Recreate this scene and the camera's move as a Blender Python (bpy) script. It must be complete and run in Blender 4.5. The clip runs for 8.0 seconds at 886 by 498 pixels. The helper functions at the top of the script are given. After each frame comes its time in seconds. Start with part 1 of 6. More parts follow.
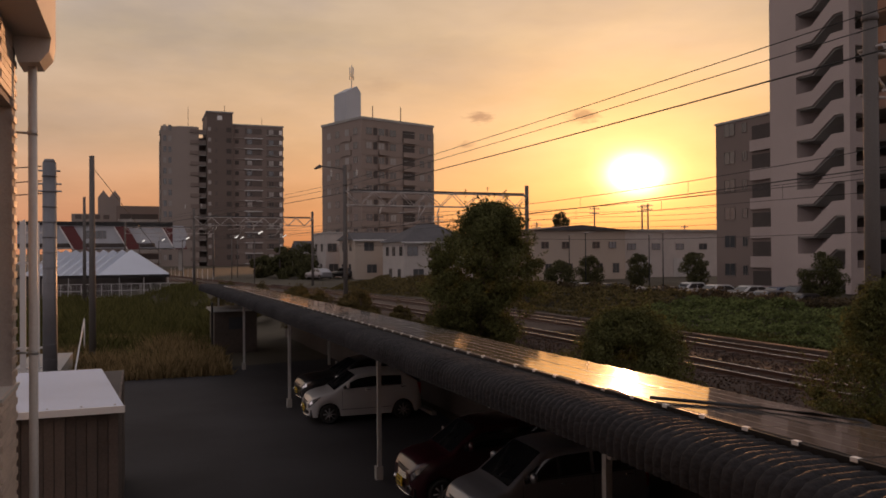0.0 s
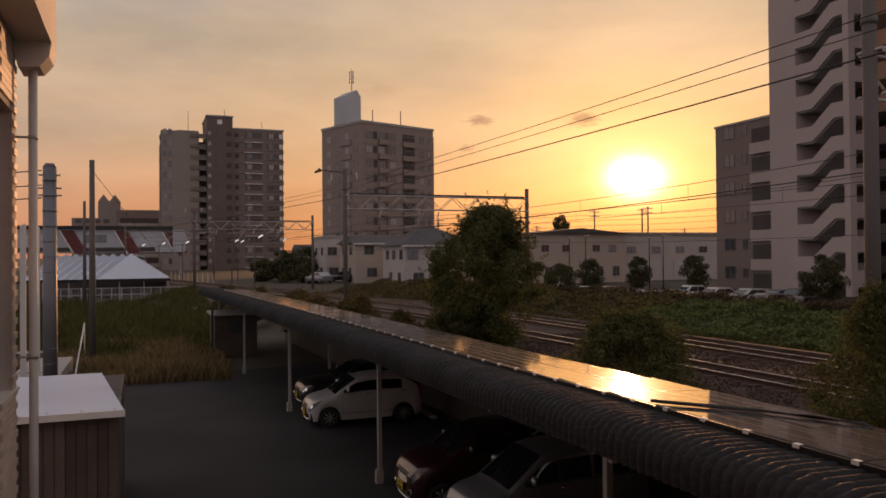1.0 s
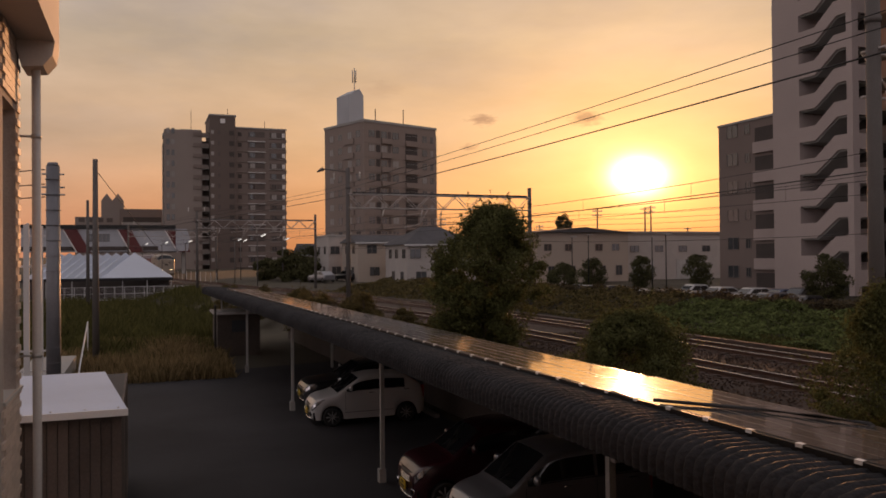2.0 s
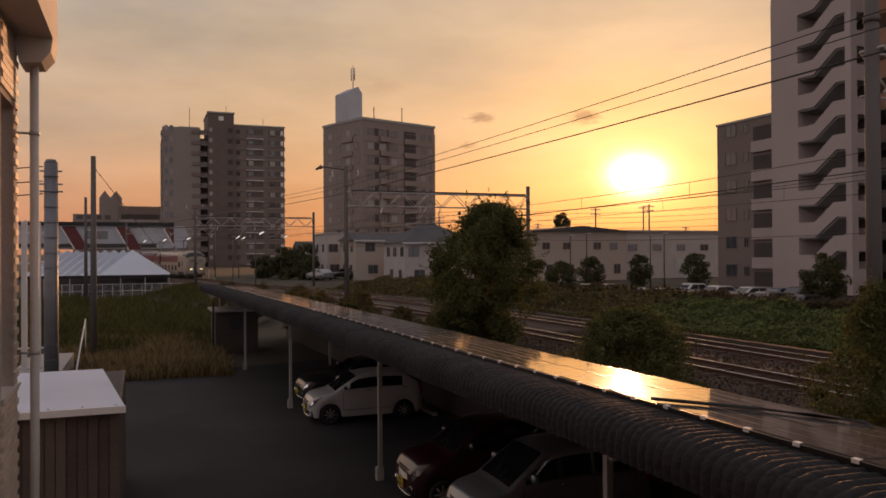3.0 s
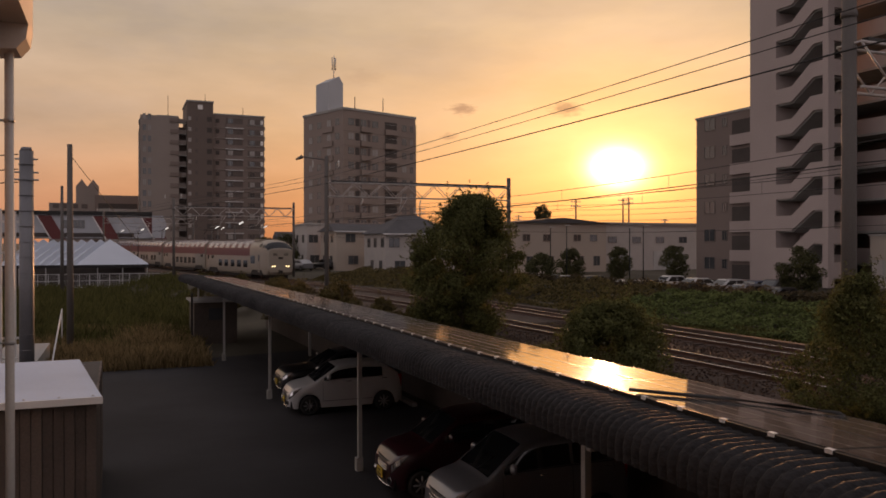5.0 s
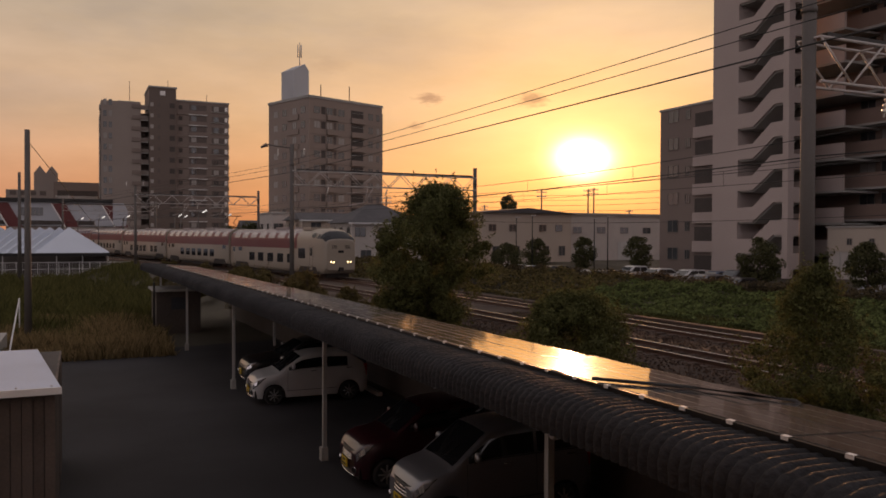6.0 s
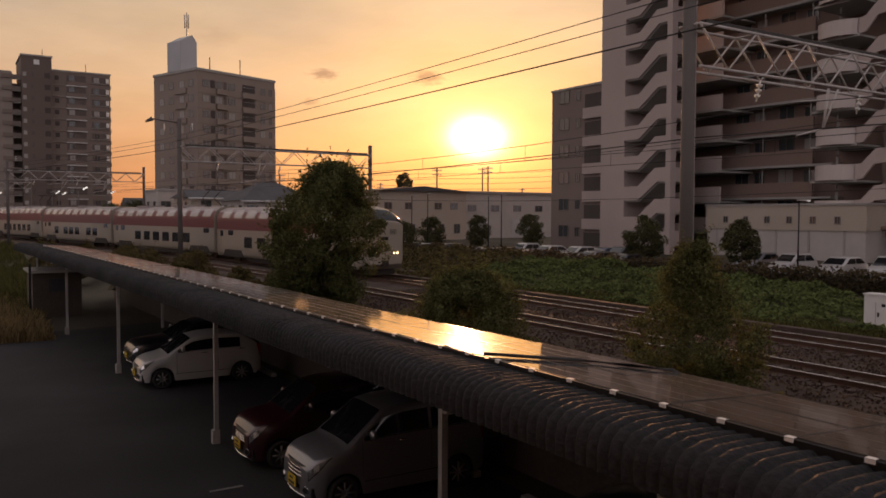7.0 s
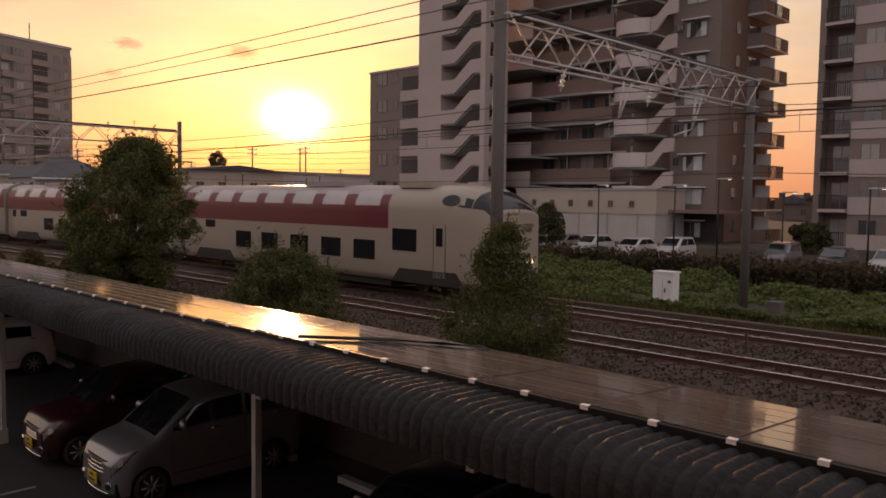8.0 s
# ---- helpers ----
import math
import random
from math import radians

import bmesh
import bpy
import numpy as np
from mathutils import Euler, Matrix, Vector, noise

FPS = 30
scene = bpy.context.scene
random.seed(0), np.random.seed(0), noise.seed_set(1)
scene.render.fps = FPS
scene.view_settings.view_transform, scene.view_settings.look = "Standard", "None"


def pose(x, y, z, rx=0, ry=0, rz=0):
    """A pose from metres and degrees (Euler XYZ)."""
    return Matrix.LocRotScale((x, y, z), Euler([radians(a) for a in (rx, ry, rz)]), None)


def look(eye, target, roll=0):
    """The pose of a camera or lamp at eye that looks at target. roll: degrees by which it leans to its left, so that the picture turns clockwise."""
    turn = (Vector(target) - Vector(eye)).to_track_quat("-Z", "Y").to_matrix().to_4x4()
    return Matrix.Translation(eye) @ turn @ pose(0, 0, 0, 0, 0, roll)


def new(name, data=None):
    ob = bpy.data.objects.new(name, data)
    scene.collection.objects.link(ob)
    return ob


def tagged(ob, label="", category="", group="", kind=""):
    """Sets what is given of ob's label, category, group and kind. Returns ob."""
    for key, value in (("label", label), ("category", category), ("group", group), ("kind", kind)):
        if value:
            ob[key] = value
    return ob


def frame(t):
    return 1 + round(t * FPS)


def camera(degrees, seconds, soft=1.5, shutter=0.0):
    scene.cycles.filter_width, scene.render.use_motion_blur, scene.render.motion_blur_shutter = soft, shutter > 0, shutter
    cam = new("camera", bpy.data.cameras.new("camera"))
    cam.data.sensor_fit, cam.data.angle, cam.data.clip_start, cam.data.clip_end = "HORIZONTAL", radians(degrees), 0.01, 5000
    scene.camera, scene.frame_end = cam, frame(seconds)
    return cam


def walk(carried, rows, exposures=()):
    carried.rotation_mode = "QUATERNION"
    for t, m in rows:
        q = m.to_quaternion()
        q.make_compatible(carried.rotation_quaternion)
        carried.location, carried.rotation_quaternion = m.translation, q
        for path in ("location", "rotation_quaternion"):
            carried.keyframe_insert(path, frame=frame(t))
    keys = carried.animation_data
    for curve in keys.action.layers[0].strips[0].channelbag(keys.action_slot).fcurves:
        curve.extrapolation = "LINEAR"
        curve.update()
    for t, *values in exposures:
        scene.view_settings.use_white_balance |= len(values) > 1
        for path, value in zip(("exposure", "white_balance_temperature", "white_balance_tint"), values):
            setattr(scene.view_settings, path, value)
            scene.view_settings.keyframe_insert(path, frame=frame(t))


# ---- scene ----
# ======== camera ========
cam = camera(58.5, 8.0, soft=1.7)
EYE = 4.9
# seconds, slide, yaw, pitch, roll
PATH = [(0.0, 0, -21.00, 0.40, 0.40), (0.5, 0, -21.06, 0.56, 0.42), (1.0, 0, -20.99, 0.65, 0.51), (1.5, 0, -20.82, 0.63, 0.54),
        (3.0, 0, -20.92, 0.45, 0.33), (3.5, 0, -21.21, 0.37, 0.18), (4.0, 0, -21.60, 0.20, 0.08), (4.5, 0, -21.95, 0.02, 0.14),
        (6.0, 0.01, -24.77, -0.94, -0.23), (6.5, 0.02, -27.70, -1.63, -0.13), (7.0, 0.04, -32.29, -2.50, -0.20),
        (7.5, 0.06, -38.69, -3.35, -0.64), (8.0, 0.085, -45.34, -3.73, -0.77)]
walk(cam, [(t, pose(a * 0.8, -a * 0.6, EYE, 90 + pitch, roll, yaw)) for t, a, yaw, pitch, roll in PATH],
     exposures=[(0, 0.04, 6600, 14), (4.5, 0.03, 6600, 14), (6.0, 0.04, 6600, 14), (6.5, 0.05, 6600, 14), (7.0, 0.12, 6600, 14), (7.5, 0.26, 6600, 14), (8.0, 0.54, 6600, 14)])

# ======== light ========
SUN_AZ, SUN_EL = radians(34.7), radians(5.6)
world = bpy.data.worlds.new("evening")
scene.world = world
world.use_nodes = True
wn, wl = world.node_tree.nodes, world.node_tree.links
sky = wn.new("ShaderNodeTexSky")
sky.sky_type, sky.sun_disc = "NISHITA", False
sky.sun_elevation, sky.sun_rotation = SUN_EL, SUN_AZ
sky.dust_density, sky.air_density, sky.ozone_density = 4.0, 1.5, 1.0


def wmath(op, a, b=None):
    q = wn.new("ShaderNodeMath")
    q.operation = op
    for i, v in enumerate((a, b)):
        if v is None:
            continue
        if isinstance(v, (int, float)):
            q.inputs[i].default_value = v
        else:
            wl.new(v, q.inputs[i])
    return q.outputs[0]


def wscale(col, k):
    q = wn.new("ShaderNodeVectorMath")
    q.operation = "SCALE"
    if isinstance(col, tuple):
        q.inputs[0].default_value = col
    else:
        wl.new(col, q.inputs[0])
    if isinstance(k, (int, float)):
        q.inputs["Scale"].default_value = k
    else:
        wl.new(k, q.inputs["Scale"])
    return q.outputs[0]


def wadd(a, b):
    q = wn.new("ShaderNodeVectorMath")
    q.operation = "ADD"
    wl.new(a, q.inputs[0]), wl.new(b, q.inputs[1])
    return q.outputs[0]


SUN_WAY = (math.sin(SUN_AZ) * math.cos(SUN_EL), math.cos(SUN_AZ) * math.cos(SUN_EL), math.sin(SUN_EL))
wtc = wn.new("ShaderNodeTexCoord")
wsep = wn.new("ShaderNodeSeparateXYZ")
wl.new(wtc.outputs["Generated"], wsep.inputs[0])
# colour by height over the horizon: hazy orange below, dull beige above
ramp = wn.new("ShaderNodeValToRGB")
stops = ((0.0, (0.56, 0.20, 0.075)), (0.06, (0.585, 0.27, 0.13)), (0.14, (0.58, 0.365, 0.215)), (0.26, (0.48, 0.375, 0.265)), (0.42, (0.39, 0.335, 0.29)), (1.0, (0.38, 0.38, 0.42)))
els = ramp.color_ramp.elements
while len(els) < len(stops):
    els.new(0.5)
for el, (p, c) in zip(els, stops):
    el.position, el.color = p, (*c, 1)
wl.new(wsep.outputs[2], ramp.inputs[0])
# brighter towards the sun, dull behind
wdot = wn.new("ShaderNodeVectorMath")
wdot.operation = "DOT_PRODUCT"
wl.new(wtc.outputs["Generated"], wdot.inputs[0])
wdot.inputs[1].default_value = SUN_WAY
dotv = wdot.outputs["Value"]
side = wn.new("ShaderNodeMapRange")
side.inputs[1].default_value, side.inputs[2].default_value, side.inputs[3].default_value, side.inputs[4].default_value = -0.6, 0.9, 0.0, 1.0
wl.new(dotv, side.inputs[0])
pos = wmath("MAXIMUM", dotv, 0.0)
# streaky cloud veil
wmap = wn.new("ShaderNodeMapping")
wmap.inputs["Scale"].default_value = (1.8, 1.8, 6.0)
wl.new(wtc.outputs["Generated"], wmap.inputs[0])
veil = wn.new("ShaderNodeTexNoise")
veil.inputs["Scale"].default_value, veil.inputs["Detail"].default_value, veil.inputs["Roughness"].default_value = 2.2, 6, 0.55
wl.new(wmap.outputs[0], veil.inputs["Vector"])
vr = wn.new("ShaderNodeMapRange")
vr.inputs[1].default_value, vr.inputs[2].default_value, vr.inputs[3].default_value, vr.inputs[4].default_value = 0.32, 0.7, 0.86, 1.14
wl.new(veil.outputs["Fac"], vr.inputs[0])
back = wadd(wscale(ramp.outputs[0], side.outputs[0]), wscale((0.52, 0.46, 0.48), wmath("SUBTRACT", 1.0, side.outputs[0])))
patch = wn.new("ShaderNodeTexNoise")
patch.inputs["Scale"].default_value, patch.inputs["Detail"].default_value, patch.inputs["Roughness"].default_value = 3.1, 5, 0.6
pmap = wn.new("ShaderNodeMapping")
pmap.inputs["Scale"].default_value, pmap.inputs["Location"].default_value = (1.3, 1.3, 4.0), (0.7, 0.2, 0.4)
wl.new(wtc.outputs["Generated"], pmap.inputs[0])
wl.new(pmap.outputs[0], patch.inputs["Vector"])
mauve = wn.new("ShaderNodeMapRange")
mauve.inputs[1].default_value, mauve.inputs[2].default_value, mauve.inputs[3].default_value, mauve.inputs[4].default_value = 0.42, 0.72, 0.0, 0.75
wl.new(patch.outputs["Fac"], mauve.inputs[0])
high = wn.new("ShaderNodeMapRange")
high.inputs[1].default_value, high.inputs[2].default_value = 0.08, 0.28
wl.new(wsep.outputs[2], high.inputs[0])
dusk = wmath("MULTIPLY", mauve.outputs[0], high.outputs[0])
back = wadd(wscale(back, wmath("SUBTRACT", 1.0, dusk)), wscale((0.36, 0.31, 0.29), dusk))
base = wscale(back, vr.outputs[0])
away = wn.new("ShaderNodeVectorMath")
away.operation = "SUBTRACT"
wl.new(wtc.outputs["Generated"], away.inputs[0])
away.inputs[1].default_value = SUN_WAY
squash = wn.new("ShaderNodeVectorMath")
squash.operation = "MULTIPLY"
wl.new(away.outputs[0], squash.inputs[0])
squash.inputs[1].default_value = (0.9, 0.9, 1.28)
far = wn.new("ShaderNodeVectorMath")
far.operation = "LENGTH"
wl.new(squash.outputs[0], far.inputs[0])


def fall(width, power, strength):
    """Brightness that falls off with the angle from the sun."""
    return wmath("MULTIPLY", wmath("POWER", 2.718, wmath("MULTIPLY", wmath("POWER", wmath("DIVIDE", far.outputs["Value"], width), power), -1.0)), strength)


glow = wadd(wscale((1.0, 0.48, 0.12), fall(0.20, 1.0, 0.40)),
            wadd(wscale((1.0, 0.56, 0.14), fall(0.065, 1.2, 0.7)),
                 wscale((1.0, 0.86, 0.6), fall(0.0185, 1.5, 8.0))))
total = wadd(wadd(base, wscale(glow, vr.outputs[0])), wscale(sky.outputs[0], 0.012))
# three small dusky clouds
for ca, ce, size, depth in ((23.8, 9.85, 0.022, 0.5), (31.2, 9.7, 0.024, 0.5), (22.8, 7.9, 0.014, 0.3), (16.5, 12.0, 0.03, 0.08)):
    ca, ce = radians(ca), radians(ce)
    diff = wn.new("ShaderNodeVectorMath")
    diff.operation = "SUBTRACT"
    wl.new(wtc.outputs["Generated"], diff.inputs[0])
    diff.inputs[1].default_value = (math.sin(ca) * math.cos(ce), math.cos(ca) * math.cos(ce), math.sin(ce))
    flat = wn.new("ShaderNodeVectorMath")
    flat.operation = "MULTIPLY"
    wl.new(diff.outputs[0], flat.inputs[0])
    flat.inputs[1].default_value = (1, 1, 2.6)
    ln = wn.new("ShaderNodeVectorMath")
    ln.operation = "LENGTH"
    wl.new(flat.outputs[0], ln.inputs[0])
    fine = wn.new("ShaderNodeTexNoise")
    fine.inputs["Scale"].default_value, fine.inputs["Detail"].default_value = 45.0, 4
    wl.new(wmap.outputs[0], fine.inputs["Vector"])
    ragged = wmath("ADD", ln.outputs["Value"], wmath("MULTIPLY", wmath("SUBTRACT", fine.outputs["Fac"], 0.5), size * 1.6))
    mask = wn.new("ShaderNodeMapRange")
    mask.inputs[1].default_value, mask.inputs[2].default_value, mask.inputs[3].default_value, mask.inputs[4].default_value = size * 0.3, size, depth, 0.0
    wl.new(ragged, mask.inputs[0])
    total = wadd(wscale(total, wmath("SUBTRACT", 1.0, mask.outputs[0])), wscale((0.25, 0.10, 0.07), mask.outputs[0]))
wl.new(total, wn["Background"].inputs[0])
wn["Background"].inputs[1].default_value = 1.0
sun_data = bpy.data.lights.new("sun", "SUN")
sun_data.energy, sun_data.angle, sun_data.color = 2.0, radians(0.6), (1.0, 0.47, 0.2)
sun = new("sun", sun_data)
sd = Vector((math.sin(SUN_AZ) * math.cos(SUN_EL), math.cos(SUN_AZ) * math.cos(SUN_EL), math.sin(SUN_EL)))
sun.matrix_world = look(sd * 300, (0, 0, 0))


# ======== materials ========
def mat(name, col, rough=0.7, metal=0.0, var=0.25, scale=3.0, fine=40.0, bump=0.15, emit=None, spec=0.5, random_obj=0.0):
    """A surface whose colour varies at two scales, with fine relief."""
    m = bpy.data.materials.new(name)
    m.use_nodes = True
    n, l = m.node_tree.nodes, m.node_tree.links
    b = n["Principled BSDF"]
    b.inputs["Roughness"].default_value, b.inputs["Metallic"].default_value = rough, metal
    b.inputs["Specular IOR Level"].default_value = spec
    tc = n.new("ShaderNodeTexCoord")
    big, small = n.new("ShaderNodeTexNoise"), n.new("ShaderNodeTexNoise")
    big.inputs["Scale"].default_value, big.inputs["Detail"].default_value = scale * 0.3, 5
    small.inputs["Scale"].default_value, small.inputs["Detail"].default_value = fine, 3
    for q in (big, small):
        l.new(tc.outputs["Object"], q.inputs["Vector"])
    mix = n.new("ShaderNodeMath"); mix.operation = "MULTIPLY_ADD"; mix.inputs[1].default_value = 0.4
    l.new(small.outputs["Fac"], mix.inputs[0]); 
    half = n.new("ShaderNodeMath"); half.operation = "MULTIPLY"; half.inputs[1].default_value = 0.6
    l.new(big.outputs["Fac"], half.inputs[0]); l.new(half.outputs[0], mix.inputs[2])
    rng = n.new("ShaderNodeMapRange")
    rng.inputs[1].default_value, rng.inputs[2].default_value = 0.3, 0.7
    rng.inputs[3].default_value, rng.inputs[4].default_value = 1 - var, 1 + var
    l.new(mix.outputs[0], rng.inputs[0])
    last = rng.outputs[0]
    if random_obj:
        oi = n.new("ShaderNodeObjectInfo")
        r2 = n.new("ShaderNodeMapRange")
        r2.inputs[3].default_value, r2.inputs[4].default_value = 1 - random_obj, 1 + random_obj
        l.new(oi.outputs["Random"], r2.inputs[0])
        mm = n.new("ShaderNodeMath"); mm.operation = "MULTIPLY"
        l.new(last, mm.inputs[0]); l.new(r2.outputs[0], mm.inputs[1]); last = mm.outputs[0]
    vm = n.new("ShaderNodeVectorMath"); vm.operation = "SCALE"
    vm.inputs[0].default_value = col[:3]
    l.new(last, vm.inputs["Scale"]); l.new(vm.outputs[0], b.inputs["Base Color"])
    if bump:
        bp = n.new("ShaderNodeBump"); bp.inputs["Strength"].default_value = bump; bp.inputs["Distance"].default_value = 0.02
        l.new(small.outputs["Fac"], bp.inputs["Height"]); l.new(bp.outputs[0], b.inputs["Normal"])
    if emit:
        b.inputs["Emission Color"].default_value = (*emit[0], 1); b.inputs["Emission Strength"].default_value = emit[1]
    return m


def glass_mat(name, col, rough=0.05):
    m = mat(name, col, rough, 0.0, 0.15, 0.5, 8, 0.0, spec=1.0)
    return m


M_ASPHALT = mat("asphalt", (0.023, 0.022, 0.024), 0.85, var=0.75, scale=0.8, fine=60, bump=0.3, spec=0.25)
M_SOIL = mat("soil", (0.055, 0.046, 0.028), 0.95, var=0.5, scale=0.6, fine=15, bump=0.5)
M_BALLAST = mat("ballast", (0.055, 0.036, 0.026), 0.95, var=0.6, scale=2, fine=14, bump=1.0)
M_RAIL = mat("rail_steel", (0.085, 0.042, 0.026), 0.7, 0.1, var=0.3)
M_RAILTOP = mat("polished_rail_head", (0.78, 0.75, 0.72), 0.2, 1.0, var=0.06)
M_SLEEPER = mat("sleeper", (0.07, 0.047, 0.036), 0.9, var=0.4, scale=4)
M_REAR = mat("grey_brown_board", (0.07, 0.055, 0.045), 0.8, var=0.35, scale=1.5, fine=12)
M_CORR = mat("weathered_corrugated_sheet", (0.028, 0.028, 0.03), 0.75, 0.0, var=0.5, scale=3, fine=18, bump=1.0, spec=0.12)
M_PV = mat("solar_glass", (0.02, 0.02, 0.022), 0.065, 0.0, var=0.2, scale=1.5, fine=3, bump=0.03)
M_PV.node_tree.nodes["Principled BSDF"].inputs["IOR"].default_value = 1.6
M_PV.node_tree.nodes["Principled BSDF"].inputs["Sheen Weight"].default_value = 0.07
M_PV.node_tree.nodes["Principled BSDF"].inputs["Sheen Roughness"].default_value = 0.4
M_STEEL = mat("galvanised_steel", (0.42, 0.42, 0.41), 0.5, 0.5, var=0.2, scale=3)
M_WHITE = mat("white_paint", (0.75, 0.74, 0.72), 0.5, var=0.1)
M_CONC = mat("concrete", (0.33, 0.32, 0.3), 0.85, var=0.2, scale=1.5, fine=20)
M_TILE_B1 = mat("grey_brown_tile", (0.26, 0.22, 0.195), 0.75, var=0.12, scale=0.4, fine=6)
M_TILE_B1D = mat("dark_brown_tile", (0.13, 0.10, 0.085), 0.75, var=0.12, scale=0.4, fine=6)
M_TILE_B2 = mat("rose_brown_tile", (0.25, 0.2, 0.172), 0.75, var=0.12, scale=0.4, fine=6)
M_TILE_B3 = mat("pale_pinkish_tile", (0.40, 0.335, 0.31), 0.75, var=0.1, scale=0.5, fine=8)
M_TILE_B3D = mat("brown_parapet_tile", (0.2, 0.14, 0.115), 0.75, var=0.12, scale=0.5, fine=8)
# Shade of deep openings is put into these two flat dark colours.
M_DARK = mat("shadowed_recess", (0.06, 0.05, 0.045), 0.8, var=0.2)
M_RECESS = mat("shaded_opening", (0.11, 0.09, 0.08), 0.8, var=0.2)
M_GLASS = glass_mat("window_glass", (0.06, 0.065, 0.07))
M_BLIND = mat("curtained_glass", (0.32, 0.30, 0.28), 0.35, var=0.15)
M_PLASTER = mat("cream_plaster", (0.4, 0.345, 0.29), 0.85, var=0.08, scale=0.5)
M_ROOFTILE = mat("grey_roof_tile", (0.085, 0.083, 0.088), 0.8, var=0.3, scale=2, spec=0.2)
M_BARK = mat("bark", (0.1, 0.075, 0.055), 0.9, var=0.4)
M_POLE = mat("pole_concrete", (0.105, 0.095, 0.088), 0.8, var=0.2, scale=2)
M_WIRE = mat("cable", (0.02, 0.02, 0.02), 0.6, var=0.1, bump=0)
M_BODY = mat("cream_train_paint", (0.3, 0.258, 0.208), 0.35, var=0.06, scale=0.5, bump=0)
M_RED = mat("maroon_train_paint", (0.115, 0.014, 0.022), 0.4, var=0.08, scale=0.5, bump=0)
M_ROOF = mat("dull_train_roof", (0.3, 0.26, 0.255), 0.5, 0.1, var=0.12, scale=0.8, bump=0.05)
M_UNDER = mat("underframe", (0.024, 0.018, 0.015), 0.8, var=0.3)
M_TGLASS = mat("train_glass", (0.014, 0.014, 0.016), 0.12, var=0.15, bump=0, spec=0.35)
M_LIT = mat("lamp_glow", (1, 0.9, 0.7), 0.3, var=0, bump=0, emit=((1.0, 0.85, 0.6), 4.0))
M_LAMP = mat("headlamp_glow", (1, 0.85, 0.6), 0.3, var=0, bump=0, emit=((1.0, 0.72, 0.35), 3.5))


# ======== mesh helpers ========
def box(bm, x0, x1, y0, y1, z0, z1):
    vs = [bm.verts.new((x, y, z)) for z in (z0, z1) for y in (y0, y1) for x in (x0, x1)]
    for f in ((0, 2, 3, 1), (4, 5, 7, 6), (0, 1, 5, 4), (2, 6, 7, 3), (0, 4, 6, 2), (1, 3, 7, 5)):
        bm.faces.new([vs[i] for i in f])


def rod(bm, p, q, r, seg=8, r2=None):
    """A tapered rod from p to q."""
    p, q = Vector(p), Vector(q)
    r2 = r if r2 is None else r2
    d = (q - p).normalized()
    a = d.orthogonal().normalized(); b = d.cross(a)
    rings = []
    for c, rr in ((p, r), (q, r2)):
        rings.append([bm.verts.new(c + (a * math.cos(k * 2 * math.pi / seg) + b * math.sin(k * 2 * math.pi / seg)) * rr) for k in range(seg)])
    for k in range(seg):
        f = bm.faces.new((rings[0][k], rings[0][(k + 1) % seg], rings[1][(k + 1) % seg], rings[1][k])); f.smooth = True
    bm.faces.new(rings[0][::-1]); bm.faces.new(rings[1])


def prism(bm, outline, axis, a0, a1):
    """An outline in the plane across axis ('x' or 'y'), drawn out from a0 to a1."""
    def at(u, v, a):
        return (a, u, v) if axis == "x" else (u, a, v)
    A = [bm.verts.new(at(u, v, a0)) for u, v in outline]
    B = [bm.verts.new(at(u, v, a1)) for u, v in outline]
    n = len(outline)
    for i in range(n):
        bm.faces.new((A[i], A[(i + 1) % n], B[(i + 1) % n], B[i]))
    bm.faces.new(A[::-1]); bm.faces.new(B)


def loft(bm, rings, closed=True, caps=True, smooth=True):
    R = [[bm.verts.new(p) for p in r] for r in rings]
    n = len(R[0])
    for a, b in zip(R, R[1:]):
        for i in range(n if closed else n - 1):
            f = bm.faces.new((a[i], a[(i + 1) % n], b[(i + 1) % n], b[i])); f.smooth = smooth
    if caps and closed:
        bm.faces.new(R[0][::-1]); bm.faces.new(R[-1])


def tube(bm, pts, r, seg=6):
    """One bent round bar through the points."""
    pts = [Vector(p) for p in pts]
    rings = []
    for i, p in enumerate(pts):
        d = (pts[min(i + 1, len(pts) - 1)] - pts[max(i - 1, 0)]).normalized()
        u = d.orthogonal().normalized(); v = d.cross(u)
        rings.append([p + (u * math.cos(k * math.tau / seg) + v * math.sin(k * math.tau / seg)) * r for k in range(seg)])
    loft(bm, rings)


def mesh_of(name, bm, material):
    bmesh.ops.recalc_face_normals(bm, faces=bm.faces)
    me = bpy.data.meshes.new(name)
    bm.to_mesh(me); bm.free()
    me.materials.append(material)
    return me


def part(name, bm, material, parent=None, label=""):
    ob = new(name, mesh_of(name, bm, material))
    ob.parent = parent
    return tagged(ob, label)


def thing(name, label, category, m=None, group="", kind=""):
    """An Empty at a thing's base, which carries its parts."""
    ob = new(name)
    ob.empty_display_size = 0.2
    if m is not None:
        ob.matrix_world = m
    return tagged(ob, label, category, group, kind)


def boxes(*specs):
    bm = bmesh.new()
    for s in specs:
        box(bm, *s)
    return bm


# ======== the line of the tracks ========
def off(y):
    """How far the line has curved to the side at y."""
    if y < 26.5:
        return 0.0
    if y < 71.7:
        return -0.0021 * (y - 26.5) ** 2
    return -4.29 - 0.19 * (y - 71.7)


def grade(y):
    return 0.0 if y < 35 else 0.0045 * (y - 35)


RAIL_Z = 1.3
NEAR_X, FAR_X = 17.35, 21.45


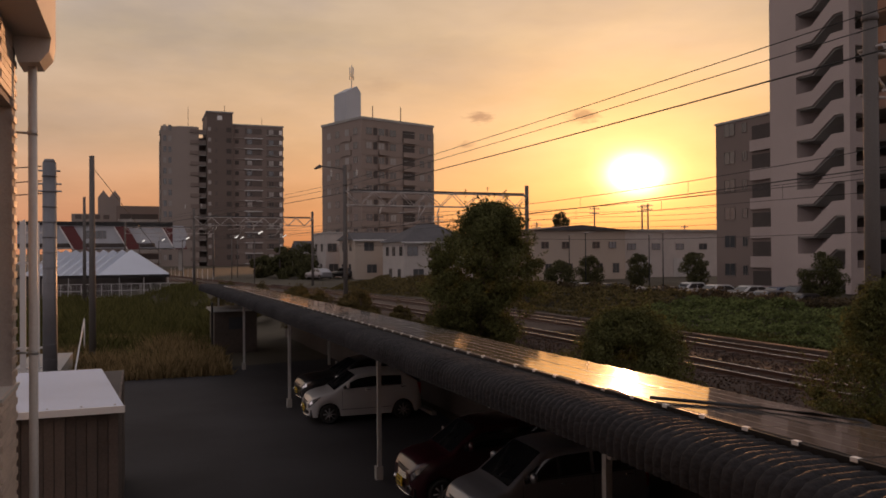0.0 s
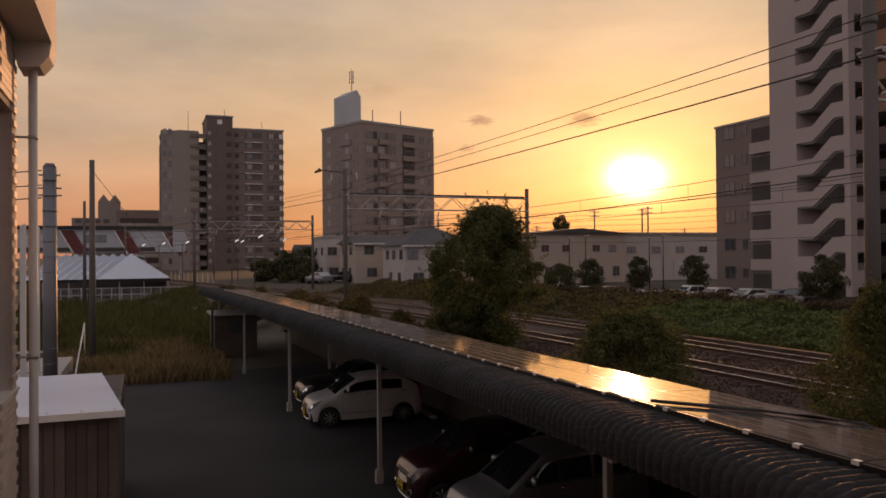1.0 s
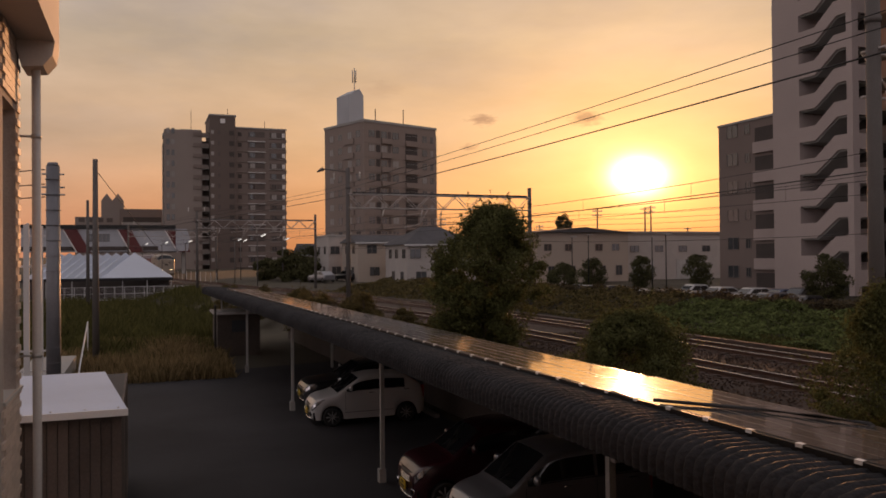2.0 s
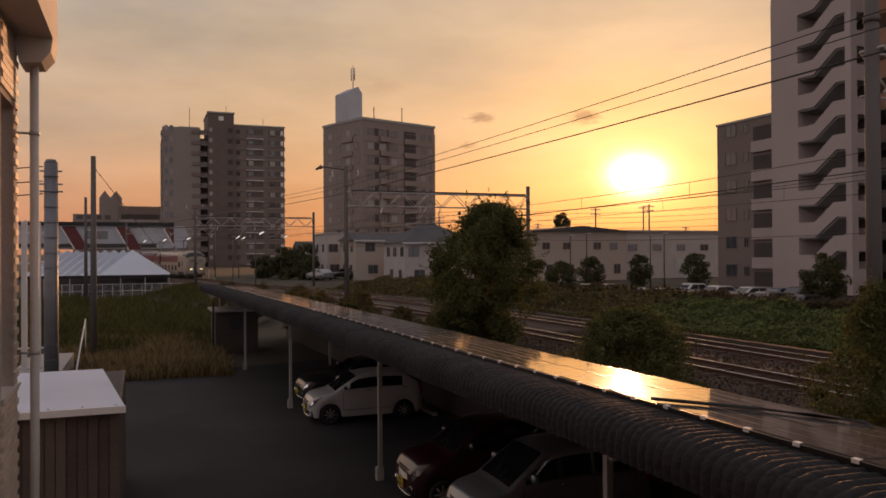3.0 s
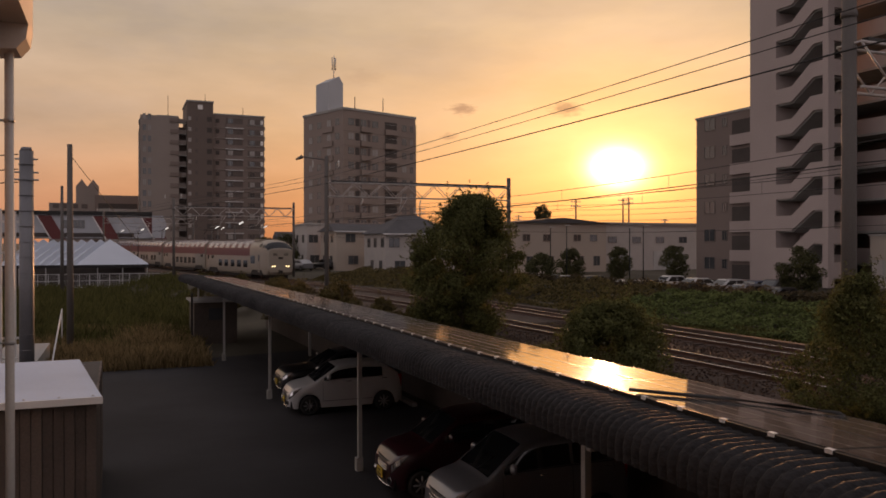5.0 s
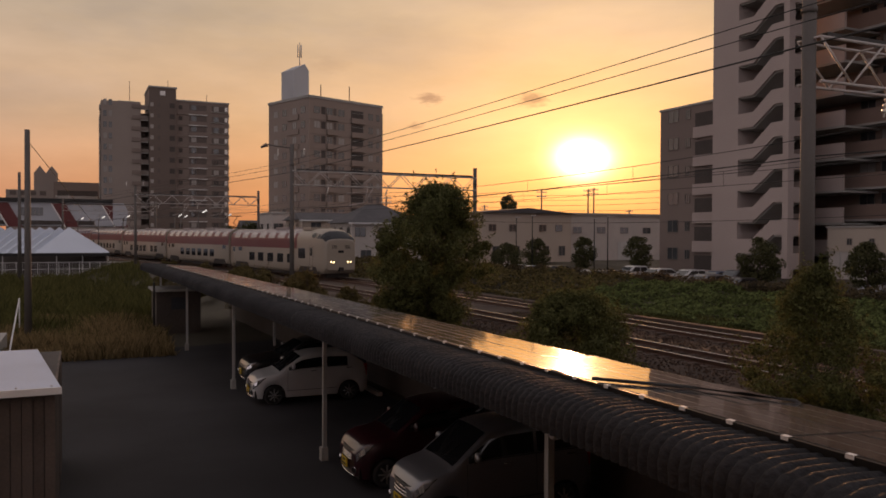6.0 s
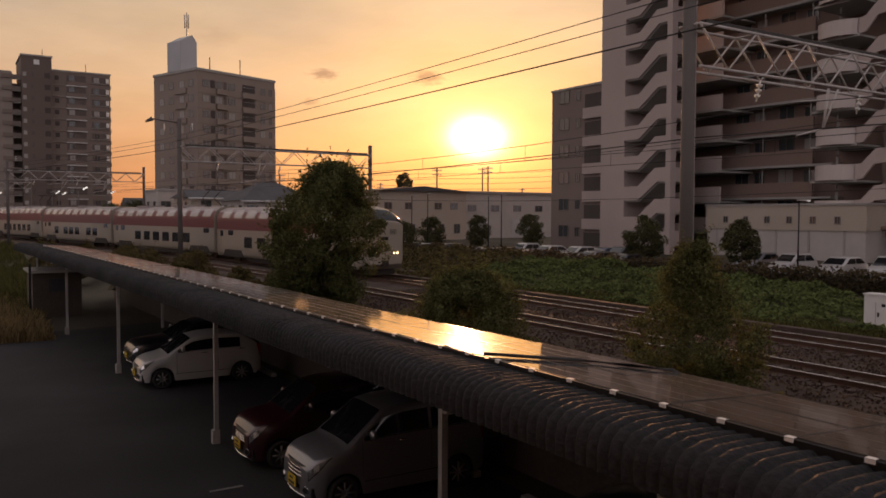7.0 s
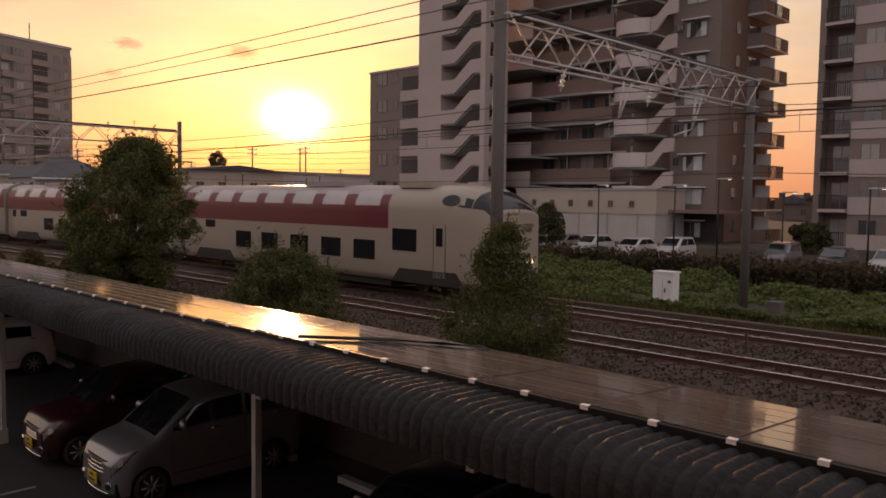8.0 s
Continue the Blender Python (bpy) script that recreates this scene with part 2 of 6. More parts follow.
def ground_z(x, y):
    """Height of the ground: the yard is low, the railway and all beyond it lie higher."""
    k = x - off(y)
    lo = 9.0 if y < 34 else 9.0 + min(1.0, (y - 34) / 10) * 0.0
    t = min(1, max(0, (k - lo) / 3.5))
    t = t * t * (3 - 2 * t)
    z = t * (1.0 + grade(y))
    if k > 25:
        z += 0.3 * min(1, (k - 25) / 4)
    if k > 33.6 and x < 56.5 and y < 90:
        z -= 0.7 * min(1, (k - 33.6) / 0.8, (56.5 - x) / 1.5, (90 - y) / 5)
    return z


def build_ground():
    xs = [-1500, -400, -150, -60, -30, -15, -8, -4, 0, 3, 6, 8, 9, 10, 11, 12, 13, 15, 17, 19, 21, 23, 25, 27, 29, 32, 33.5, 34.4, 36, 42, 50, 55, 56.5, 60, 75, 100, 150, 250, 500, 1500, 3500]
    ys = [-1500, -300, -80, -30, -10] + list(range(0, 180, 6)) + [190, 210, 240, 280, 340, 420, 600, 1200, 3500]
    bm = bmesh.new()
    g = [[bm.verts.new((x, y, ground_z(x, y) - 0.01)) for x in xs] for y in ys]
    for a, b in zip(g, g[1:]):
        for i in range(len(xs) - 1):
            f = bm.faces.new((a[i], a[i + 1], b[i + 1], b[i])); f.smooth = True
    tagged(part("ground", bm, M_SOIL), "dry brown earth with sparse weeds", "ground", kind="structure")
    bm = bmesh.new()
    prof = [(-8, 33.5), (-8, -25), (8.6, -25), (8.6, 37)]
    bm.faces.new([bm.verts.new((x, y, 0.012)) for x, y in prof])
    tagged(part("yard_paving", bm, M_ASPHALT), "dark worn asphalt of the parking yard", "paving", kind="structure")


def build_tracks():
    ys = [-60 + 3 * i for i in range(100)]
    def ribbon(bm, prof):
        rings = []
        for y in ys:
            rings.append([(px + off(y), y, pz + grade(y)) for px, pz in prof])
        loft(bm, rings, closed=False, smooth=False)
    bm = bmesh.new()
    ribbon(bm, [(13.6, 0.9), (15.4, 1.06), (15.9, 1.14), (23.0, 1.14), (23.6, 1.05), (25.2, 0.95)])
    tagged(part("ballast", bm, M_BALLAST), "brown crushed-stone ballast under the tracks", "ballast", kind="stuff")
    for cx in (NEAR_X, FAR_X):
        tr = thing("railway_track", "rusty rails on sleepers in brown ballast", "railway track", kind="structure")
        for s in (-1, 1):
            bm = bmesh.new()
            c = cx + s * 0.566
            ribbon(bm, [(c - 0.06, 1.13), (c - 0.06, 1.15), (c - 0.012, 1.17), (c - 0.012, 1.25), (c - 0.036, 1.26), (c - 0.036, 1.282), (c - 0.027, 1.294)])
            ribbon(bm, [(c + 0.027, 1.294), (c + 0.036, 1.282), (c + 0.036, 1.26), (c + 0.012, 1.25), (c + 0.012, 1.17), (c + 0.06, 1.15), (c + 0.06, 1.13)])
            r = part("rail", bm, M_RAIL, tr)
            bm = bmesh.new()
            ribbon(bm, [(c - 0.027, 1.294), (c - 0.012, 1.30), (c + 0.012, 1.30), (c + 0.027, 1.294)])
            part("rail_head", bm, M_RAILTOP, r, "bright polished running surface")




# ======== foliage ========
def leaf_mat(name, col, dry=None):
    m = bpy.data.materials.new(name)
    m.use_nodes = True
    n, l = m.node_tree.nodes, m.node_tree.links
    b = n["Principled BSDF"]
    b.inputs["Roughness"].default_value, b.inputs["Specular IOR Level"].default_value = 0.75, 0.12
    g = n.new("ShaderNodeNewGeometry")
    r = n.new("ShaderNodeValToRGB")
    c2 = dry or tuple(c * 1.9 for c in col)
    r.color_ramp.elements[0].color = (*[c * 0.5 for c in col], 1)
    r.color_ramp.elements[1].color = (*c2, 1)
    l.new(g.outputs["Random Per Island"], r.inputs[0])
    l.new(r.outputs[0], b.inputs["Base Color"])
    t = n.new("ShaderNodeBsdfTranslucent")
    l.new(r.outputs[0], t.inputs[0])
    mx = n.new("ShaderNodeMixShader"); mx.inputs[0].default_value = 0.42
    l.new(b.outputs[0], mx.inputs[1]); l.new(t.outputs[0], mx.inputs[2]); l.new(mx.outputs[0], n["Material Output"].inputs[0])
    return m


L_TREE = leaf_mat("tree_leaf", (0.084, 0.088, 0.033))
L_VINE = leaf_mat("vine_leaf", (0.1, 0.12, 0.042))
L_HEDGE = leaf_mat("dry_hedge_leaf", (0.07, 0.055, 0.03), (0.13, 0.1, 0.055))
L_GRASS = leaf_mat("green_weed", (0.078, 0.076, 0.026))
L_DRY = leaf_mat("dry_grass", (0.17, 0.13, 0.062), (0.34, 0.25, 0.125))
L_DULL = leaf_mat("dull_bush_leaf", (0.085, 0.075, 0.032), (0.19, 0.15, 0.06))
L_FAR = leaf_mat("far_leaf", (0.075, 0.075, 0.035))


def leaves_mesh(name, pts, nrm, size, material, rng, aspect=0.6):
    """One small folded leaf at each point, turned at random about the given normals."""
    n = len(pts)
    nrm = nrm + rng.normal(0, 0.55, (n, 3))
    nrm /= np.linalg.norm(nrm, axis=1)[:, None]
    t = rng.normal(0, 1, (n, 3)); t -= (t * nrm).sum(1)[:, None] * nrm
    t /= np.linalg.norm(t, axis=1)[:, None]
    b = np.cross(nrm, t)
    s = (size * rng.uniform(0.6, 1.4, n))[:, None]
    v = np.stack([pts - t * s, pts + b * s * aspect + nrm * s * 0.15, pts + t * s, pts - b * s * aspect + nrm * s * 0.15], 1).reshape(-1, 3)
    i = np.arange(n) * 4
    f = np.concatenate([np.stack([i, i + 1, i + 2], 1), np.stack([i, i + 2, i + 3], 1)])
    me = bpy.data.meshes.new(name)
    me.from_pydata(v.tolist(), [], f.tolist())
    me.materials.append(material)
    return me


def clump_points(rng, clumps, per):
    P, N = [], []
    for cx, cy, cz, rx, ry, rz in clumps:
        d = rng.normal(0, 1, (per, 3)); d /= np.linalg.norm(d, axis=1)[:, None]
        r = rng.uniform(0.45, 1.08, (per, 1)) ** 0.6
        P.append(np.array([cx, cy, cz]) + d * r * np.array([rx, ry, rz])); N.append(d)
    return np.concatenate(P), np.concatenate(N)


ROUND = ((0.0, 0.35), (0.15, 0.72), (0.4, 1.0), (0.7, 0.85), (0.9, 0.5), (1.0, 0.15))
MOUND = ((0.0, 1.0), (0.3, 0.98), (0.6, 0.8), (0.85, 0.5), (1.0, 0.2))
SPIRE = ((0.0, 0.8), (0.2, 0.95), (0.42, 1.0), (0.62, 0.62), (0.85, 0.32), (1.0, 0.08))
BROAD = ((0.0, 0.5), (0.12, 0.72), (0.35, 0.95), (0.52, 1.0), (0.7, 0.9), (0.86, 0.62), (1.0, 0.3))


def tree(name, label, category, x, y, z, height, width, seed, clumps=26, per=260, size=0.07, leaf=None, trunk=0.09, low=0.15, group="", shape=ROUND, lean=(0.0, 0.0), ragged=0.0):
    """Tapered trunk, limbs, and a ragged crown of small leaves; shape: radius over height, lean: where the top leans to."""
    rng = np.random.default_rng(seed)
    t = thing(name, label, category, pose(x, y, z), group)
    bm = bmesh.new()
    mid, top = (lean[0] * 0.3 + 0.05, lean[1] * 0.3 + 0.03, height * 0.45), (lean[0] * 0.8, lean[1] * 0.8, height * 0.85)
    rod(bm, (0, 0, 0), mid, trunk, 8, trunk * 0.7)
    rod(bm, mid, top, trunk * 0.7, 8, trunk * 0.25)
    part("trunk", bm, M_BARK, t)
    cl = []
    hs, rs = zip(*shape)
    for k in range(clumps):
        u = rng.uniform(0, 1)
        a = rng.uniform(0, 6.283)
        lump = 1 + ragged * noise.noise(Vector((math.cos(a) * 1.3, math.sin(a) * 1.3, u * 3.5 + seed)))
        r = width / 2 * float(np.interp(u, hs, rs)) * lump * math.sqrt(rng.uniform(0.1, 0.85))
        rr = width * rng.uniform(0.05, 0.13) * (1.0 if ragged else 1.5)
        h = height * (low + (1 - low) * u) - rr * 0.6
        cl.append((math.cos(a) * r + lean[0] * u * u, math.sin(a) * r + lean[1] * u * u, h, rr, rr, rr * 0.75))
    for c in cl[::max(3, clumps // 14)]:
        bm = bmesh.new()
        rod(bm, (0.02 + lean[0] * 0.1, 0.02, max(0.1, c[2] * 0.6)), c[:3], trunk * 0.35, 5, trunk * 0.1)
        part("limb", bm, M_BARK, t)
    P, N = clump_points(rng, cl, per)
    if ragged:
        # thin sprays that stand out from the crown
        S, D = [], []
        for c in cl[::2]:
            out = np.array([c[0], c[1], (c[2] - height * 0.4) * 0.9 + 0.6]); out /= np.linalg.norm(out)
            out = out + rng.normal(0, 0.25, 3)
            q = rng.uniform(0, 1, (per // 6, 1))
            S.append(np.array(c[:3]) + out * q * width * 0.16 + rng.normal(0, 0.02 * width, (per // 6, 3)) * (1.1 - q)); D.append(np.tile(out, (per // 6, 1)))
        P, N = np.concatenate([P] + S), np.concatenate([N] + D)
    P[:, 2] = np.maximum(P[:, 2], 0.05)
    ob = new("crown", leaves_mesh("crown", P, N, size, leaf or L_TREE, rng, 0.42)); ob.parent = t
    return t


def leaf_field(name, label, category, spans, n, height, size, material, seed, fx):
    """Leaves spread over ground: spans (y0, y1), fx(y, u, v) gives the place."""
    rng = np.random.default_rng(seed)
    u, v, w = rng.uniform(0, 1, n), rng.uniform(spans[0], spans[1], n), rng.uniform(0, 1, n)
    P = np.array([fx(a, b, c) for a, b, c in zip(u, v, w)])
    N = np.tile(np.array([[-0.4, -0.1, 0.9]]), (n, 1))
    ob = new(name, leaves_mesh(name, P, N, size, material, rng))
    return tagged(ob, label, category, kind="stuff")


def grass_field(name, label, material, n, x0, x1, y0, y1, h, seed, dens=None):
    """Thin upright blades."""
    rng = np.random.default_rng(seed)
    x, y = rng.uniform(x0, x1, n), rng.uniform(y0, y1, n)
    patch = np.array([noise.noise(Vector((a * 0.35, b * 0.35, seed))) for a, b in zip(x, y)])
    hh = h * rng.uniform(0.5, 1.2, n) * (1 + 0.9 * patch)
    gz = np.array([ground_z(a, b) for a, b in zip(x, y)]) - 0.02
    an = rng.uniform(0, 6.283, n)
    wd = 0.012 + 0.02 * rng.uniform(0, 1, n)
    lx, ly = rng.normal(0, 0.3, n) * hh, rng.normal(0, 0.3, n) * hh
    v = np.stack([np.stack([x - np.cos(an) * wd, y - np.sin(an) * wd, gz], 1), np.stack([x + np.cos(an) * wd, y + np.sin(an) * wd, gz], 1),
                  np.stack([x + lx * 0.5 + np.cos(an) * wd, y + ly * 0.5 + np.sin(an) * wd, gz + hh * 0.6], 1), np.stack([x + lx, y + ly, gz + hh], 1)], 1).reshape(-1, 3)
    i = np.arange(n) * 4
    f = np.concatenate([np.stack([i, i + 1, i + 2], 1), np.stack([i, i + 2, i + 3], 1)])
    me = bpy.data.meshes.new(name)
    me.from_pydata(v.tolist(), [], f.tolist()); me.materials.append(material)
    return tagged(new(name, me), label, "grass", kind="stuff")


def planting():
    tree("tree", "bushy green tree beside the railway track", "tree", 12.6, 29.0, 0.8, 6.2, 4.9, 3, clumps=300, per=230, size=0.06, low=0.12, shape=BROAD, lean=(0.7, -0.1), ragged=0.25)
    tree("bush", "dense round green bush beside the track", "bush", 12.5, 18.45, 0.7, 2.75, 4.4, 5, clumps=260, per=190, size=0.046, low=0.02, trunk=0.05, shape=MOUND, ragged=0.25)
    tree("sapling", "thin ragged sapling growing beside the track", "sapling", 13.1, 10.95, 0.8, 3.6, 3.3, 8, clumps=190, per=170, size=0.036, low=0.04, trunk=0.04, shape=SPIRE, ragged=0.4)
    tree("bush", "low green bush at the foot of the track", "bush", 13.1, 10.6, 0.8, 1.3, 1.9, 9, clumps=50, per=150, size=0.04, low=0.05, trunk=0.03, shape=MOUND, ragged=0.3)
    for i, (x, y, h, w) in enumerate(((11.8, 44, 2.3, 3.2), (12.4, 48, 2.0, 3.0), (10.6, 52, 2.4, 3.6), (10.4, 57, 2.0, 3.4), (8.5, 62, 2.2, 3.8), (13.0, 40, 1.6, 2.4), (13.0, 35.5, 1.4, 2.2), (9.6, 47, 2.0, 3.4), (11.2, 60, 2.0, 3.2), (7.4, 56, 1.8, 3.0), (6.8, 68, 2.2, 3.6))):
        tree("bush", "low tangled bush along the railway", "bush", x, y, 0.6, h, w, 20 + i, clumps=60, per=120, size=0.06, low=0.03, trunk=0.04, leaf=L_DULL, shape=MOUND, ragged=0.35, group="bushes along the railway")
    # vines on the bank beyond the tracks
    def bank(a, b, c):
        k = 25.3 + 7.5 * a
        rise = float(np.interp(b, (4, 12, 24, 45), (0.2, 0.35, 0.9, 1.15)))
        h = 1.0 + rise * min(1, max(0, a - 0.12) * 1.3) + 0.42 * noise.noise(Vector((k * 0.5, b * 0.35, 2))) + 0.3 * noise.noise(Vector((k * 1.3, b * 1.3, 5))) * min(1, 6 * a)
        if a > 0.93:
            h -= (a - 0.93) * 12
        return (k + off(b), b, h + grade(b) + 0.22 * c)
    leaf_field("vine_bank", "bank covered with broad green vine leaves", "vines", (-8, 40), 90000, 0.3, 0.085, L_VINE, 31, bank)
    leaf_field("vine_bank", "bank covered with broad green vine leaves", "vines", (40, 85), 34000, 0.3, 0.11, L_DULL, 32, bank)
    def hedge(a, b, c):
        k = 32.3 + 1.1 * a
        return (k + off(b), b, 1.1 + grade(b) + 1.45 * c * (1 + 0.25 * noise.noise(Vector((k, b * 0.6, 9)))))
    leaf_field("clipped_hedge", "brownish clipped hedge along the parking lot", "hedge", (-9, 80), 60000, 0.3, 0.09, L_HEDGE, 35, hedge)
    bm = bmesh.new()
    rows = []
    for j in range(32):
        y = -10 + 3 * j
        rows.append([Vector(bank(a / 10 * 0.99, y, 0)) - Vector((0, 0, 0.15)) for a in range(11)])
    loft(bm, rows, closed=False)
    tagged(part("bank_soil", bm, M_SOIL), "earth bank under the vines", "earth bank", kind="structure")
    def verge(a, b, c):
        k = 12.2 + 2.6 * a
        return (k + off(b), b, ground_z(k + off(b), b) + 0.35 * c * abs(noise.noise(Vector((k, b * 0.5, 7)))) + 0.03)
    leaf_field("verge_weeds", "scattered green weeds beside the ballast", "weeds", (-4, 40), 9000, 0.3, 0.05, L_GRASS, 33, verge)
    grass_field("dry_grass", "tall dry straw-coloured grass", L_DRY, 42000, -9, 3.6, 33.5, 46, 0.6, 41)
    grass_field("green_weeds", "tall green weeds behind the dry grass", L_GRASS, 34000, -9, 5.0, 42, 64, 0.8, 42)
    grass_field("green_weeds", "green weeds mixed into the dry grass", L_GRASS, 4000, -9, 3.6, 38, 45, 0.6, 44)
    grass_field("green_weeds", "low green weeds before the tent fence", L_GRASS, 26000, -12, 6, 62, 97, 0.7, 45)
    grass_field("verge_grass", "tufts of grass beyond the tracks", L_GRASS, 14000, 24.1, 26.4, 0, 34, 0.22, 43)
    for i, (x, y, h, w) in enumerate(((43.5, 71, 3.4, 3.0), (48, 69, 3.6, 2.8), (52, 65, 3.8, 2.9), (45, 42.5, 3.6, 3.3), (46, 34.6, 3.4, 2.6), (35, 62, 3.0, 3.2))):
        tree("street_tree", "small round dark street tree in the parking lot", "tree", x, y, 0.65, h + 0.65, w, 60 + i, clumps=80, per=70, size=0.1, leaf=L_FAR, low=0.3, group="parking lot trees")
    for i, (x, y, h, w) in enumerate(((20.5, 121, 5.0, 6), (18.5, 112, 3.6, 5), (22.0, 109, 3.2, 5), (24.5, 123, 5.5, 7), (28, 126, 5, 6), (17, 119, 3.5, 4), (39, 86, 5.5, 5), (57.5, 20.5, 2.2, 2.9))):
        tree("garden_tree", "dense dark tree by the houses", "tree", x, y, 1.5, h, w, 80 + i, clumps=26, per=150, size=0.2, leaf=L_FAR, low=0.2, group="distant trees")
    tree("conifer", "tall dark tree on the skyline", "tree", 84.8, 150, 2, 12, 5.5, 99, clumps=70, per=60, size=0.25, leaf=L_FAR, low=0.3)


# ======== carport with solar panels ========
def bend(y):
    if y < 10:
        return 0.0
    if y < 25:
        return -0.0011 * (y - 10) ** 2
    return -0.2475 - 0.033 * (y - 25)


def sag(y):
    """How far the roof hangs lower along its middle."""
    return float(np.interp(y, (7, 12, 22, 36), (0.0, -0.05, -0.05, -0.02)))


CP0, CP1 = -6.0, 48.0
LIP_X, LIP_Z, TAB_X, TAB_Z, EDGE_X, EDGE_Z = 4.26, 2.97, 5.02, 3.36, 6.46, 3.27


def build_carport():
    cp = thing("carport", "long open carport with weathered corrugated roof", "carport")
    # corrugated sheet: rounded front lip, then flat to the back
    prof = [(LIP_X, LIP_Z - 0.03), (LIP_X - 0.005, LIP_Z + 0.12), (LIP_X + 0.02, LIP_Z + 0.22), (LIP_X + 0.10, LIP_Z + 0.29), (LIP_X + 0.25, LIP_Z + 0.32),
            (LIP_X + 0.55, LIP_Z + 0.315), (6.4, 3.14), (9.3, 2.32)]
    nrm = [(-1, 0), (-1, 0.15), (-0.9, 0.45), (-0.6, 0.8), (-0.2, 1), (0, 1), (0.05, 1), (0.05, 1)]
    step, pitch = 0.0155, 0.124
    n = int((CP1 - CP0) / step)
    shape = [-1.0, -0.55, 0.35, 0.95, 0.95, 0.35, -0.55]
    V, F = [], []
    rng = np.random.default_rng(4)
    wob = rng.normal(0, 0.006, 400)
    for i in range(n + 1):
        y = CP0 + i * step
        ph = (i * step / pitch) % 1.0
        dip = sag(y)
        a = 0.042 * (0.15 + 0.85 * (math.sin(math.pi * ph) ** 0.8)) * (1 + 12 * wob[int(i * step / pitch) % 400])
        for (px, pz), (nx, nz) in zip(prof, nrm):
            V.append((px + bend(y) + nx * a, y, pz + nz * a + dip))
    m = len(prof)
    for i in range(n):
        for k in range(m - 1):
            F.append((i * m + k, i * m + k + 1, (i + 1) * m + k + 1, (i + 1) * m + k))
    me = bpy.data.meshes.new("corrugated_roof")
    me.from_pydata(V, [], F); me.materials.append(M_CORR)
    for p in me.polygons:
        p.use_smooth = True
    ob = new("corrugated_roof", me); ob.parent = cp
    bm = bmesh.new()
    ys = [CP0 + 2 * i for i in range(28)]
    loft(bm, [[(5.0 + bend(y), y, 2.86), (5.0 + bend(y), y, 3.04), (5.12 + bend(y), y, 3.04), (5.12 + bend(y), y, 2.86)] for y in ys], smooth=False)
    part("front_beam", bm, M_STEEL, cp)
    bm = bmesh.new()
    loft(bm, [[(8.4 + bend(y), y, 2.15), (8.4 + bend(y), y, 2.35), (8.55 + bend(y), y, 2.35), (8.55 + bend(y), y, 2.15)] for y in ys], smooth=False)
    part("rear_beam", bm, M_STEEL, cp)
    for y in (7.9, 16.65, 25.6, 34.9, 43.5, -0.5):
        x = 4.72 + bend(y) + (0.33 if y < 10 else 0.2 if y < 20 else 0.05)
        p = part("post", boxes((x - 0.042, x + 0.042, y - 0.042, y + 0.042, 0, 2.98)), M_STEEL, cp, "square galvanised steel post")
        part("footing", boxes((x - 0.09, x + 0.06, y - 0.08, y + 0.08, 0, 0.3)), M_CONC, p, "concrete footing")
        part("rear_post", boxes((8.43 + bend(y), 8.53 + bend(y), y - 0.05, y + 0.05, 0, 2.2)), M_STEEL, cp)
    for y in range(-5, 48, 3):
        part("rafter", boxes((4.5 + bend(y), 6.6 + bend(y), y - 0.04, y + 0.04, 2.78, 2.88)), M_STEEL, cp)
    # dark wall at the back of the parking bays
    bm = bmesh.new()
    loft(bm, [[(9.2 + bend(y), y, 0), (9.2 + bend(y), y, 2.25), (9.3 + bend(y), y, 2.25), (9.3 + bend(y), y, 0)] for y in ys], smooth=False)
    part("rear_cladding", bm, M_REAR, cp, "grey-brown board wall")
    # the solar array
    ar = thing("solar_array", "long row of dark glass solar panels on the carport roof", "solar panels")
    tilt = math.atan2(EDGE_Z - TAB_Z, EDGE_X - TAB_X)
    width = math.hypot(EDGE_X - TAB_X, EDGE_Z - TAB_Z) / 2
    L = 1.13
    bm = bmesh.new(); box(bm, 0.012, width - 0.012, 0.008, L - 0.008, -0.004, 0.0)
    g = mesh_of("glass", bm, M_PV)
    bm = bmesh.new()
    for a in ((0, 0.012, 0, L), (width - 0.012, width, 0, L), (0.012, width - 0.012, 0, 0.008), (0.012, width - 0.012, L - 0.008, L)):
        box(bm, *a, -0.04, 0.0012)
    fr = mesh_of("panel_frame", bm, M_PFRAME)
    bm = bmesh.new()
    for k in (0.33, 0.66):
        box(bm, width * k - 0.0025, width * k + 0.0025, 0.03, L - 0.03, 0.001, 0.002)
    bus = mesh_of("busbar", bm, M_BUS)
    y = -5.84
    cut = 43.0
    while y < cut:
        for r in (0, 1):
            x0 = TAB_X + bend(y) + r * width * math.cos(tilt)
            z0 = TAB_Z + sag(y + L / 2) + r * width * math.sin(tilt)
            sl = math.degrees(math.atan2(bend(y + L) - bend(y), L))
            p = new("solar_panel", g); p.parent = ar
            p.matrix_basis = pose(x0, y, z0 + random.uniform(-0.003, 0.003), 0, -math.degrees(tilt) + random.uniform(-0.05, 0.05), -sl) 
            for nm, d in (("panel_frame", fr), ("busbar", bus)):
                q = new(nm, d); q.parent = p
        y += L + 0.01
    bm = bmesh.new()
    ys2 = [CP0 + 0.5 + i for i in range(50)]
    loft(bm, [[(TAB_X + d + bend(y), y, TAB_Z + e + sag(y)) for d, e in ((-0.05, -0.075), (-0.05, -0.005), (-0.004, -0.005), (-0.004, -0.075))] for y in ys2 if y < 43.2], smooth=False)
    part("mounting_rail", bm, M_FRAME, ar, "black mounting rail")
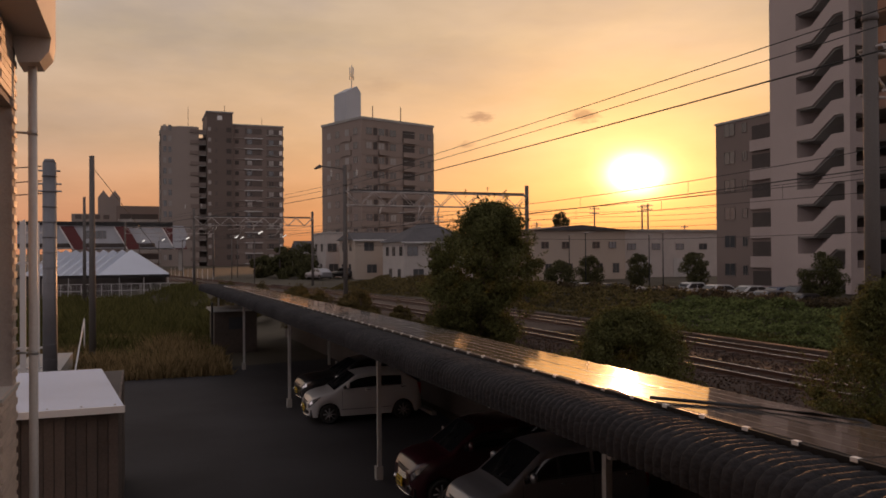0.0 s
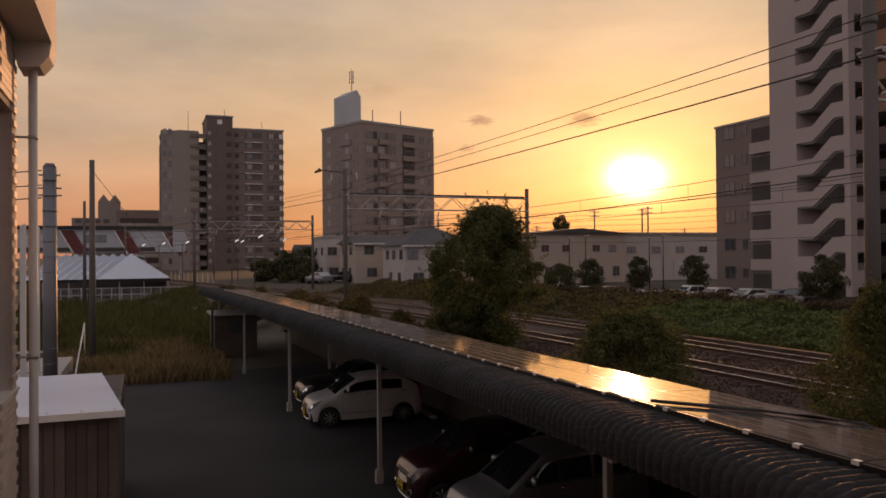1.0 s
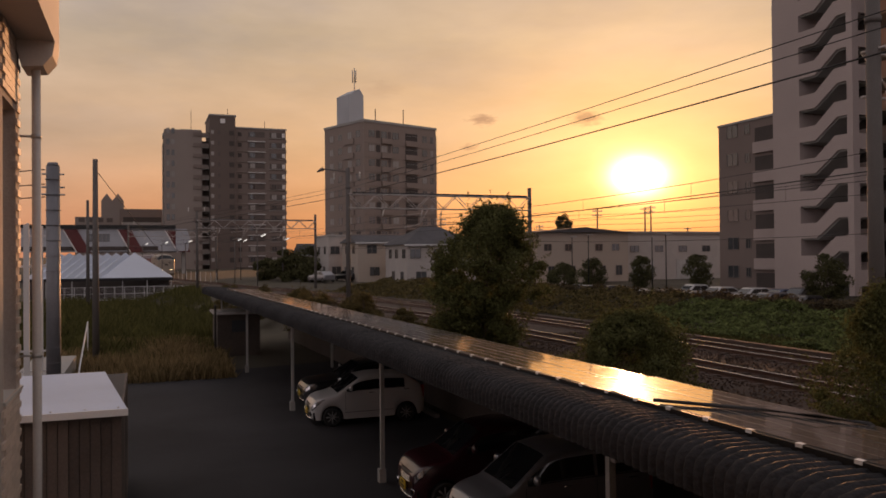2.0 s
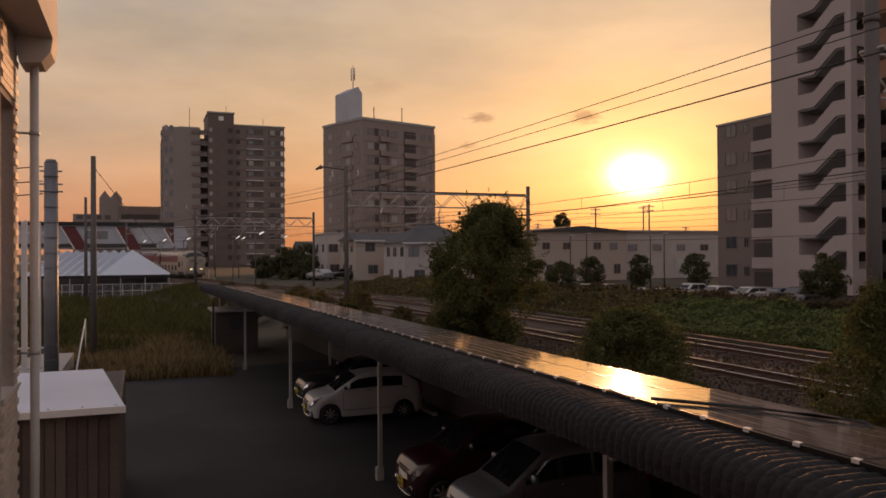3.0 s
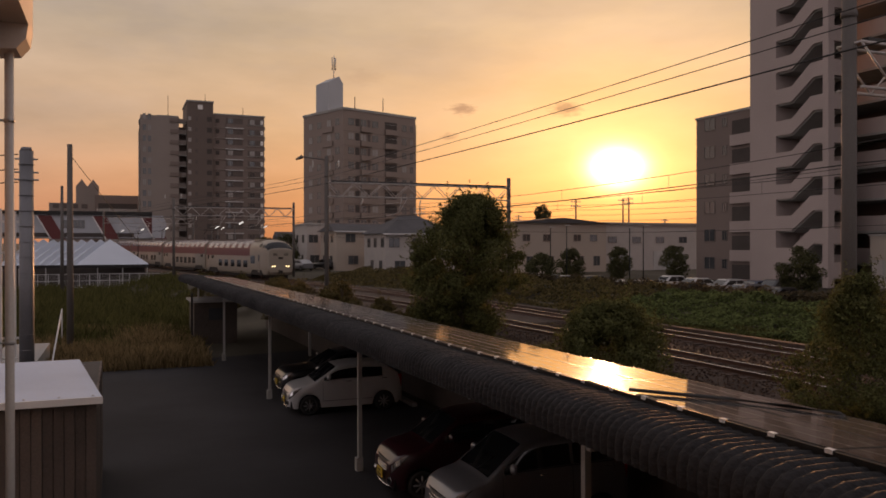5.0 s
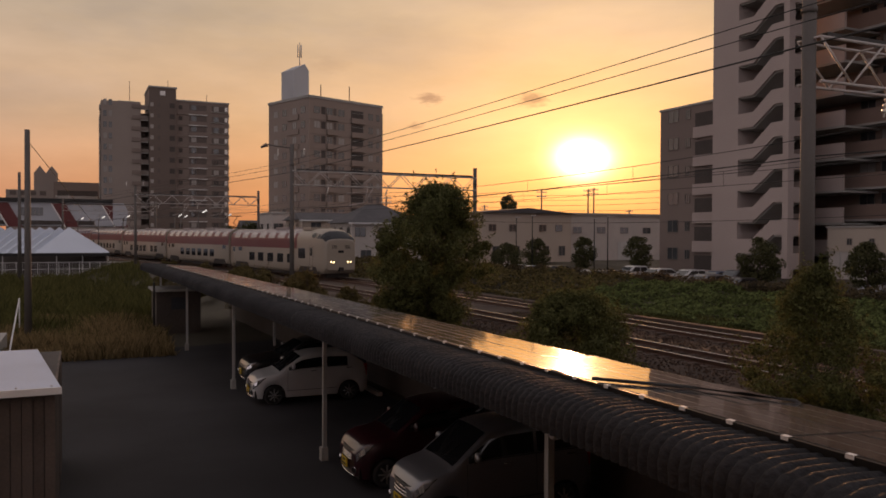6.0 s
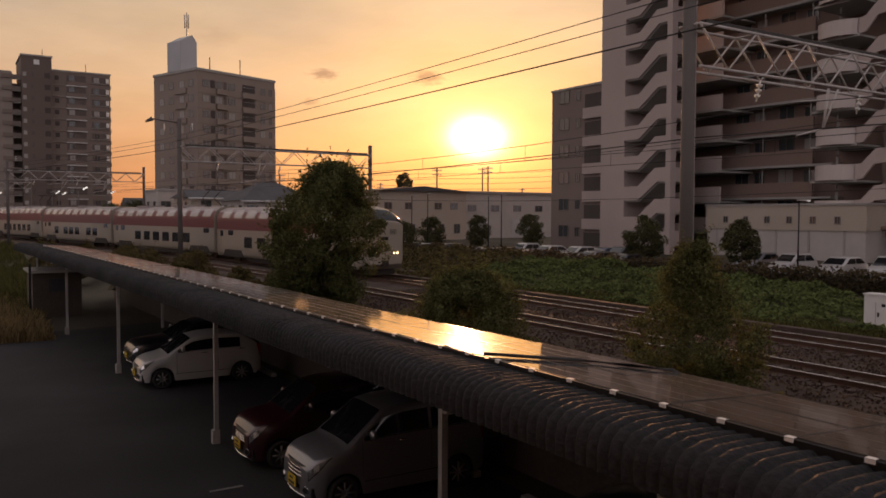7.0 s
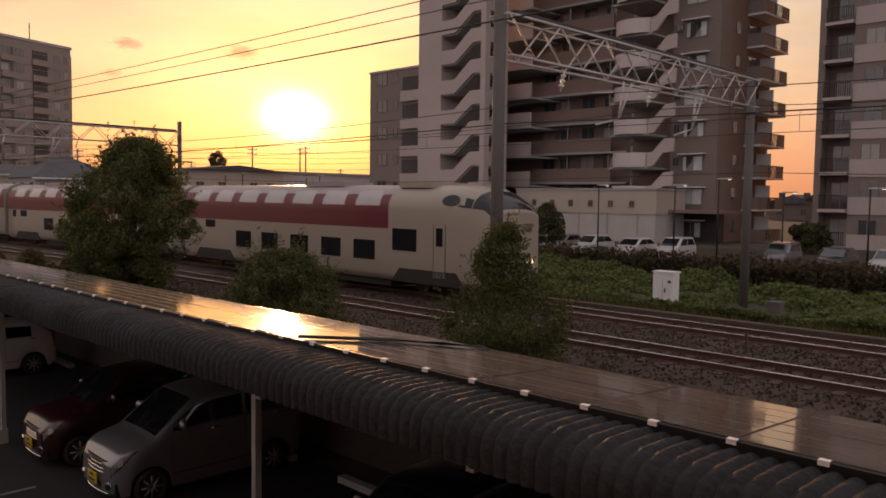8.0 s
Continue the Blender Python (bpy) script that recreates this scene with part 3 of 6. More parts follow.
    clamp = mesh_of("clamp", boxes((-0.058, -0.048, -0.034, 0.034, -0.028, 0.006), (-0.048, -0.01, -0.034, 0.034, 0.002, 0.006)), M_WHITE)
    y = -5.84
    while y < 43:
        q = new("clamp", clamp); q.parent = ar
        q.matrix_basis = pose(TAB_X + bend(y), y, TAB_Z + sag(y))
        y += 0.57
    bm = bmesh.new()
    pts = [(4.99, 6.98, 3.386), (5.35, 6.71, 3.363), (5.79, 6.39, 3.336), (6.14, 5.93, 3.314), (6.39, 5.57, 3.298), (6.75, 5.55, 3.1), (7.1, 5.3, 2.9)]
    tube(bm, pts, 0.02)
    tagged(part("cable", bm, M_WIRE), "black cable lying across the solar panels", "cable")


M_PFRAME = mat("dull_panel_frame", (0.09, 0.085, 0.08), 0.3, 0.5, var=0.15)
M_FRAME = mat("black_anodised_frame", (0.02, 0.02, 0.02), 0.45, 0.4, var=0.15)
M_BUS = mat("silver_busbar", (0.35, 0.33, 0.3), 0.4, 0.6, var=0.1, bump=0)


# ======== masts, trusses and wires of the railway ========
def lattice(bm, a, b, depth, n, r):
    """A flat lattice from a to b: two chords and zigzag members."""
    a, b = Vector(a), Vector(b)
    dz = Vector((0, 0, depth))
    rod(bm, a, b, r * 1.3, 6); rod(bm, a - dz, b - dz, r * 1.3, 6)
    for i in range(n):
        p, q, m = a.lerp(b, i / n), a.lerp(b, (i + 1) / n), a.lerp(b, (i + 0.5) / n)
        rod(bm, p, m - dz, r, 5); rod(bm, m - dz, q, r, 5)


def insulator(bm, p, q):
    p, q = Vector(p), Vector(q)
    rod(bm, p, q, 0.02, 6)
    for k in (0.25, 0.5, 0.75):
        c = p.lerp(q, k); d = (q - p).normalized() * 0.03
        rod(bm, c - d, c + d, 0.075, 10, 0.05)


def gantry(x0, x1, y, z0, zt0, zt1, zc, n, label, lamp=False):
    g = thing("overhead_line_gantry", label, "railway gantry", group="overhead line gantries")
    for x, zt in ((x0, zt0), (x1, zt1)):
        bm = bmesh.new()
        rod(bm, (x, y, z0 - 0.4), (x, y, zt), 0.155, 14, 0.135)
        m = part("mast", bm, M_POLE, g, "round concrete mast")
        for h in (0.86,):
            bm = bmesh.new()
            rod(bm, (x, y, z0 + (zt - z0) * h), (x, y, z0 + (zt - z0) * h + 0.12), 0.16, 14)
            part("band", bm, M_POLE, m, "steel band")
    for s in (-0.28, 0.28):
        bm = bmesh.new()
        lattice(bm, (x0, y + s, zc), (x1, y + s, zc), 0.9, n, 0.025)
        part("truss", bm, M_TRUSS, g, "pale painted steel lattice truss")
    for i in range(n + 1):
        bm = bmesh.new()
        x = x0 + (x1 - x0) * i / n
        rod(bm, (x, y - 0.28, zc), (x, y + 0.28, zc), 0.025, 5)
        part("cross_tie", bm, M_TRUSS, g)
    bm = bmesh.new(); box(bm, x0 + 0.3, x1 - 0.3, y - 0.2, y - 0.05, zc + 0.05, zc + 0.14)
    part("cable_duct", bm, M_WIRE, g)
    for tx in (NEAR_X, FAR_X):
        cx = tx + off(y)
        bm = bmesh.new()
        rod(bm, (cx + 1.5, y, zc - 0.9), (cx + 1.3, y, zc - 1.9), 0.035, 6); rod(bm, (cx + 1.9, y, zc - 0.9), (cx + 1.3, y, zc - 1.9), 0.03, 6)
        rod(bm, (cx + 1.3, y, zc - 1.9), (cx + 0.2, y, zc - 2.15), 0.025, 6); rod(bm, (cx + 1.3, y, zc - 1.2), (cx, y, zc - 1.35), 0.02, 6)
        part("registration_arm", bm, M_TRUSS, g)
        bm = bmesh.new(); insulator(bm, (cx - 1.2, y, zc - 0.95), (cx - 1.35, y, zc - 1.45))
        part("insulator", bm, M_PORC, g, "white ribbed insulator")
    bm = bmesh.new()
    insulator(bm, (x0 - 0.9, y, zc + 0.9), (x0 - 0.9, y, zc + 1.4)); insulator(bm, (x0 + 0.8, y, zc + 1.0), (x0 + 0.8, y, zc + 1.5))
    part("insulator", bm, M_PORC, g)
    if lamp:
        bm = bmesh.new()
        rod(bm, (x0, y, zt0 - 0.25), (x0 - 1.6, y, zt0 - 0.1), 0.04, 6); rod(bm, (x0 - 1.6, y, zt0 - 0.1), (x0 - 2.0, y, zt0 - 0.3), 0.14, 8, 0.05)
        part("lamp_arm", bm, M_POLE, g)
    return g


M_TRUSS = mat("pale_painted_steel", (0.45, 0.42, 0.4), 0.55, 0.2, var=0.25, scale=4)
M_PORC = mat("porcelain", (0.7, 0.68, 0.64), 0.25, var=0.1)


def wire(pts, r, label="thin black overhead wire", sag=0.0, parent=None):
    line = [Vector(pts[0])]
    for a, b in zip(pts, pts[1:]):
        a, b = Vector(a), Vector(b)
        for k in range(1, 9):
            p = a.lerp(b, k / 8); p.z -= sag * 4 * (k / 8) * (1 - k / 8)
            line.append(p)
    bm = bmesh.new()
    rings = []
    for i, p in enumerate(line):
        d = (line[min(i + 1, len(line) - 1)] - line[max(i - 1, 0)]).normalized()
        u = d.cross(Vector((0, 0, 1))).normalized(); v = d.cross(u)
        rings.append([p + (u * math.cos(k * 1.2566) + v * math.sin(k * 1.2566)) * r for k in range(5)])
    loft(bm, rings)
    return tagged(part("overhead_wire", bm, M_WIRE), label, "wire", "overhead wires")


def build_line():
    ys = (-28.0, 11.7, 50.3, 91.5, 132.0)
    tops = ((10.8, 9.0), (10.9, 9.0), (10.75, 9.75), (10.2, 10.0), (10.4, 10.2))
    for y, (a, b) in zip(ys, tops):
        if y < 0:
            continue
        gantry(13.7 + off(y), 26.9 + off(y), y, 1.0 + grade(y), a, b, 8.98 + grade(y), 7, "concrete masts carrying a lattice truss over the tracks", lamp=(y == 50.3))
    def run(x, z, r, sag, label="thin black overhead wire", rise=0.0):
        wire([(x + off(y), y, z + grade(y) + (rise if y > 30 else 0)) for y in ys], r, label, sag)
    run(13.3, 8.76, 0.02, 0.1, "thick black feeder cable along the masts", 0.06)
    run(12.8, 9.38, 0.012, 0.1, rise=0.0)
    run(12.8, 9.08, 0.012, 0.1, rise=0.03)
    for cx in (NEAR_X, FAR_X):
        run(cx, 7.6, 0.011, 0.45)
        run(cx, 6.75, 0.010, 0.02)
        bm = bmesh.new()
        for j in range(22):
            y = -20 + j * 7
            rod(bm, (cx + off(y), y, 6.75 + grade(y)), (cx + off(y), y, 7.3 + grade(y)), 0.006, 4)
        tagged(part("dropper", bm, M_WIRE), "short wires between the overhead lines", "wire", kind="stuff")
    run(27.0, 5.9, 0.012, 0.3)
    run(14.0, 6.6, 0.014, 0.25)
    # cross wires of the town beyond
    for z, z2, y in ((10.6, 12.5, 118), (9.8, 11.6, 119), (11.8, 13.6, 124), (8.6, 10.4, 110)):
        wire([(40, y, z), (75, y + 2, z2 - 1.2), (112, y - 8, z2 + 1.0)], 0.03, sag=0.5)


def utility_pole(x, y, z, h, r=0.16, arms=2, label="slim concrete utility pole with crossarms"):
    p = thing("utility_pole", label, "utility pole", pose(x, y, z), "utility poles")
    bm = bmesh.new(); rod(bm, (0, 0, 0), (0, 0, h), r, 12, r * 0.7)
    part("pole", bm, M_POLE, p)
    for k in range(arms):
        bm = bmesh.new(); box(bm, -0.9, 0.9, -0.06, 0.06, h - 0.4 - 0.7 * k, h - 0.28 - 0.7 * k)
        c = part("crossarm", bm, M_STEEL, p)
        for s in (-0.75, -0.3, 0.3, 0.75):
            bm = bmesh.new(); rod(bm, (s, 0, h - 0.28 - 0.7 * k), (s, 0, h - 0.08 - 0.7 * k), 0.05, 6)
            part("insulator", bm, M_PORC, c)
    return p


def street_lamp(x, y, z, h, reach=0.8, lit=False):
    p = thing("street_lamp", "slim dark street lamp in the parking lot", "street lamp", pose(x, y, z), "street lamps")
    bm = bmesh.new(); rod(bm, (0, 0, 0), (0, 0, h), 0.06, 8, 0.045)
    part("pole", bm, M_FRAME, p)
    bm = bmesh.new(); box(bm, -0.08, 0.08, -reach, 0.1, h - 0.02, h + 0.07)
    head = part("lamp_head", bm, M_TRUSS, p)
    if lit:
        part("light", boxes((-0.05, 0.05, -reach + 0.02, -reach + 0.2, h - 0.06, h - 0.02)), M_LIT, head, "small lit lamp")


# ======== high buildings ========
PANE = {}
M_WFRAME = mat("bronze_window_frame", (0.2, 0.18, 0.165), 0.5, 0.3, var=0.1)


def window(parent, x, y, z, w, h, face, glass=None, sill=True):
    """A framed window set on a wall whose outward side is '-x' or '-y'; x, y, z: middle of its foot."""
    key = (w, h, face, glass.name if glass else "")
    if key not in PANE:
        t = 0.045
        def b(u0, u1, d0, d1, z0, z1):
            return (d0, d1, u0, u1, z0, z1) if face == "-x" else (u0, u1, d0, d1, z0, z1)
        gl = mesh_of("pane", boxes(b(-w / 2, w / 2, -0.02, 0.02, 0, h)), glass or M_GLASS)
        fr = mesh_of("window_frame", boxes(b(-w / 2 - t, w / 2 + t, -0.06, 0.0, -t, 0), b(-w / 2 - t, w / 2 + t, -0.06, 0.0, h, h + t), b(-w / 2 - t, -w / 2, -0.06, 0.0, 0, h),
                     b(w / 2, w / 2 + t, -0.06, 0.0, 0, h), b(-0.025, 0.025, -0.05, 0.0, 0, h)), M_WFRAME)
        PANE[key] = (gl, fr)
    gl, fr = PANE[key]
    o = new("window", gl); o.parent = parent; o.matrix_basis = pose(x, y, z)
    q = new("window_frame", fr); q.parent = o
    return o


def poly_x(bm, outline, x0, x1):
    """An outline of (y, z) drawn out along x."""
    prism(bm, outline, "x", x0, x1)


M_PALE = mat("pale_painted_concrete", (0.5, 0.44, 0.41), 0.75, var=0.1, scale=0.6)
M_CURTAIN = mat("pale_curtain", (0.5, 0.52, 0.5), 0.8, var=0.2, scale=6)


RAIL_BAR = mesh_of("rail_bar", boxes((-0.02, 0.02, -0.02, 0.02, 0.0, 1.03)), M_FRAME)


def tower_east():
    """The big block beyond the parking lot: stair tower, galleries, window wall and end balconies."""
    b = thing("apartment_tower", "tall pale tiled apartment block with open zigzag stairs", "apartment building")
    S, Z0, TOP = 2.9, 1.3, 36.1
    # low wing
    lw = part("low_wing", boxes((57.5, 70, 59.2, 68.3, Z0, 18.4)), M_TILE_B3W, b)
    part("wing_parapet", boxes((57.4, 70.1, 59.2, 68.4, 18.4, 18.62)), M_CONC, lw)
    for k in range(6):
        z = Z0 + 0.75 + k * S
        q = part("balcony_recess", boxes((57.42, 57.6, 59.9, 62.9, z - 0.45, z + 1.0)), M_DARK, lw, "open balcony with its shade put into a dark panel")
        part("parapet", boxes((57.2, 57.42, 59.8, 63.0, z - 1.55, z - 0.45)), M_TILE_B3, q)
        window(lw, 57.48, 66.2, z + 0.5, 1.5, 1.2, "-x")
        window(lw, 57.48, 64.0, z + 0.6, 0.6, 0.9, "-x")
    # stair tower
    st = part("stair_tower", boxes((58.9, 59.3, 49.9, 58.9, Z0, TOP)), M_TILE_B3, b, "stair tower with open flights")
    part("side_wall", boxes((56, 58.9, 55.7, 58.9, Z0, TOP)), M_TILE_B3, st)
    part("corner_pier", boxes((56, 56.7, 49.9, 50.5, Z0, TOP)), M_TILE_B3, st)
    part("tower_cap", boxes((56.0, 59.3, 49.9, 58.9, TOP, TOP + 0.4)), M_CONC, st)
    part("edge_strip", boxes((56.3, 59.2, 58.9, 59.25, Z0, 28.6)), M_TILE_B3, st)
    for k in range(12):
        z = Z0 + 2.05 + (k - 1) * S
        bm = bmesh.new()
        poly_x(bm, [(55.7, z + 0.05), (53.9, z + 0.05), (51.5, z + 1.75), (50.5, z + 1.75), (50.5, z + 3.05), (51.8, z + 3.05), (53.9, z + 1.4), (55.7, z + 1.4)], 56.0, 56.22)
        f = part("flight_parapet", bm, M_TILE_B3, st)
        bm = bmesh.new()
        poly_x(bm, [(55.7, z - 0.1), (53.9, z - 0.1), (51.5, z + 1.6), (50.5, z + 1.6), (50.5, z + 1.75), (51.5, z + 1.75), (53.9, z + 0.05), (55.7, z + 0.05)], 56.22, 58.9)
        part("flight", bm, M_CONC, f)
        part("side_parapet", boxes((56.7, 58.9, 49.9, 50.1, z + 1.7, z + 3.05)), M_TILE_B3, st)
        part("stair_window", boxes((58.86, 58.9, 51.0, 52.2, z + 0.8, z + 2.2)), M_DARK, st)
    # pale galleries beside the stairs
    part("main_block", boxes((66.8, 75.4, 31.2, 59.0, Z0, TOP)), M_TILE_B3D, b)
    for k in range(12):
        z = Z0 + k * S
        part("gallery_slab", boxes((62.0, 66.8, 49.2, 58.0, z - 1.05, z - 0.85)), M_CONC, b)
        part("gallery_parapet", boxes((62.0, 62.2, 49.2, 54.0, z - 0.85, z + 0.5)), M_TILE_B3, b, "pale parapet")
        part("brown_slab", boxes((65.0, 66.8, 40.0, 51.4, z - 0.7, z - 0.5)), M_CONC, b)
        part("brown_parapet", boxes((65.0, 65.2, 41.8, 51.4, z - 0.5, z + 0.82)), M_TILE_B3D, b, "brown tiled parapet")
        for i, (yy, gl) in enumerate(((43.2, 0), (45.6, 1), (48.4, 0), (50.4, 1))):
            window(b, 66.78, yy, z + (0.35 if i % 2 else 0.9), 1.5 if i % 2 else 1.1, 1.75 if i % 2 else 1.0, "-x", M_GLASS if (i + k) % 3 else M_BLIND)
        for yy in (42.2, 47.0):
            part("downpipe", boxes((65.25, 65.33, yy, yy + 0.08, z, z + 2.7)), M_CONC, b)
        # rounded balcony and second flight
        ring = [(61.2 + 1.25 - 1.25 * math.cos(a), 37.9 + 1.85 * math.sin(a)) for a in [math.radians(-80 + 16 * i) for i in range(11)]]
        bm = bmesh.new()
        V = [[bm.verts.new((x + d, y, zz)) for x, y in ring] for d in (0, 0.15) for zz in (z + 0.7, z + 1.95)]
        for i in range(10):
            bm.faces.new((V[0][i], V[0][i + 1], V[1][i + 1], V[1][i])); bm.faces.new((V[2][i], V[2][i + 1], V[3][i + 1], V[3][i]))
            bm.faces.new((V[1][i], V[1][i + 1], V[3][i + 1], V[3][i])); bm.faces.new((V[0][i], V[0][i + 1], V[2][i + 1], V[2][i]))
        r = part("round_balcony", bm, M_PALE, b, "pale rounded balcony")
        part("balcony_slab", boxes((61.9, 66.8, 36.0, 40.0, z + 0.52, z + 0.7)), M_CONC, r)
        bm = bmesh.new()
        poly_x(bm, [(y, h + z + 0.7) for y, h in ((36.1, 0), (35.5, 0.1), (34.6, 1.2), (33.6, 1.3), (33.6, 2.5), (34.5, 2.4), (35.6, 1.3), (36.1, 1.25))], 61.9, 62.1)
        part("flight_parapet", bm, M_TILE_B3, b)
        bm = bmesh.new(); rod(bm, (63.2, 38.4, z), (63.2, 38.4, z + 2.7), 0.12, 8)
        part("column", bm, M_CONC, b)
        # window wall
        window(b, 64.98, 33.4, Z0 + 0.1 + 3.2 + (k - 1) * S + 0.0, 1.9, 1.3, "-x", M_CURTAIN if k % 3 == 1 else M_GLASS)
        for y0, y1 in ((32.5, 33.0 + 0.15 * (k % 3)), (34.0, 34.3)):
            part("curtain", boxes((64.93, 64.955, y0, y1, Z0 + 3.35 + (k - 1) * S, Z0 + 4.55 + (k - 1) * S)), M_CURTAIN, b, "drawn pale curtain")
        part("awning", boxes((64.4, 65.0, 32.1, 34.6, z + 1.85, z + 1.93)), M_WHITE, b, "pale window hood")
        window(b, 64.98, 35.0, z + 0.9, 0.5, 0.7, "-x")
        # end balconies
        part("end_balcony_slab", boxes((70.1, 75.4, 29.6, 31.2, z - 0.16, z)), M_WHITE2, b)
        part("end_railing", boxes((70.12, 72.0, 29.62, 29.7, z, z + 1.1)), M_TILE_B3W, b, "brown balcony railing")
        part("end_railing", boxes((73.8, 75.38, 29.62, 29.7, z, z + 1.1)), M_TILE_B3W, b, "brown balcony railing")
        part("side_railing", boxes((70.12, 70.2, 29.7, 31.2, z, z + 1.1)), M_TILE_B3W, b)
        rp = part("rail_top", boxes((72.0, 73.8, 29.63, 29.69, z + 1.03, z + 1.1)), M_FRAME, b, "dark barred railing")
        for i in range(10):
            o = new("rail_bar", RAIL_BAR); o.parent = rp; o.matrix_basis = pose(72.1 + 0.18 * i, 29.66, z)
        part("partition", boxes((72.9, 72.96, 29.8, 31.15, z, z + 2.2)), M_WHITE2, b, "balcony partition")
        for xx in (71.3, 74.2):
            window(b, xx, 31.18, z + 0.15, 1.8, 1.95, "-y", M_GLASS)
        window(b, 68.3, 31.18, z + 0.9, 0.7, 1.0, "-y", M_GLASS)
    part("window_wall", boxes((65.0, 66.8, 31.2, 35.6, Z0 + 2.6, TOP)), M_TILE_B3W, b)
    part("entrance", boxes((65.3, 66.8, 31.2, 36, Z0, Z0 + 2.6)), M_DARK, b, "ground-floor entrance with its shade put into the colour")
    part("entrance_canopy", boxes((61.5, 66.5, 29.5, 36.5, Z0 + 2.55, Z0 + 2.8)), M_TILE_B3D, b)
    part("roof", boxes((56, 75.6, 31, 59.2, TOP + 0.4, TOP + 0.8)), M_CONC, b)
    # low annex
    an = thing("annex", "low flat-roofed beige annex with small square windows", "annex building")
    part("wall", boxes((59.6, 64.5, 33.8, 48.6, Z0, 3.7)), M_PLASTERW, an, "pale lower wall")
    part("upper_wall", boxes((59.5, 64.5, 33.7, 48.7, 3.7, 5.75)), M_PLASTER, an)
    part("coping", boxes((59.4, 64.6, 33.6, 48.8, 5.75, 5.9)), M_CONC, an)
    for i in range(6):
        window(an, 59.48, 36.0 + i * 2.1, 4.3, 0.4, 0.5, "-x")
    for i in range(5):
        part("pilaster", boxes((59.52, 59.6, 35.4 + i * 3, 35.55 + i * 3, Z0, 3.7)), M_CONC, an)


M_TILE_B3W = mat("warm_brown_tile", (0.19, 0.15, 0.132), 0.75, var=0.1, scale=0.5, fine=8)
M_PLASTERW = mat("pale_plaster", (0.43, 0.4, 0.375), 0.85, var=0.1)


def tower_far_east():
    b = thing("apartment_tower", "pale and brown apartment block with stacked balconies", "apartment building")
    S, Z0, TOP = 2.9, 1.3, 36.1
    part("wall", boxes((67.4, 82, 2, 23.5, Z0, TOP)), M_TILE_B3D, b)
    part("roof", boxes((66, 82.2, 1.8, 23.7, TOP, TOP + 0.5)), M_CONC, b)
    part("corner_pier", boxes((66.0, 67.4, 23.0, 23.5, Z0, TOP)), M_TILE_B3W, b)
    part("wall_bay", boxes((66.0, 67.4, 9.0, 20.9, Z0, TOP)), M_TILE_B3W, b)
    for k in range(12):
        z = Z0 + 0.2 + k * S
        part("balcony_slab", boxes((65.6, 67.4, 20.9, 23.0, z - 0.25, z)), M_TILE_B3, b)
        rl = part("railing", boxes((65.62, 65.68, 20.92, 22.98, z + 1.03, z + 1.1)), M_FRAME, b, "dark barred balcony railing")
        for i in range(13):
            o = new("rail_bar", RAIL_BAR); o.parent = rl; o.matrix_basis = pose(65.65, 20.99 + 0.16 * i, z)
        window(b, 67.38, 21.9, z + 0.1, 1.3, 1.95, "-x", M_GLASS if k % 4 else M_BLIND)
        part("pale_band", boxes((65.9, 66.0, 9.0, 20.85, z - 0.4, z + 0.95)), M_TILE_B3, b, "pale tile band")
        for yy in (19.4, 15.8, 12.4):
            window(b, 65.98, yy, z + 0.98, 1.25, 1.1, "-x", M_GLASS if (k + int(yy)) % 3 else M_BLIND)


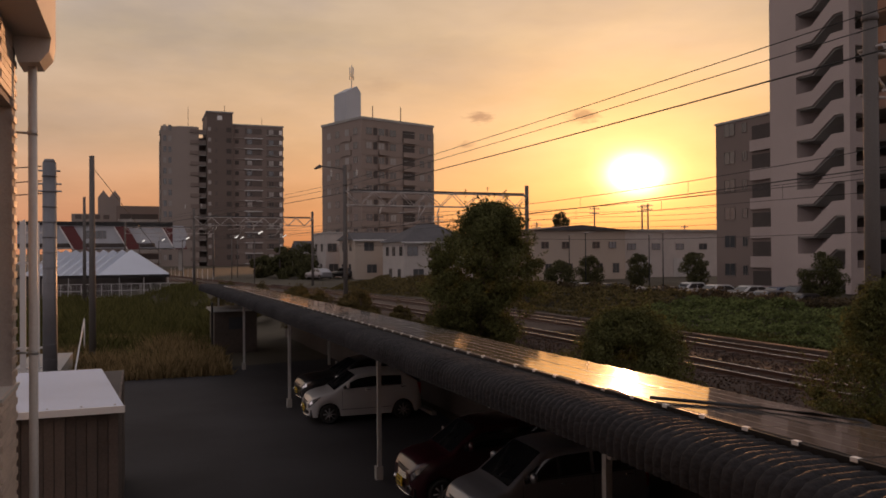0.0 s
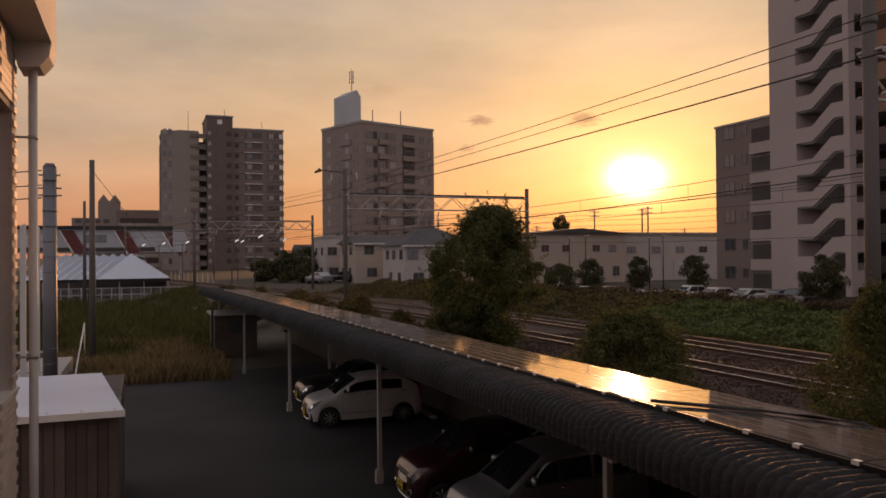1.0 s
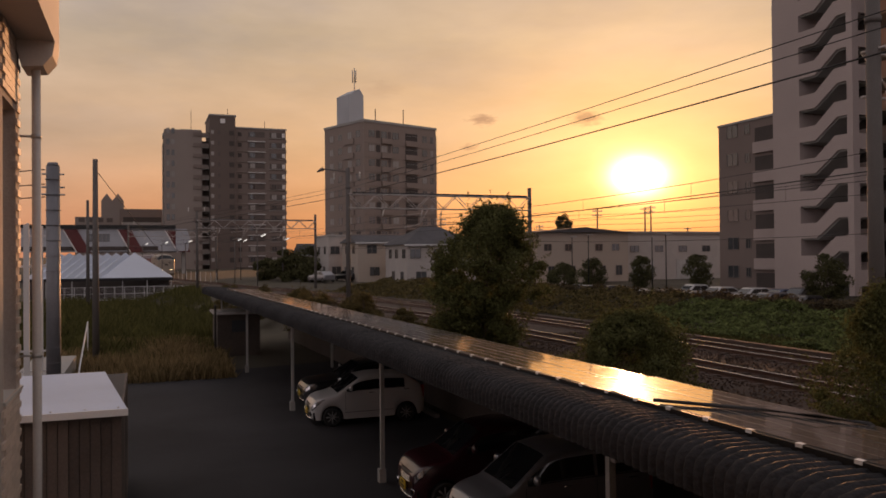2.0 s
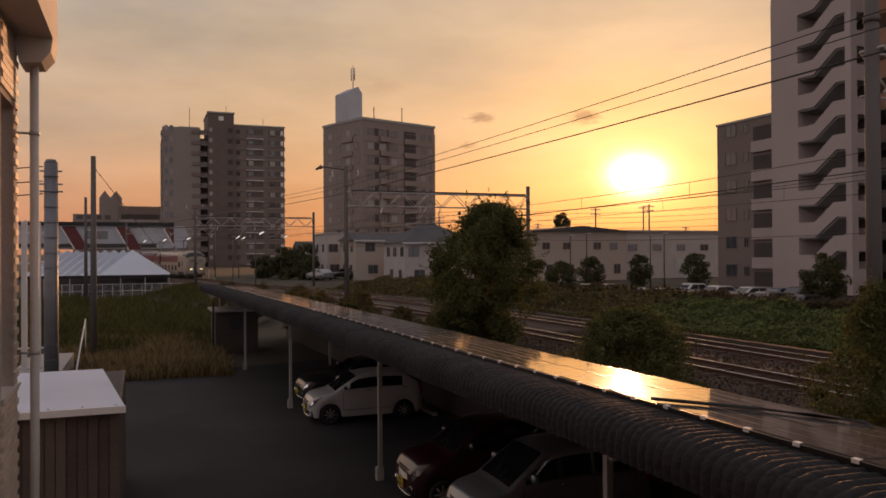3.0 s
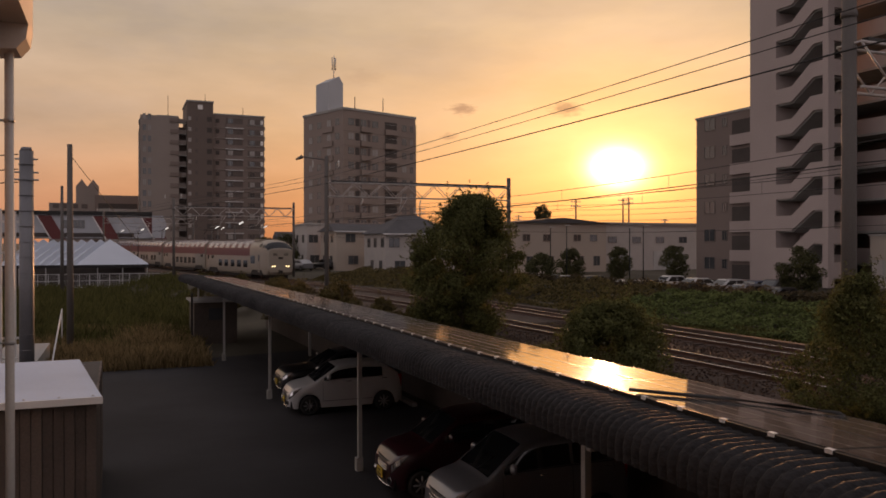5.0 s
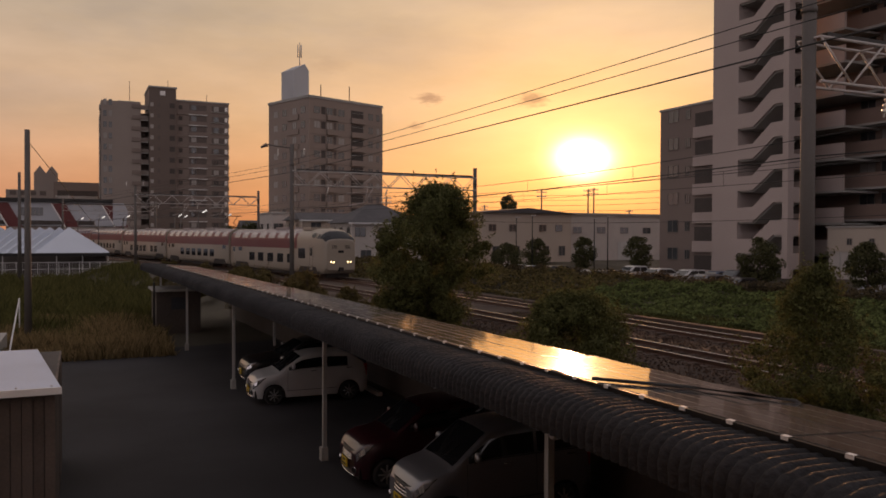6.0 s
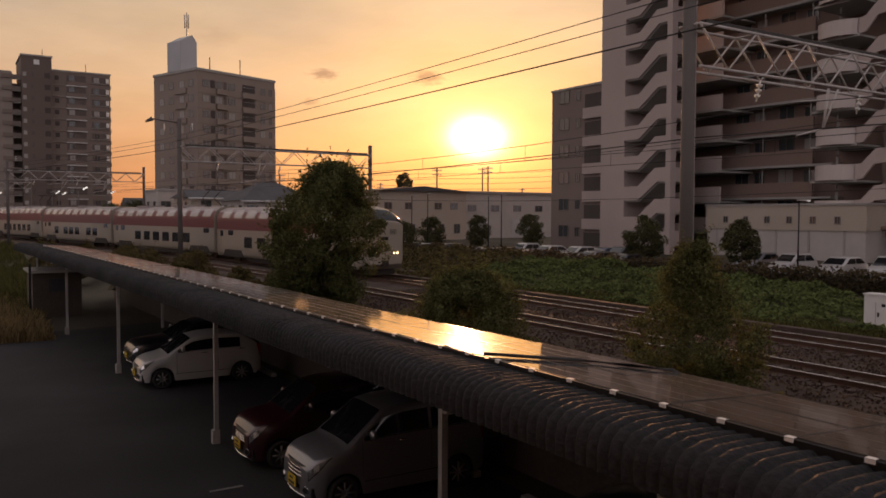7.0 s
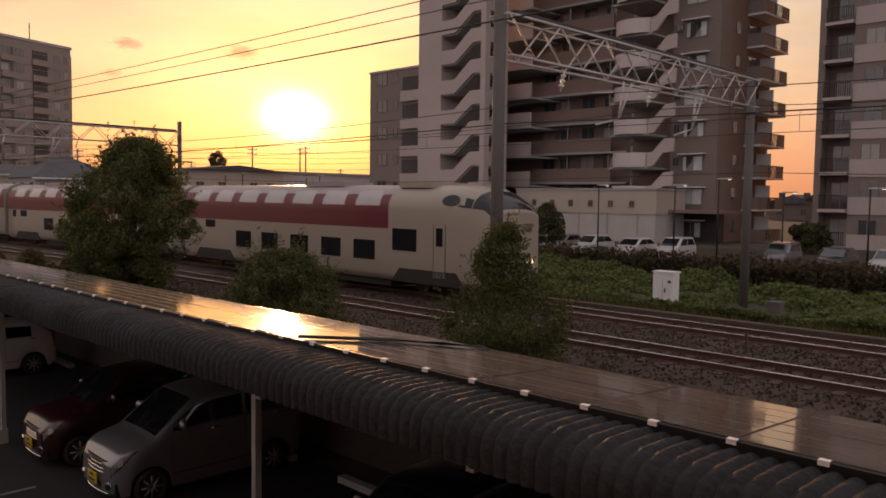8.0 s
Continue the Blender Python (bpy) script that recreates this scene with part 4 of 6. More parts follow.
def tower_west():
    """The wide grey-brown tower far down the line."""
    b = thing("apartment_tower", "wide grey-brown apartment tower with many balconies", "apartment building", pose(0, 228, 0))
    S, Z0 = 2.95, 1.3
    part("west_wing", boxes((5.6, 15.5, 0, 14, Z0, 40.5)), M_TILE_B1, b)
    part("west_shoulder", boxes((5.4, 6.4, 1, 14, Z0, 37.5)), M_TILE_B1, b)
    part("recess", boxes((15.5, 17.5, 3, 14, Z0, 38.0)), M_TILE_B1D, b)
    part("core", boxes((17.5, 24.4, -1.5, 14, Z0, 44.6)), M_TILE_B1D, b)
    part("core_cap", boxes((17.3, 24.6, -1.7, 14.2, 44.6, 45.0)), M_CONC, b)
    part("core_sign", boxes((20.3, 21.6, -1.58, -1.5, 42.6, 43.8)), M_WHITE, b, "small pale roof sign")
    part("east_wing", boxes((24.4, 38.6, 0, 14, Z0, 41.6)), M_TILE_B1W, b)
    part("parapet", boxes((24.4, 38.8, -0.2, 14.2, 41.6, 42.0)), M_CONC, b)
    part("roof_rail", boxes((10, 15.4, 4, 4.1, 40.5, 41.3)), M_CONC, b)
    for k in range(13):
        z = Z0 + 2.6 + k * S
        for xx in (6.6, 7.9):
            window(b, xx if xx > 7 else 6.6, -0.02, z, 0.75, 1.5, "-y", M_BLIND if (k + int(xx)) % 3 == 0 else M_GLASS)
        part("gallery", boxes((14.2, 17.5, 1.0, 1.3, z - 0.4, z + 0.75)), M_TILE_B1, b)
        part("gallery_slab", boxes((13.2, 17.5, 0.55, 1.0, z - 0.6, z - 0.4)), M_CONC, b)
        part("gallery_rail", boxes((13.2, 15.5, -0.3, 0.0, z - 0.4, z + 0.6)), M_TILE_B1W, b)
        part("side_balcony", boxes((5.25, 5.6, 1.0, 5.0, z - 0.9, z + 0.15)), M_CONC, b)
        part("core_window", boxes((19.6, 20.3, -1.56, -1.5, z + 0.1, z + 1.2)), M_RECESS, b)
        part("edge_balcony", boxes((38.6, 38.85, 0.4, 4.0, z - 1.2, z - 0.2)), M_TILE_B1, b)
        part("slab_edge", boxes((24.5, 27.6, -0.25, 0.0, z - 1.25, z - 1.1)), M_TILE_B1, b)
        part("stair_slot", boxes((22.7, 24.0, -1.56, -1.5, z, z + 1.3)), M_DARK, b)
        part("core_window", boxes((17.8, 18.6, -1.56, -1.5, z + 0.2, z + 1.2)), M_BLIND, b)
        # Thin dark plates carry the shade of the open balconies.
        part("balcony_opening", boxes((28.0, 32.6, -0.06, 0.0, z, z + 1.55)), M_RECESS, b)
        part("balcony_rail", boxes((27.9, 32.7, -0.35, -0.06, z - 1.15, z - 0.12)), M_TILE_B1W, b)
        part("slab_edge", boxes((27.8, 32.8, -0.42, -0.06, z - 1.3, z - 1.1)), M_WHITE2, b, "pale slab edge")
        part("slab_edge", boxes((33.8, 38.4, -0.3, -0.06, z - 0.2, z - 0.05)), M_CONC, b, "pale slab edge")
        part("balcony_opening", boxes((34.0, 38.2, -0.06, 0.0, z, z + 1.55)), M_RECESS, b)
        window(b, 37.9, -0.1, z + 0.2, 0.75, 1.2, "-y", M_SKYGLASS)
        window(b, 35.2, -0.1, z + 0.1, 1.3, 1.3, "-y", M_GLASS if k % 3 else M_BLIND)
        window(b, 29.2, -0.1, z + 0.1, 1.3, 1.3, "-y", M_BLIND if k % 4 == 1 else M_GLASS)
        part("side_slot", boxes((25.2, 26.2, -0.05, 0.0, z + 0.1, z + 1.2)), M_DARK, b)
    for x, h in ((13, 5), (23, 6), (33.5, 3)):
        bm = bmesh.new(); rod(bm, (x, 6, 40), (x, 6, 42 + h), 0.07, 5); part("antenna", bm, M_FRAME, b)


M_TILE_B1W = mat("brown_tile", (0.19, 0.15, 0.13), 0.75, var=0.12, scale=0.4, fine=6)
# Opaque pane; the bright sky seen through it is put into its colour.
M_SKYGLASS = mat("pane_painted_sky_bright", (0.85, 0.8, 0.75), 0.1, var=0.1, bump=0)


def tower_mid():
    """The rose-brown tower with a white penthouse and antennas."""
    b = thing("apartment_tower", "rose-brown apartment tower with white penthouse and antennas", "apartment building", pose(41.8, 154.4, 0, 0, 0, 20))
    S, Z0, TOP, W, D = 2.93, 1.5, 32.4, 19.0, 14.6
    part("wall", boxes((0, W, 0, D, Z0, TOP)), M_TILE_B2, b)
    part("chamfer_wall", boxes((W - 0.1, W + 1.2, 1.2, D, Z0, TOP - 1.0)), M_TILE_B2, b)
    part("parapet", boxes((-0.15, W + 0.15, -0.15, D + 0.15, TOP, TOP + 0.5)), M_CONC, b)
    ph = part("penthouse", boxes((-0.2, 3.5, 5.0, 9.5, TOP + 0.5, TOP + 5.2)), M_PENT, b, "white penthouse")
    bm = bmesh.new(); prism(bm, [(-0.2, TOP + 5.2), (3.5, TOP + 5.2), (3.5, TOP + 6.4), (2.5, TOP + 7.7), (-0.2, TOP + 6.2)], "y", 5.0, 9.5)
    part("sloped_top", bm, M_PENT, ph)
    bm = bmesh.new(); rod(bm, (2.6, 7, TOP + 6), (2.6, 7, TOP + 12.5), 0.14, 6, 0.07)
    for a in range(3):
        rod(bm, (2.6 + 0.4 * math.cos(a * 2.1), 7 + 0.4 * math.sin(a * 2.1), TOP + 9.4), (2.6 + 0.4 * math.cos(a * 2.1), 7 + 0.4 * math.sin(a * 2.1), TOP + 12), 0.12, 6)
    part("antenna_mast", bm, M_STEEL, b)
    for x, h in ((6.5, 4), (14.0, 4.6)):
        bm = bmesh.new(); rod(bm, (x, 5, TOP), (x, 5, TOP + h), 0.1, 5); part("antenna", bm, M_FRAME, b)
    part("roof_box", boxes((13, 15.5, 4, 6, TOP + 0.5, TOP + 1.4)), M_CONC, b)
    for k in range(10):
        z = Z0 + 1.0 + k * S + 0.6
        for x, w, kind in ((1.9, 1.4, 0), (5.0, 1.4, 1), (8.0, 1.5, 0), (15.8, 1.2, 1), (17.8, 0.8, 0)):
            window(b, x, -0.02, z, w, 1.3, "-y", M_BLIND if (k * 3 + int(x)) % 4 == 1 else M_GLASS)
        # Balcony and corner openings: plates coloured as their inner shade.
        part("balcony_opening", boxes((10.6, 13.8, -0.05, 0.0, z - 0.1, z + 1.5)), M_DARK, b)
        part("balcony_parapet", boxes((10.5, 13.9, -0.5, -0.05, z - 1.2, z - 0.1)), M_TILE_B2, b)
        part("corner_opening", boxes((3.0, 4.0, -0.05, 0.0, z - 0.1, z + 1.4)), M_DARK, b)
        for y, g in ((2.0, 0), (5.0, 1), (8.6, 0), (11.8, 1)):
            window(b, -0.02, y, z, 1.4, 1.3, "-x", M_BLIND if g else M_GLASS)
        part("side_balcony", boxes((W + 1.2, W + 2.0, 3.0, 8, z - 1.2, z - 0.1)), M_TILE_B2, b)
        part("floor_line", boxes((0.0, W, -0.06, 0.0, z - 1.32, z - 1.22)), M_TILE_B1W, b, "dark joint line")
        part("bay_parapet", boxes((4.2, 6.8, -0.55, -0.06, z - 1.2, z - 0.15)), M_TILE_B2, b)
        part("bay_opening", boxes((6.1, 6.75, -0.05, 0.0, z - 0.1, z + 1.4)), M_RECESS, b)
        part("west_balcony", boxes((-0.3, 0.0, 3.4, 7.2, z - 1.2, z - 0.15)), M_TILE_B2, b)
        part("laundry_rail", boxes((10.6, 13.8, -0.3, -0.26, z + 0.9, z + 0.94)), M_STEEL, b)


M_PENT = mat("grey_penthouse_paint", (0.42, 0.43, 0.45), 0.7, var=0.1, scale=0.5)
M_WHITE2 = mat("pale_grey_paint", (0.6, 0.6, 0.6), 0.7, var=0.08, scale=0.5)


def tower_back():
    b = thing("apartment_block", "low dark apartment block with two rooftop gables", "apartment building", pose(0, 262, 0))
    part("west_part", boxes((-19, -6.5, 0, 12, 1, 18.0)), M_TILE_B1, b)
    part("east_part", boxes((-6.5, 6.5, -1, 12, 1, 20.5)), M_TILE_B1W, b)
    for x in (-10.2, -7.0):
        bm = bmesh.new(); prism(bm, [(x - 1.6, 18), (x + 1.6, 18), (x + 1.6, 23.2), (x, 25.4), (x - 1.6, 23.2)], "y", 2, 8)
        part("roof_gable", bm, M_TILE_B1, b)
    for k in range(5):
        z = 4 + 3.1 * k
        part("balcony_band", boxes((-5.5, 5.5, -1.5, -1, z - 1.2, z)), M_CONC, b)
        part("opening", boxes((-5.5, 5.5, -1.05, -1.0, z, z + 1.6)), M_DARK, b)
        for x in (-18, -15.4, -12.8, -10.2):
            part("opening", boxes((x, x + 1.7, -0.05, 0, z, z + 1.3)), M_RECESS, b)


# ======== houses and sheds beyond the line ========
def house(label, x0, x1, y0, y1, z0, eave, ridge, wall, hip=0.0, along="x", wins=((0.25, 4.0), (0.7, 4.0), (0.3, 1.0), (0.75, 1.0)), flat=False):
    b = thing("house", label, "house", group="houses along the railway")
    w = part("wall", boxes((x0, x1, y0, y1, z0, eave)), wall, b)
    o = 0.45
    if flat:
        part("roof", boxes((x0 - 0.1, x1 + 0.1, y0 - 0.1, y1 + 0.1, eave, eave + 0.35)), M_CONC, b)
    else:
        bm = bmesh.new()
        A = [bm.verts.new(p) for p in ((x0 - o, y0 - o, eave), (x1 + o, y0 - o, eave), (x1 + o, y1 + o, eave), (x0 - o, y1 + o, eave))]
        if along == "x":
            ym = (y0 + y1) / 2
            R = [bm.verts.new((x0 - o + hip, ym, ridge)), bm.verts.new((x1 + o - hip, ym, ridge))]
            for f in ((A[0], A[1], R[1], R[0]), (A[2], A[3], R[0], R[1]), (A[3], A[0], R[0]), (A[1], A[2], R[1])):
                bm.faces.new(f)
        else:
            xm = (x0 + x1) / 2
            R = [bm.verts.new((xm, y0 - o + hip, ridge)), bm.verts.new((xm, y1 + o - hip, ridge))]
            for f in ((A[1], A[2], R[1], R[0]), (A[3], A[0], R[0], R[1]), (A[0], A[1], R[0]), (A[2], A[3], R[1])):
                bm.faces.new(f)
        bm.faces.new(A[::-1])
        part("roof", bm, M_ROOFTILE, b, "grey tiled roof")
        bm = bmesh.new(); rod(bm, (x0 - o + hip, (y0 + y1) / 2, ridge), (x1 + o - hip, (y0 + y1) / 2, ridge), 0.12, 6) if along == "x" else rod(bm, ((x0 + x1) / 2, y0 - o + hip, ridge), ((x0 + x1) / 2, y1 + o - hip, ridge), 0.12, 6)
        part("ridge_cap", bm, M_TILE_B1W, b)
        part("fascia", boxes((x0 - o, x1 + o, y0 - o - 0.04, y0 - o, eave - 0.18, eave)), M_WHITE2, b)
    for u, h in wins:
        window(b, x0 + (x1 - x0) * u, y0 - 0.02, z0 + h, 1.3, 1.1, "-y")
        window(b, x0 - 0.02, y0 + (y1 - y0) * u, z0 + h, 1.1, 1.1, "-x")
    part("downpipe", boxes((x1 - 0.3, x1 - 0.2, y0 - 0.1, y0 - 0.02, z0, eave)), M_WHITE2, b)
    return b


def neighbourhood():
    house("white flat-roofed two-storey house with small windows", 25.6, 29.6, 115, 124, 1.5, 8.0, 8, M_PLASTERW, flat=True)
    house("cream two-storey house with shallow gabled roof", 27.2, 35.0, 104, 113, 1.5, 7.0, 8.1, M_PLASTER, along="x", hip=0.6)
    house("white two-storey house with grey hipped roof", 30.2, 39.5, 92, 101, 1.4, 6.5, 8.9, M_PLASTERW, hip=4.0, wins=((0.12, 3.4), (0.45, 3.4), (0.75, 3.4), (0.2, 0.6), (0.6, 0.6)))
    house("distant house with grey gabled roof", 27.0, 33.0, 142, 150, 2, 5.5, 7.5, M_PLASTER, along="x")
    house("distant house with grey gabled roof", 34.5, 41.0, 138, 147, 2, 5.2, 7.6, M_PLASTERW, along="x")
    house("distant house beside the street", 150, 158, 52, 62, 1.5, 4.6, 6.2, M_TILE_B1D, along="x")
    house("distant house beside the street", 118, 125, 36, 43, 1.5, 5.4, 7.0, M_TILE_B1D, along="x")
    # long warehouse
    w = thing("warehouse", "long pale flat-roofed warehouse behind the parking lot", "warehouse", pose(0, 0, 0))
    part("west_hall", boxes((46.5, 60, 89, 104, 1.3, 7.9)), M_PLASTER, w)
    part("east_hall", boxes((60, 78.5, 92, 106, 1.3, 7.9)), M_PLASTERW, w)
    bm = bmesh.new(); prism(bm, [(45.8, 7.9), (60.6, 7.9), (53.2, 8.6)], "y", 88.5, 104)
    part("low_gable_roof", bm, M_ROOFTILE, w)
    part("roof_edge", boxes((60, 78.8, 91.7, 106, 7.9, 8.2)), M_CONC, w)
    for x in (48.0, 51.0, 55.5, 58.0):
        window(w, x, 88.98, 5.6, 1.0, 0.8, "-y")
        window(w, x + 0.5, 88.98, 2.4, 0.9, 1.2, "-y")
    for x in (63, 67, 71, 75):
        window(w, x, 91.98, 5.4, 1.3, 0.8, "-y")
    for x in (64.5, 71.5):
        part("shutter", boxes((x - 1.6, x + 1.6, 91.95, 92.0, 1.3, 4.2)), M_STEEL, w)
    h = thing("storage_shed", "long low shed roof behind the warehouse", "shed")
    part("wall", boxes((72, 96, 112, 126, 1.3, 7.4)), M_PLASTER, h)
    part("roof", boxes((71.6, 96.4, 111.6, 126.4, 7.4, 7.7)), M_ROOFTILE, h)
    for x, y, hh in ((66.5, 107, 13.4), (77.1, 109.5, 14.0), (78.6, 110, 14.3), (57.5, 128, 11), (44.5, 118, 12.4), (100, 128, 11.5), (79, 150, 12.8), (33.2, 150, 10), (37, 150, 10.6)):
        utility_pole(x, y, 1.3, hh - 1.3 - 1.2, arms=2)
    for x, y, hh in ((38.5, 66.5, 5.4), (40.0, 66, 5.6), (47.8, 64.5, 5.6), (46.4, 64.8, 5.4), (47.5, 31.4, 4.6), (47.8, 25.7, 4.6), (48.2, 22.9, 5.0), (52, 20.3, 4.2), (48, 14, 4.4)):
        street_lamp(x, y, 0.65, hh + 0.65, lit=y < 34)
    # low hedge wall and railing by the parking lot
    bm = bmesh.new()
    loft(bm, [[(33.2 + off(y), y, 1.0 + grade(y)), (33.2 + off(y), y, 2.15 + grade(y)), (33.45 + off(y), y, 2.15 + grade(y)), (33.45 + off(y), y, 1.0 + grade(y))] for y in range(-10, 80, 5)], smooth=False)
    tagged(part("kerb_wall", bm, M_POLE), "low dark wall between vines and parking lot", "wall", kind="structure")
    bm = bmesh.new()
    bm.faces.new([bm.verts.new(p) for p in ((34.6, -12, 0.66), (55, -12, 0.66), (55, 84, 0.85), (28.4, 84, 0.85), (33.6, 45, 0.7), (34.6, 26, 0.66))])
    tagged(part("parking_lot", bm, M_ASPHALT), "asphalt parking lot beyond the railway", "paving", kind="structure")


def station():
    s = thing("station_building", "white elevated station hall with slanted red panels", "station building")
    part("hall", boxes((-22, 8.5, 172, 186, 6.6, 11.2)), M_STN, s)
    part("roof_tube", boxes((-22, 6.4, 171.4, 186, 11.2, 11.9)), M_FRAME, s, "dark rounded roof edge")
    bm = bmesh.new(); prism(bm, [(6.4, 11.2), (8.5, 11.2), (9.2, 9.5), (8.8, 6.6), (6.4, 6.6)], "y", 171.6, 186); part("end_wall", bm, M_STN, s)
    for x in (-14.5, -4.6, 4.4):
        bm = bmesh.new(); prism(bm, [(x, 11.0), (x + 2.4, 11.0), (x + 4.9, 6.4), (x + 2.5, 6.4)], "y", 171.7, 172)
        p = part("red_panel", bm, M_STNRED, s, "slanted dark red panel")
        bm = bmesh.new(); prism(bm, [(x - 0.25, 11.0), (x, 11.0), (x + 2.5, 6.4), (x + 2.25, 6.4)], "y", 171.6, 172); part("white_trim", bm, M_WHITE, p)
    for x in (-9.6, -8.2, -6.8):
        window(s, x, 171.95, 8.6, 1.25, 1.5, "-y")
    part("window_band", boxes((-22, 3, 171.9, 172, 6.8, 7.6)), M_DARK, s)
    for x in (-20, -12, 8.0):
        part("column", boxes((x - 0.4, x + 0.4, 173, 174, 0.5, 6.6)), M_CONC, s)
    pl = thing("station_platform", "concrete platform with pale railings", "platform")
    part("deck", boxes((-10.5, -8.0, 128, 172, 0.5, 2.4)), M_CONC, pl)
    for i in range(10):
        part("railing_post", boxes((10.2 - i * 0.55, 10.26 - i * 0.55, 122 + 3 * i, 122.06 + 3 * i, 1.4, 2.9)), M_WHITE2, pl)
    for x, y in ((0.0, 150), (6.2, 128), (12.5, 118), (14, 124), (3, 138), (18.4, 112), (12.8, 96)):
        l = thing("platform_lamp", "small lit lamp on a slim pole", "lamp", pose(x, y, 1.4), "platform lamps")
        bm = bmesh.new(); rod(bm, (0, 0, 0), (0, 0, 6.0), 0.07, 6); part("pole", bm, M_POLE, l)
        bm = bmesh.new(); rod(bm, (0, 0, 6.0), (0.8, 0, 6.35), 0.04, 6); part("arm", bm, M_POLE, l)
        bm = bmesh.new(); rod(bm, (0.45, -0.06, 6.12), (0.95, -0.06, 6.42), 0.09, 6); part("lamp_head", bm, M_LIT, l, "pale lit lamp head")


M_STN = mat("station_white", (0.4, 0.42, 0.46), 0.6, var=0.1, scale=0.5)
M_STNRED = mat("station_red", (0.11, 0.022, 0.022), 0.6, var=0.15, scale=0.5)
M_LIT = mat("lit_lamp", (0.9, 0.9, 0.9), 0.3, var=0, bump=0, emit=((1.0, 0.95, 0.85), 0.6))
M_TENT = mat("white_tent_sheet", (0.52, 0.57, 0.65), 0.6, var=0.1, scale=0.6, bump=0.05)


def tents():
    t = thing("market_tent", "white pleated tent roof on slim posts", "tent")
    N = 9
    P = [Vector((-0.95 - 1.05 * i, 106.0, 5.8)) for i in range(N)]
    E = [Vector((p.x - 3.3, 102.0, 2.75)) for p in P]
    bm = bmesh.new()
    v = [bm.verts.new(p) for p in (P[0], E[0], Vector((3.4, 102.0, 2.75)), Vector((3.6, 112, 2.75)), Vector((-0.95, 112, 5.0)))]
    bm.faces.new((v[0], v[1], v[2])); bm.faces.new((v[0], v[2], v[3], v[4]))
    part("end_canopy", bm, M_TENT, t, "white tent end sheet")
    for i in range(N - 1):
        V = (P[i] + P[i + 1]) / 2 + Vector((0.05, 0.5, -0.45)); W = (E[i] + E[i + 1]) / 2 + Vector((0.05, 0.5, -0.05))
        bm = bmesh.new()
        q = [bm.verts.new(p) for p in (P[i], E[i], V, W, P[i + 1], E[i + 1])]
        bm.faces.new((q[0], q[1], q[3], q[2])); bm.faces.new((q[2], q[3], q[5], q[4]))
        part("pleat", bm, M_TENT, t)
    part("eave_beam", boxes((-13.5, 3.4, 101.95, 102.05, 2.4, 2.74)), M_FRAME, t, "dark eave beam")
    part("side_beam", boxes((3.35, 3.45, 102, 112, 2.4, 2.74)), M_FRAME, t)
    # Dark sheet added to paint the shade beneath the tent roof.
    part("shade_sheet", boxes((-13.4, 3.3, 111, 111.2, 0, 2.75)), M_DARK, t)
    for i in range(7):
        part("post", boxes((-13.3 + 2.75 * i, -13.2 + 2.75 * i, 102.1, 102.2, 0, 2.4)), M_STEEL, t)
    f = thing("mesh_fence", "pale steel fence before the tents", "fence")
    for i in range(15):
        x = -9.2 + i * 1.04
        part("fence_post", boxes((x - 0.03, x + 0.03, 97.0, 97.06, 0, 1.85)), M_WHITE2, f)
    for z in (0.3, 1.05, 1.8):
        part("fence_rail", boxes((-9.2, 5.4, 97.07, 97.1, z, z + 0.05)), M_WHITE2, f)
    for i in range(80):
        x = -9.1 + i * 0.182
        part("fence_bar", boxes((x - 0.008, x + 0.008, 97.02, 97.04, 0.3, 1.8)), M_WHITE2, f)


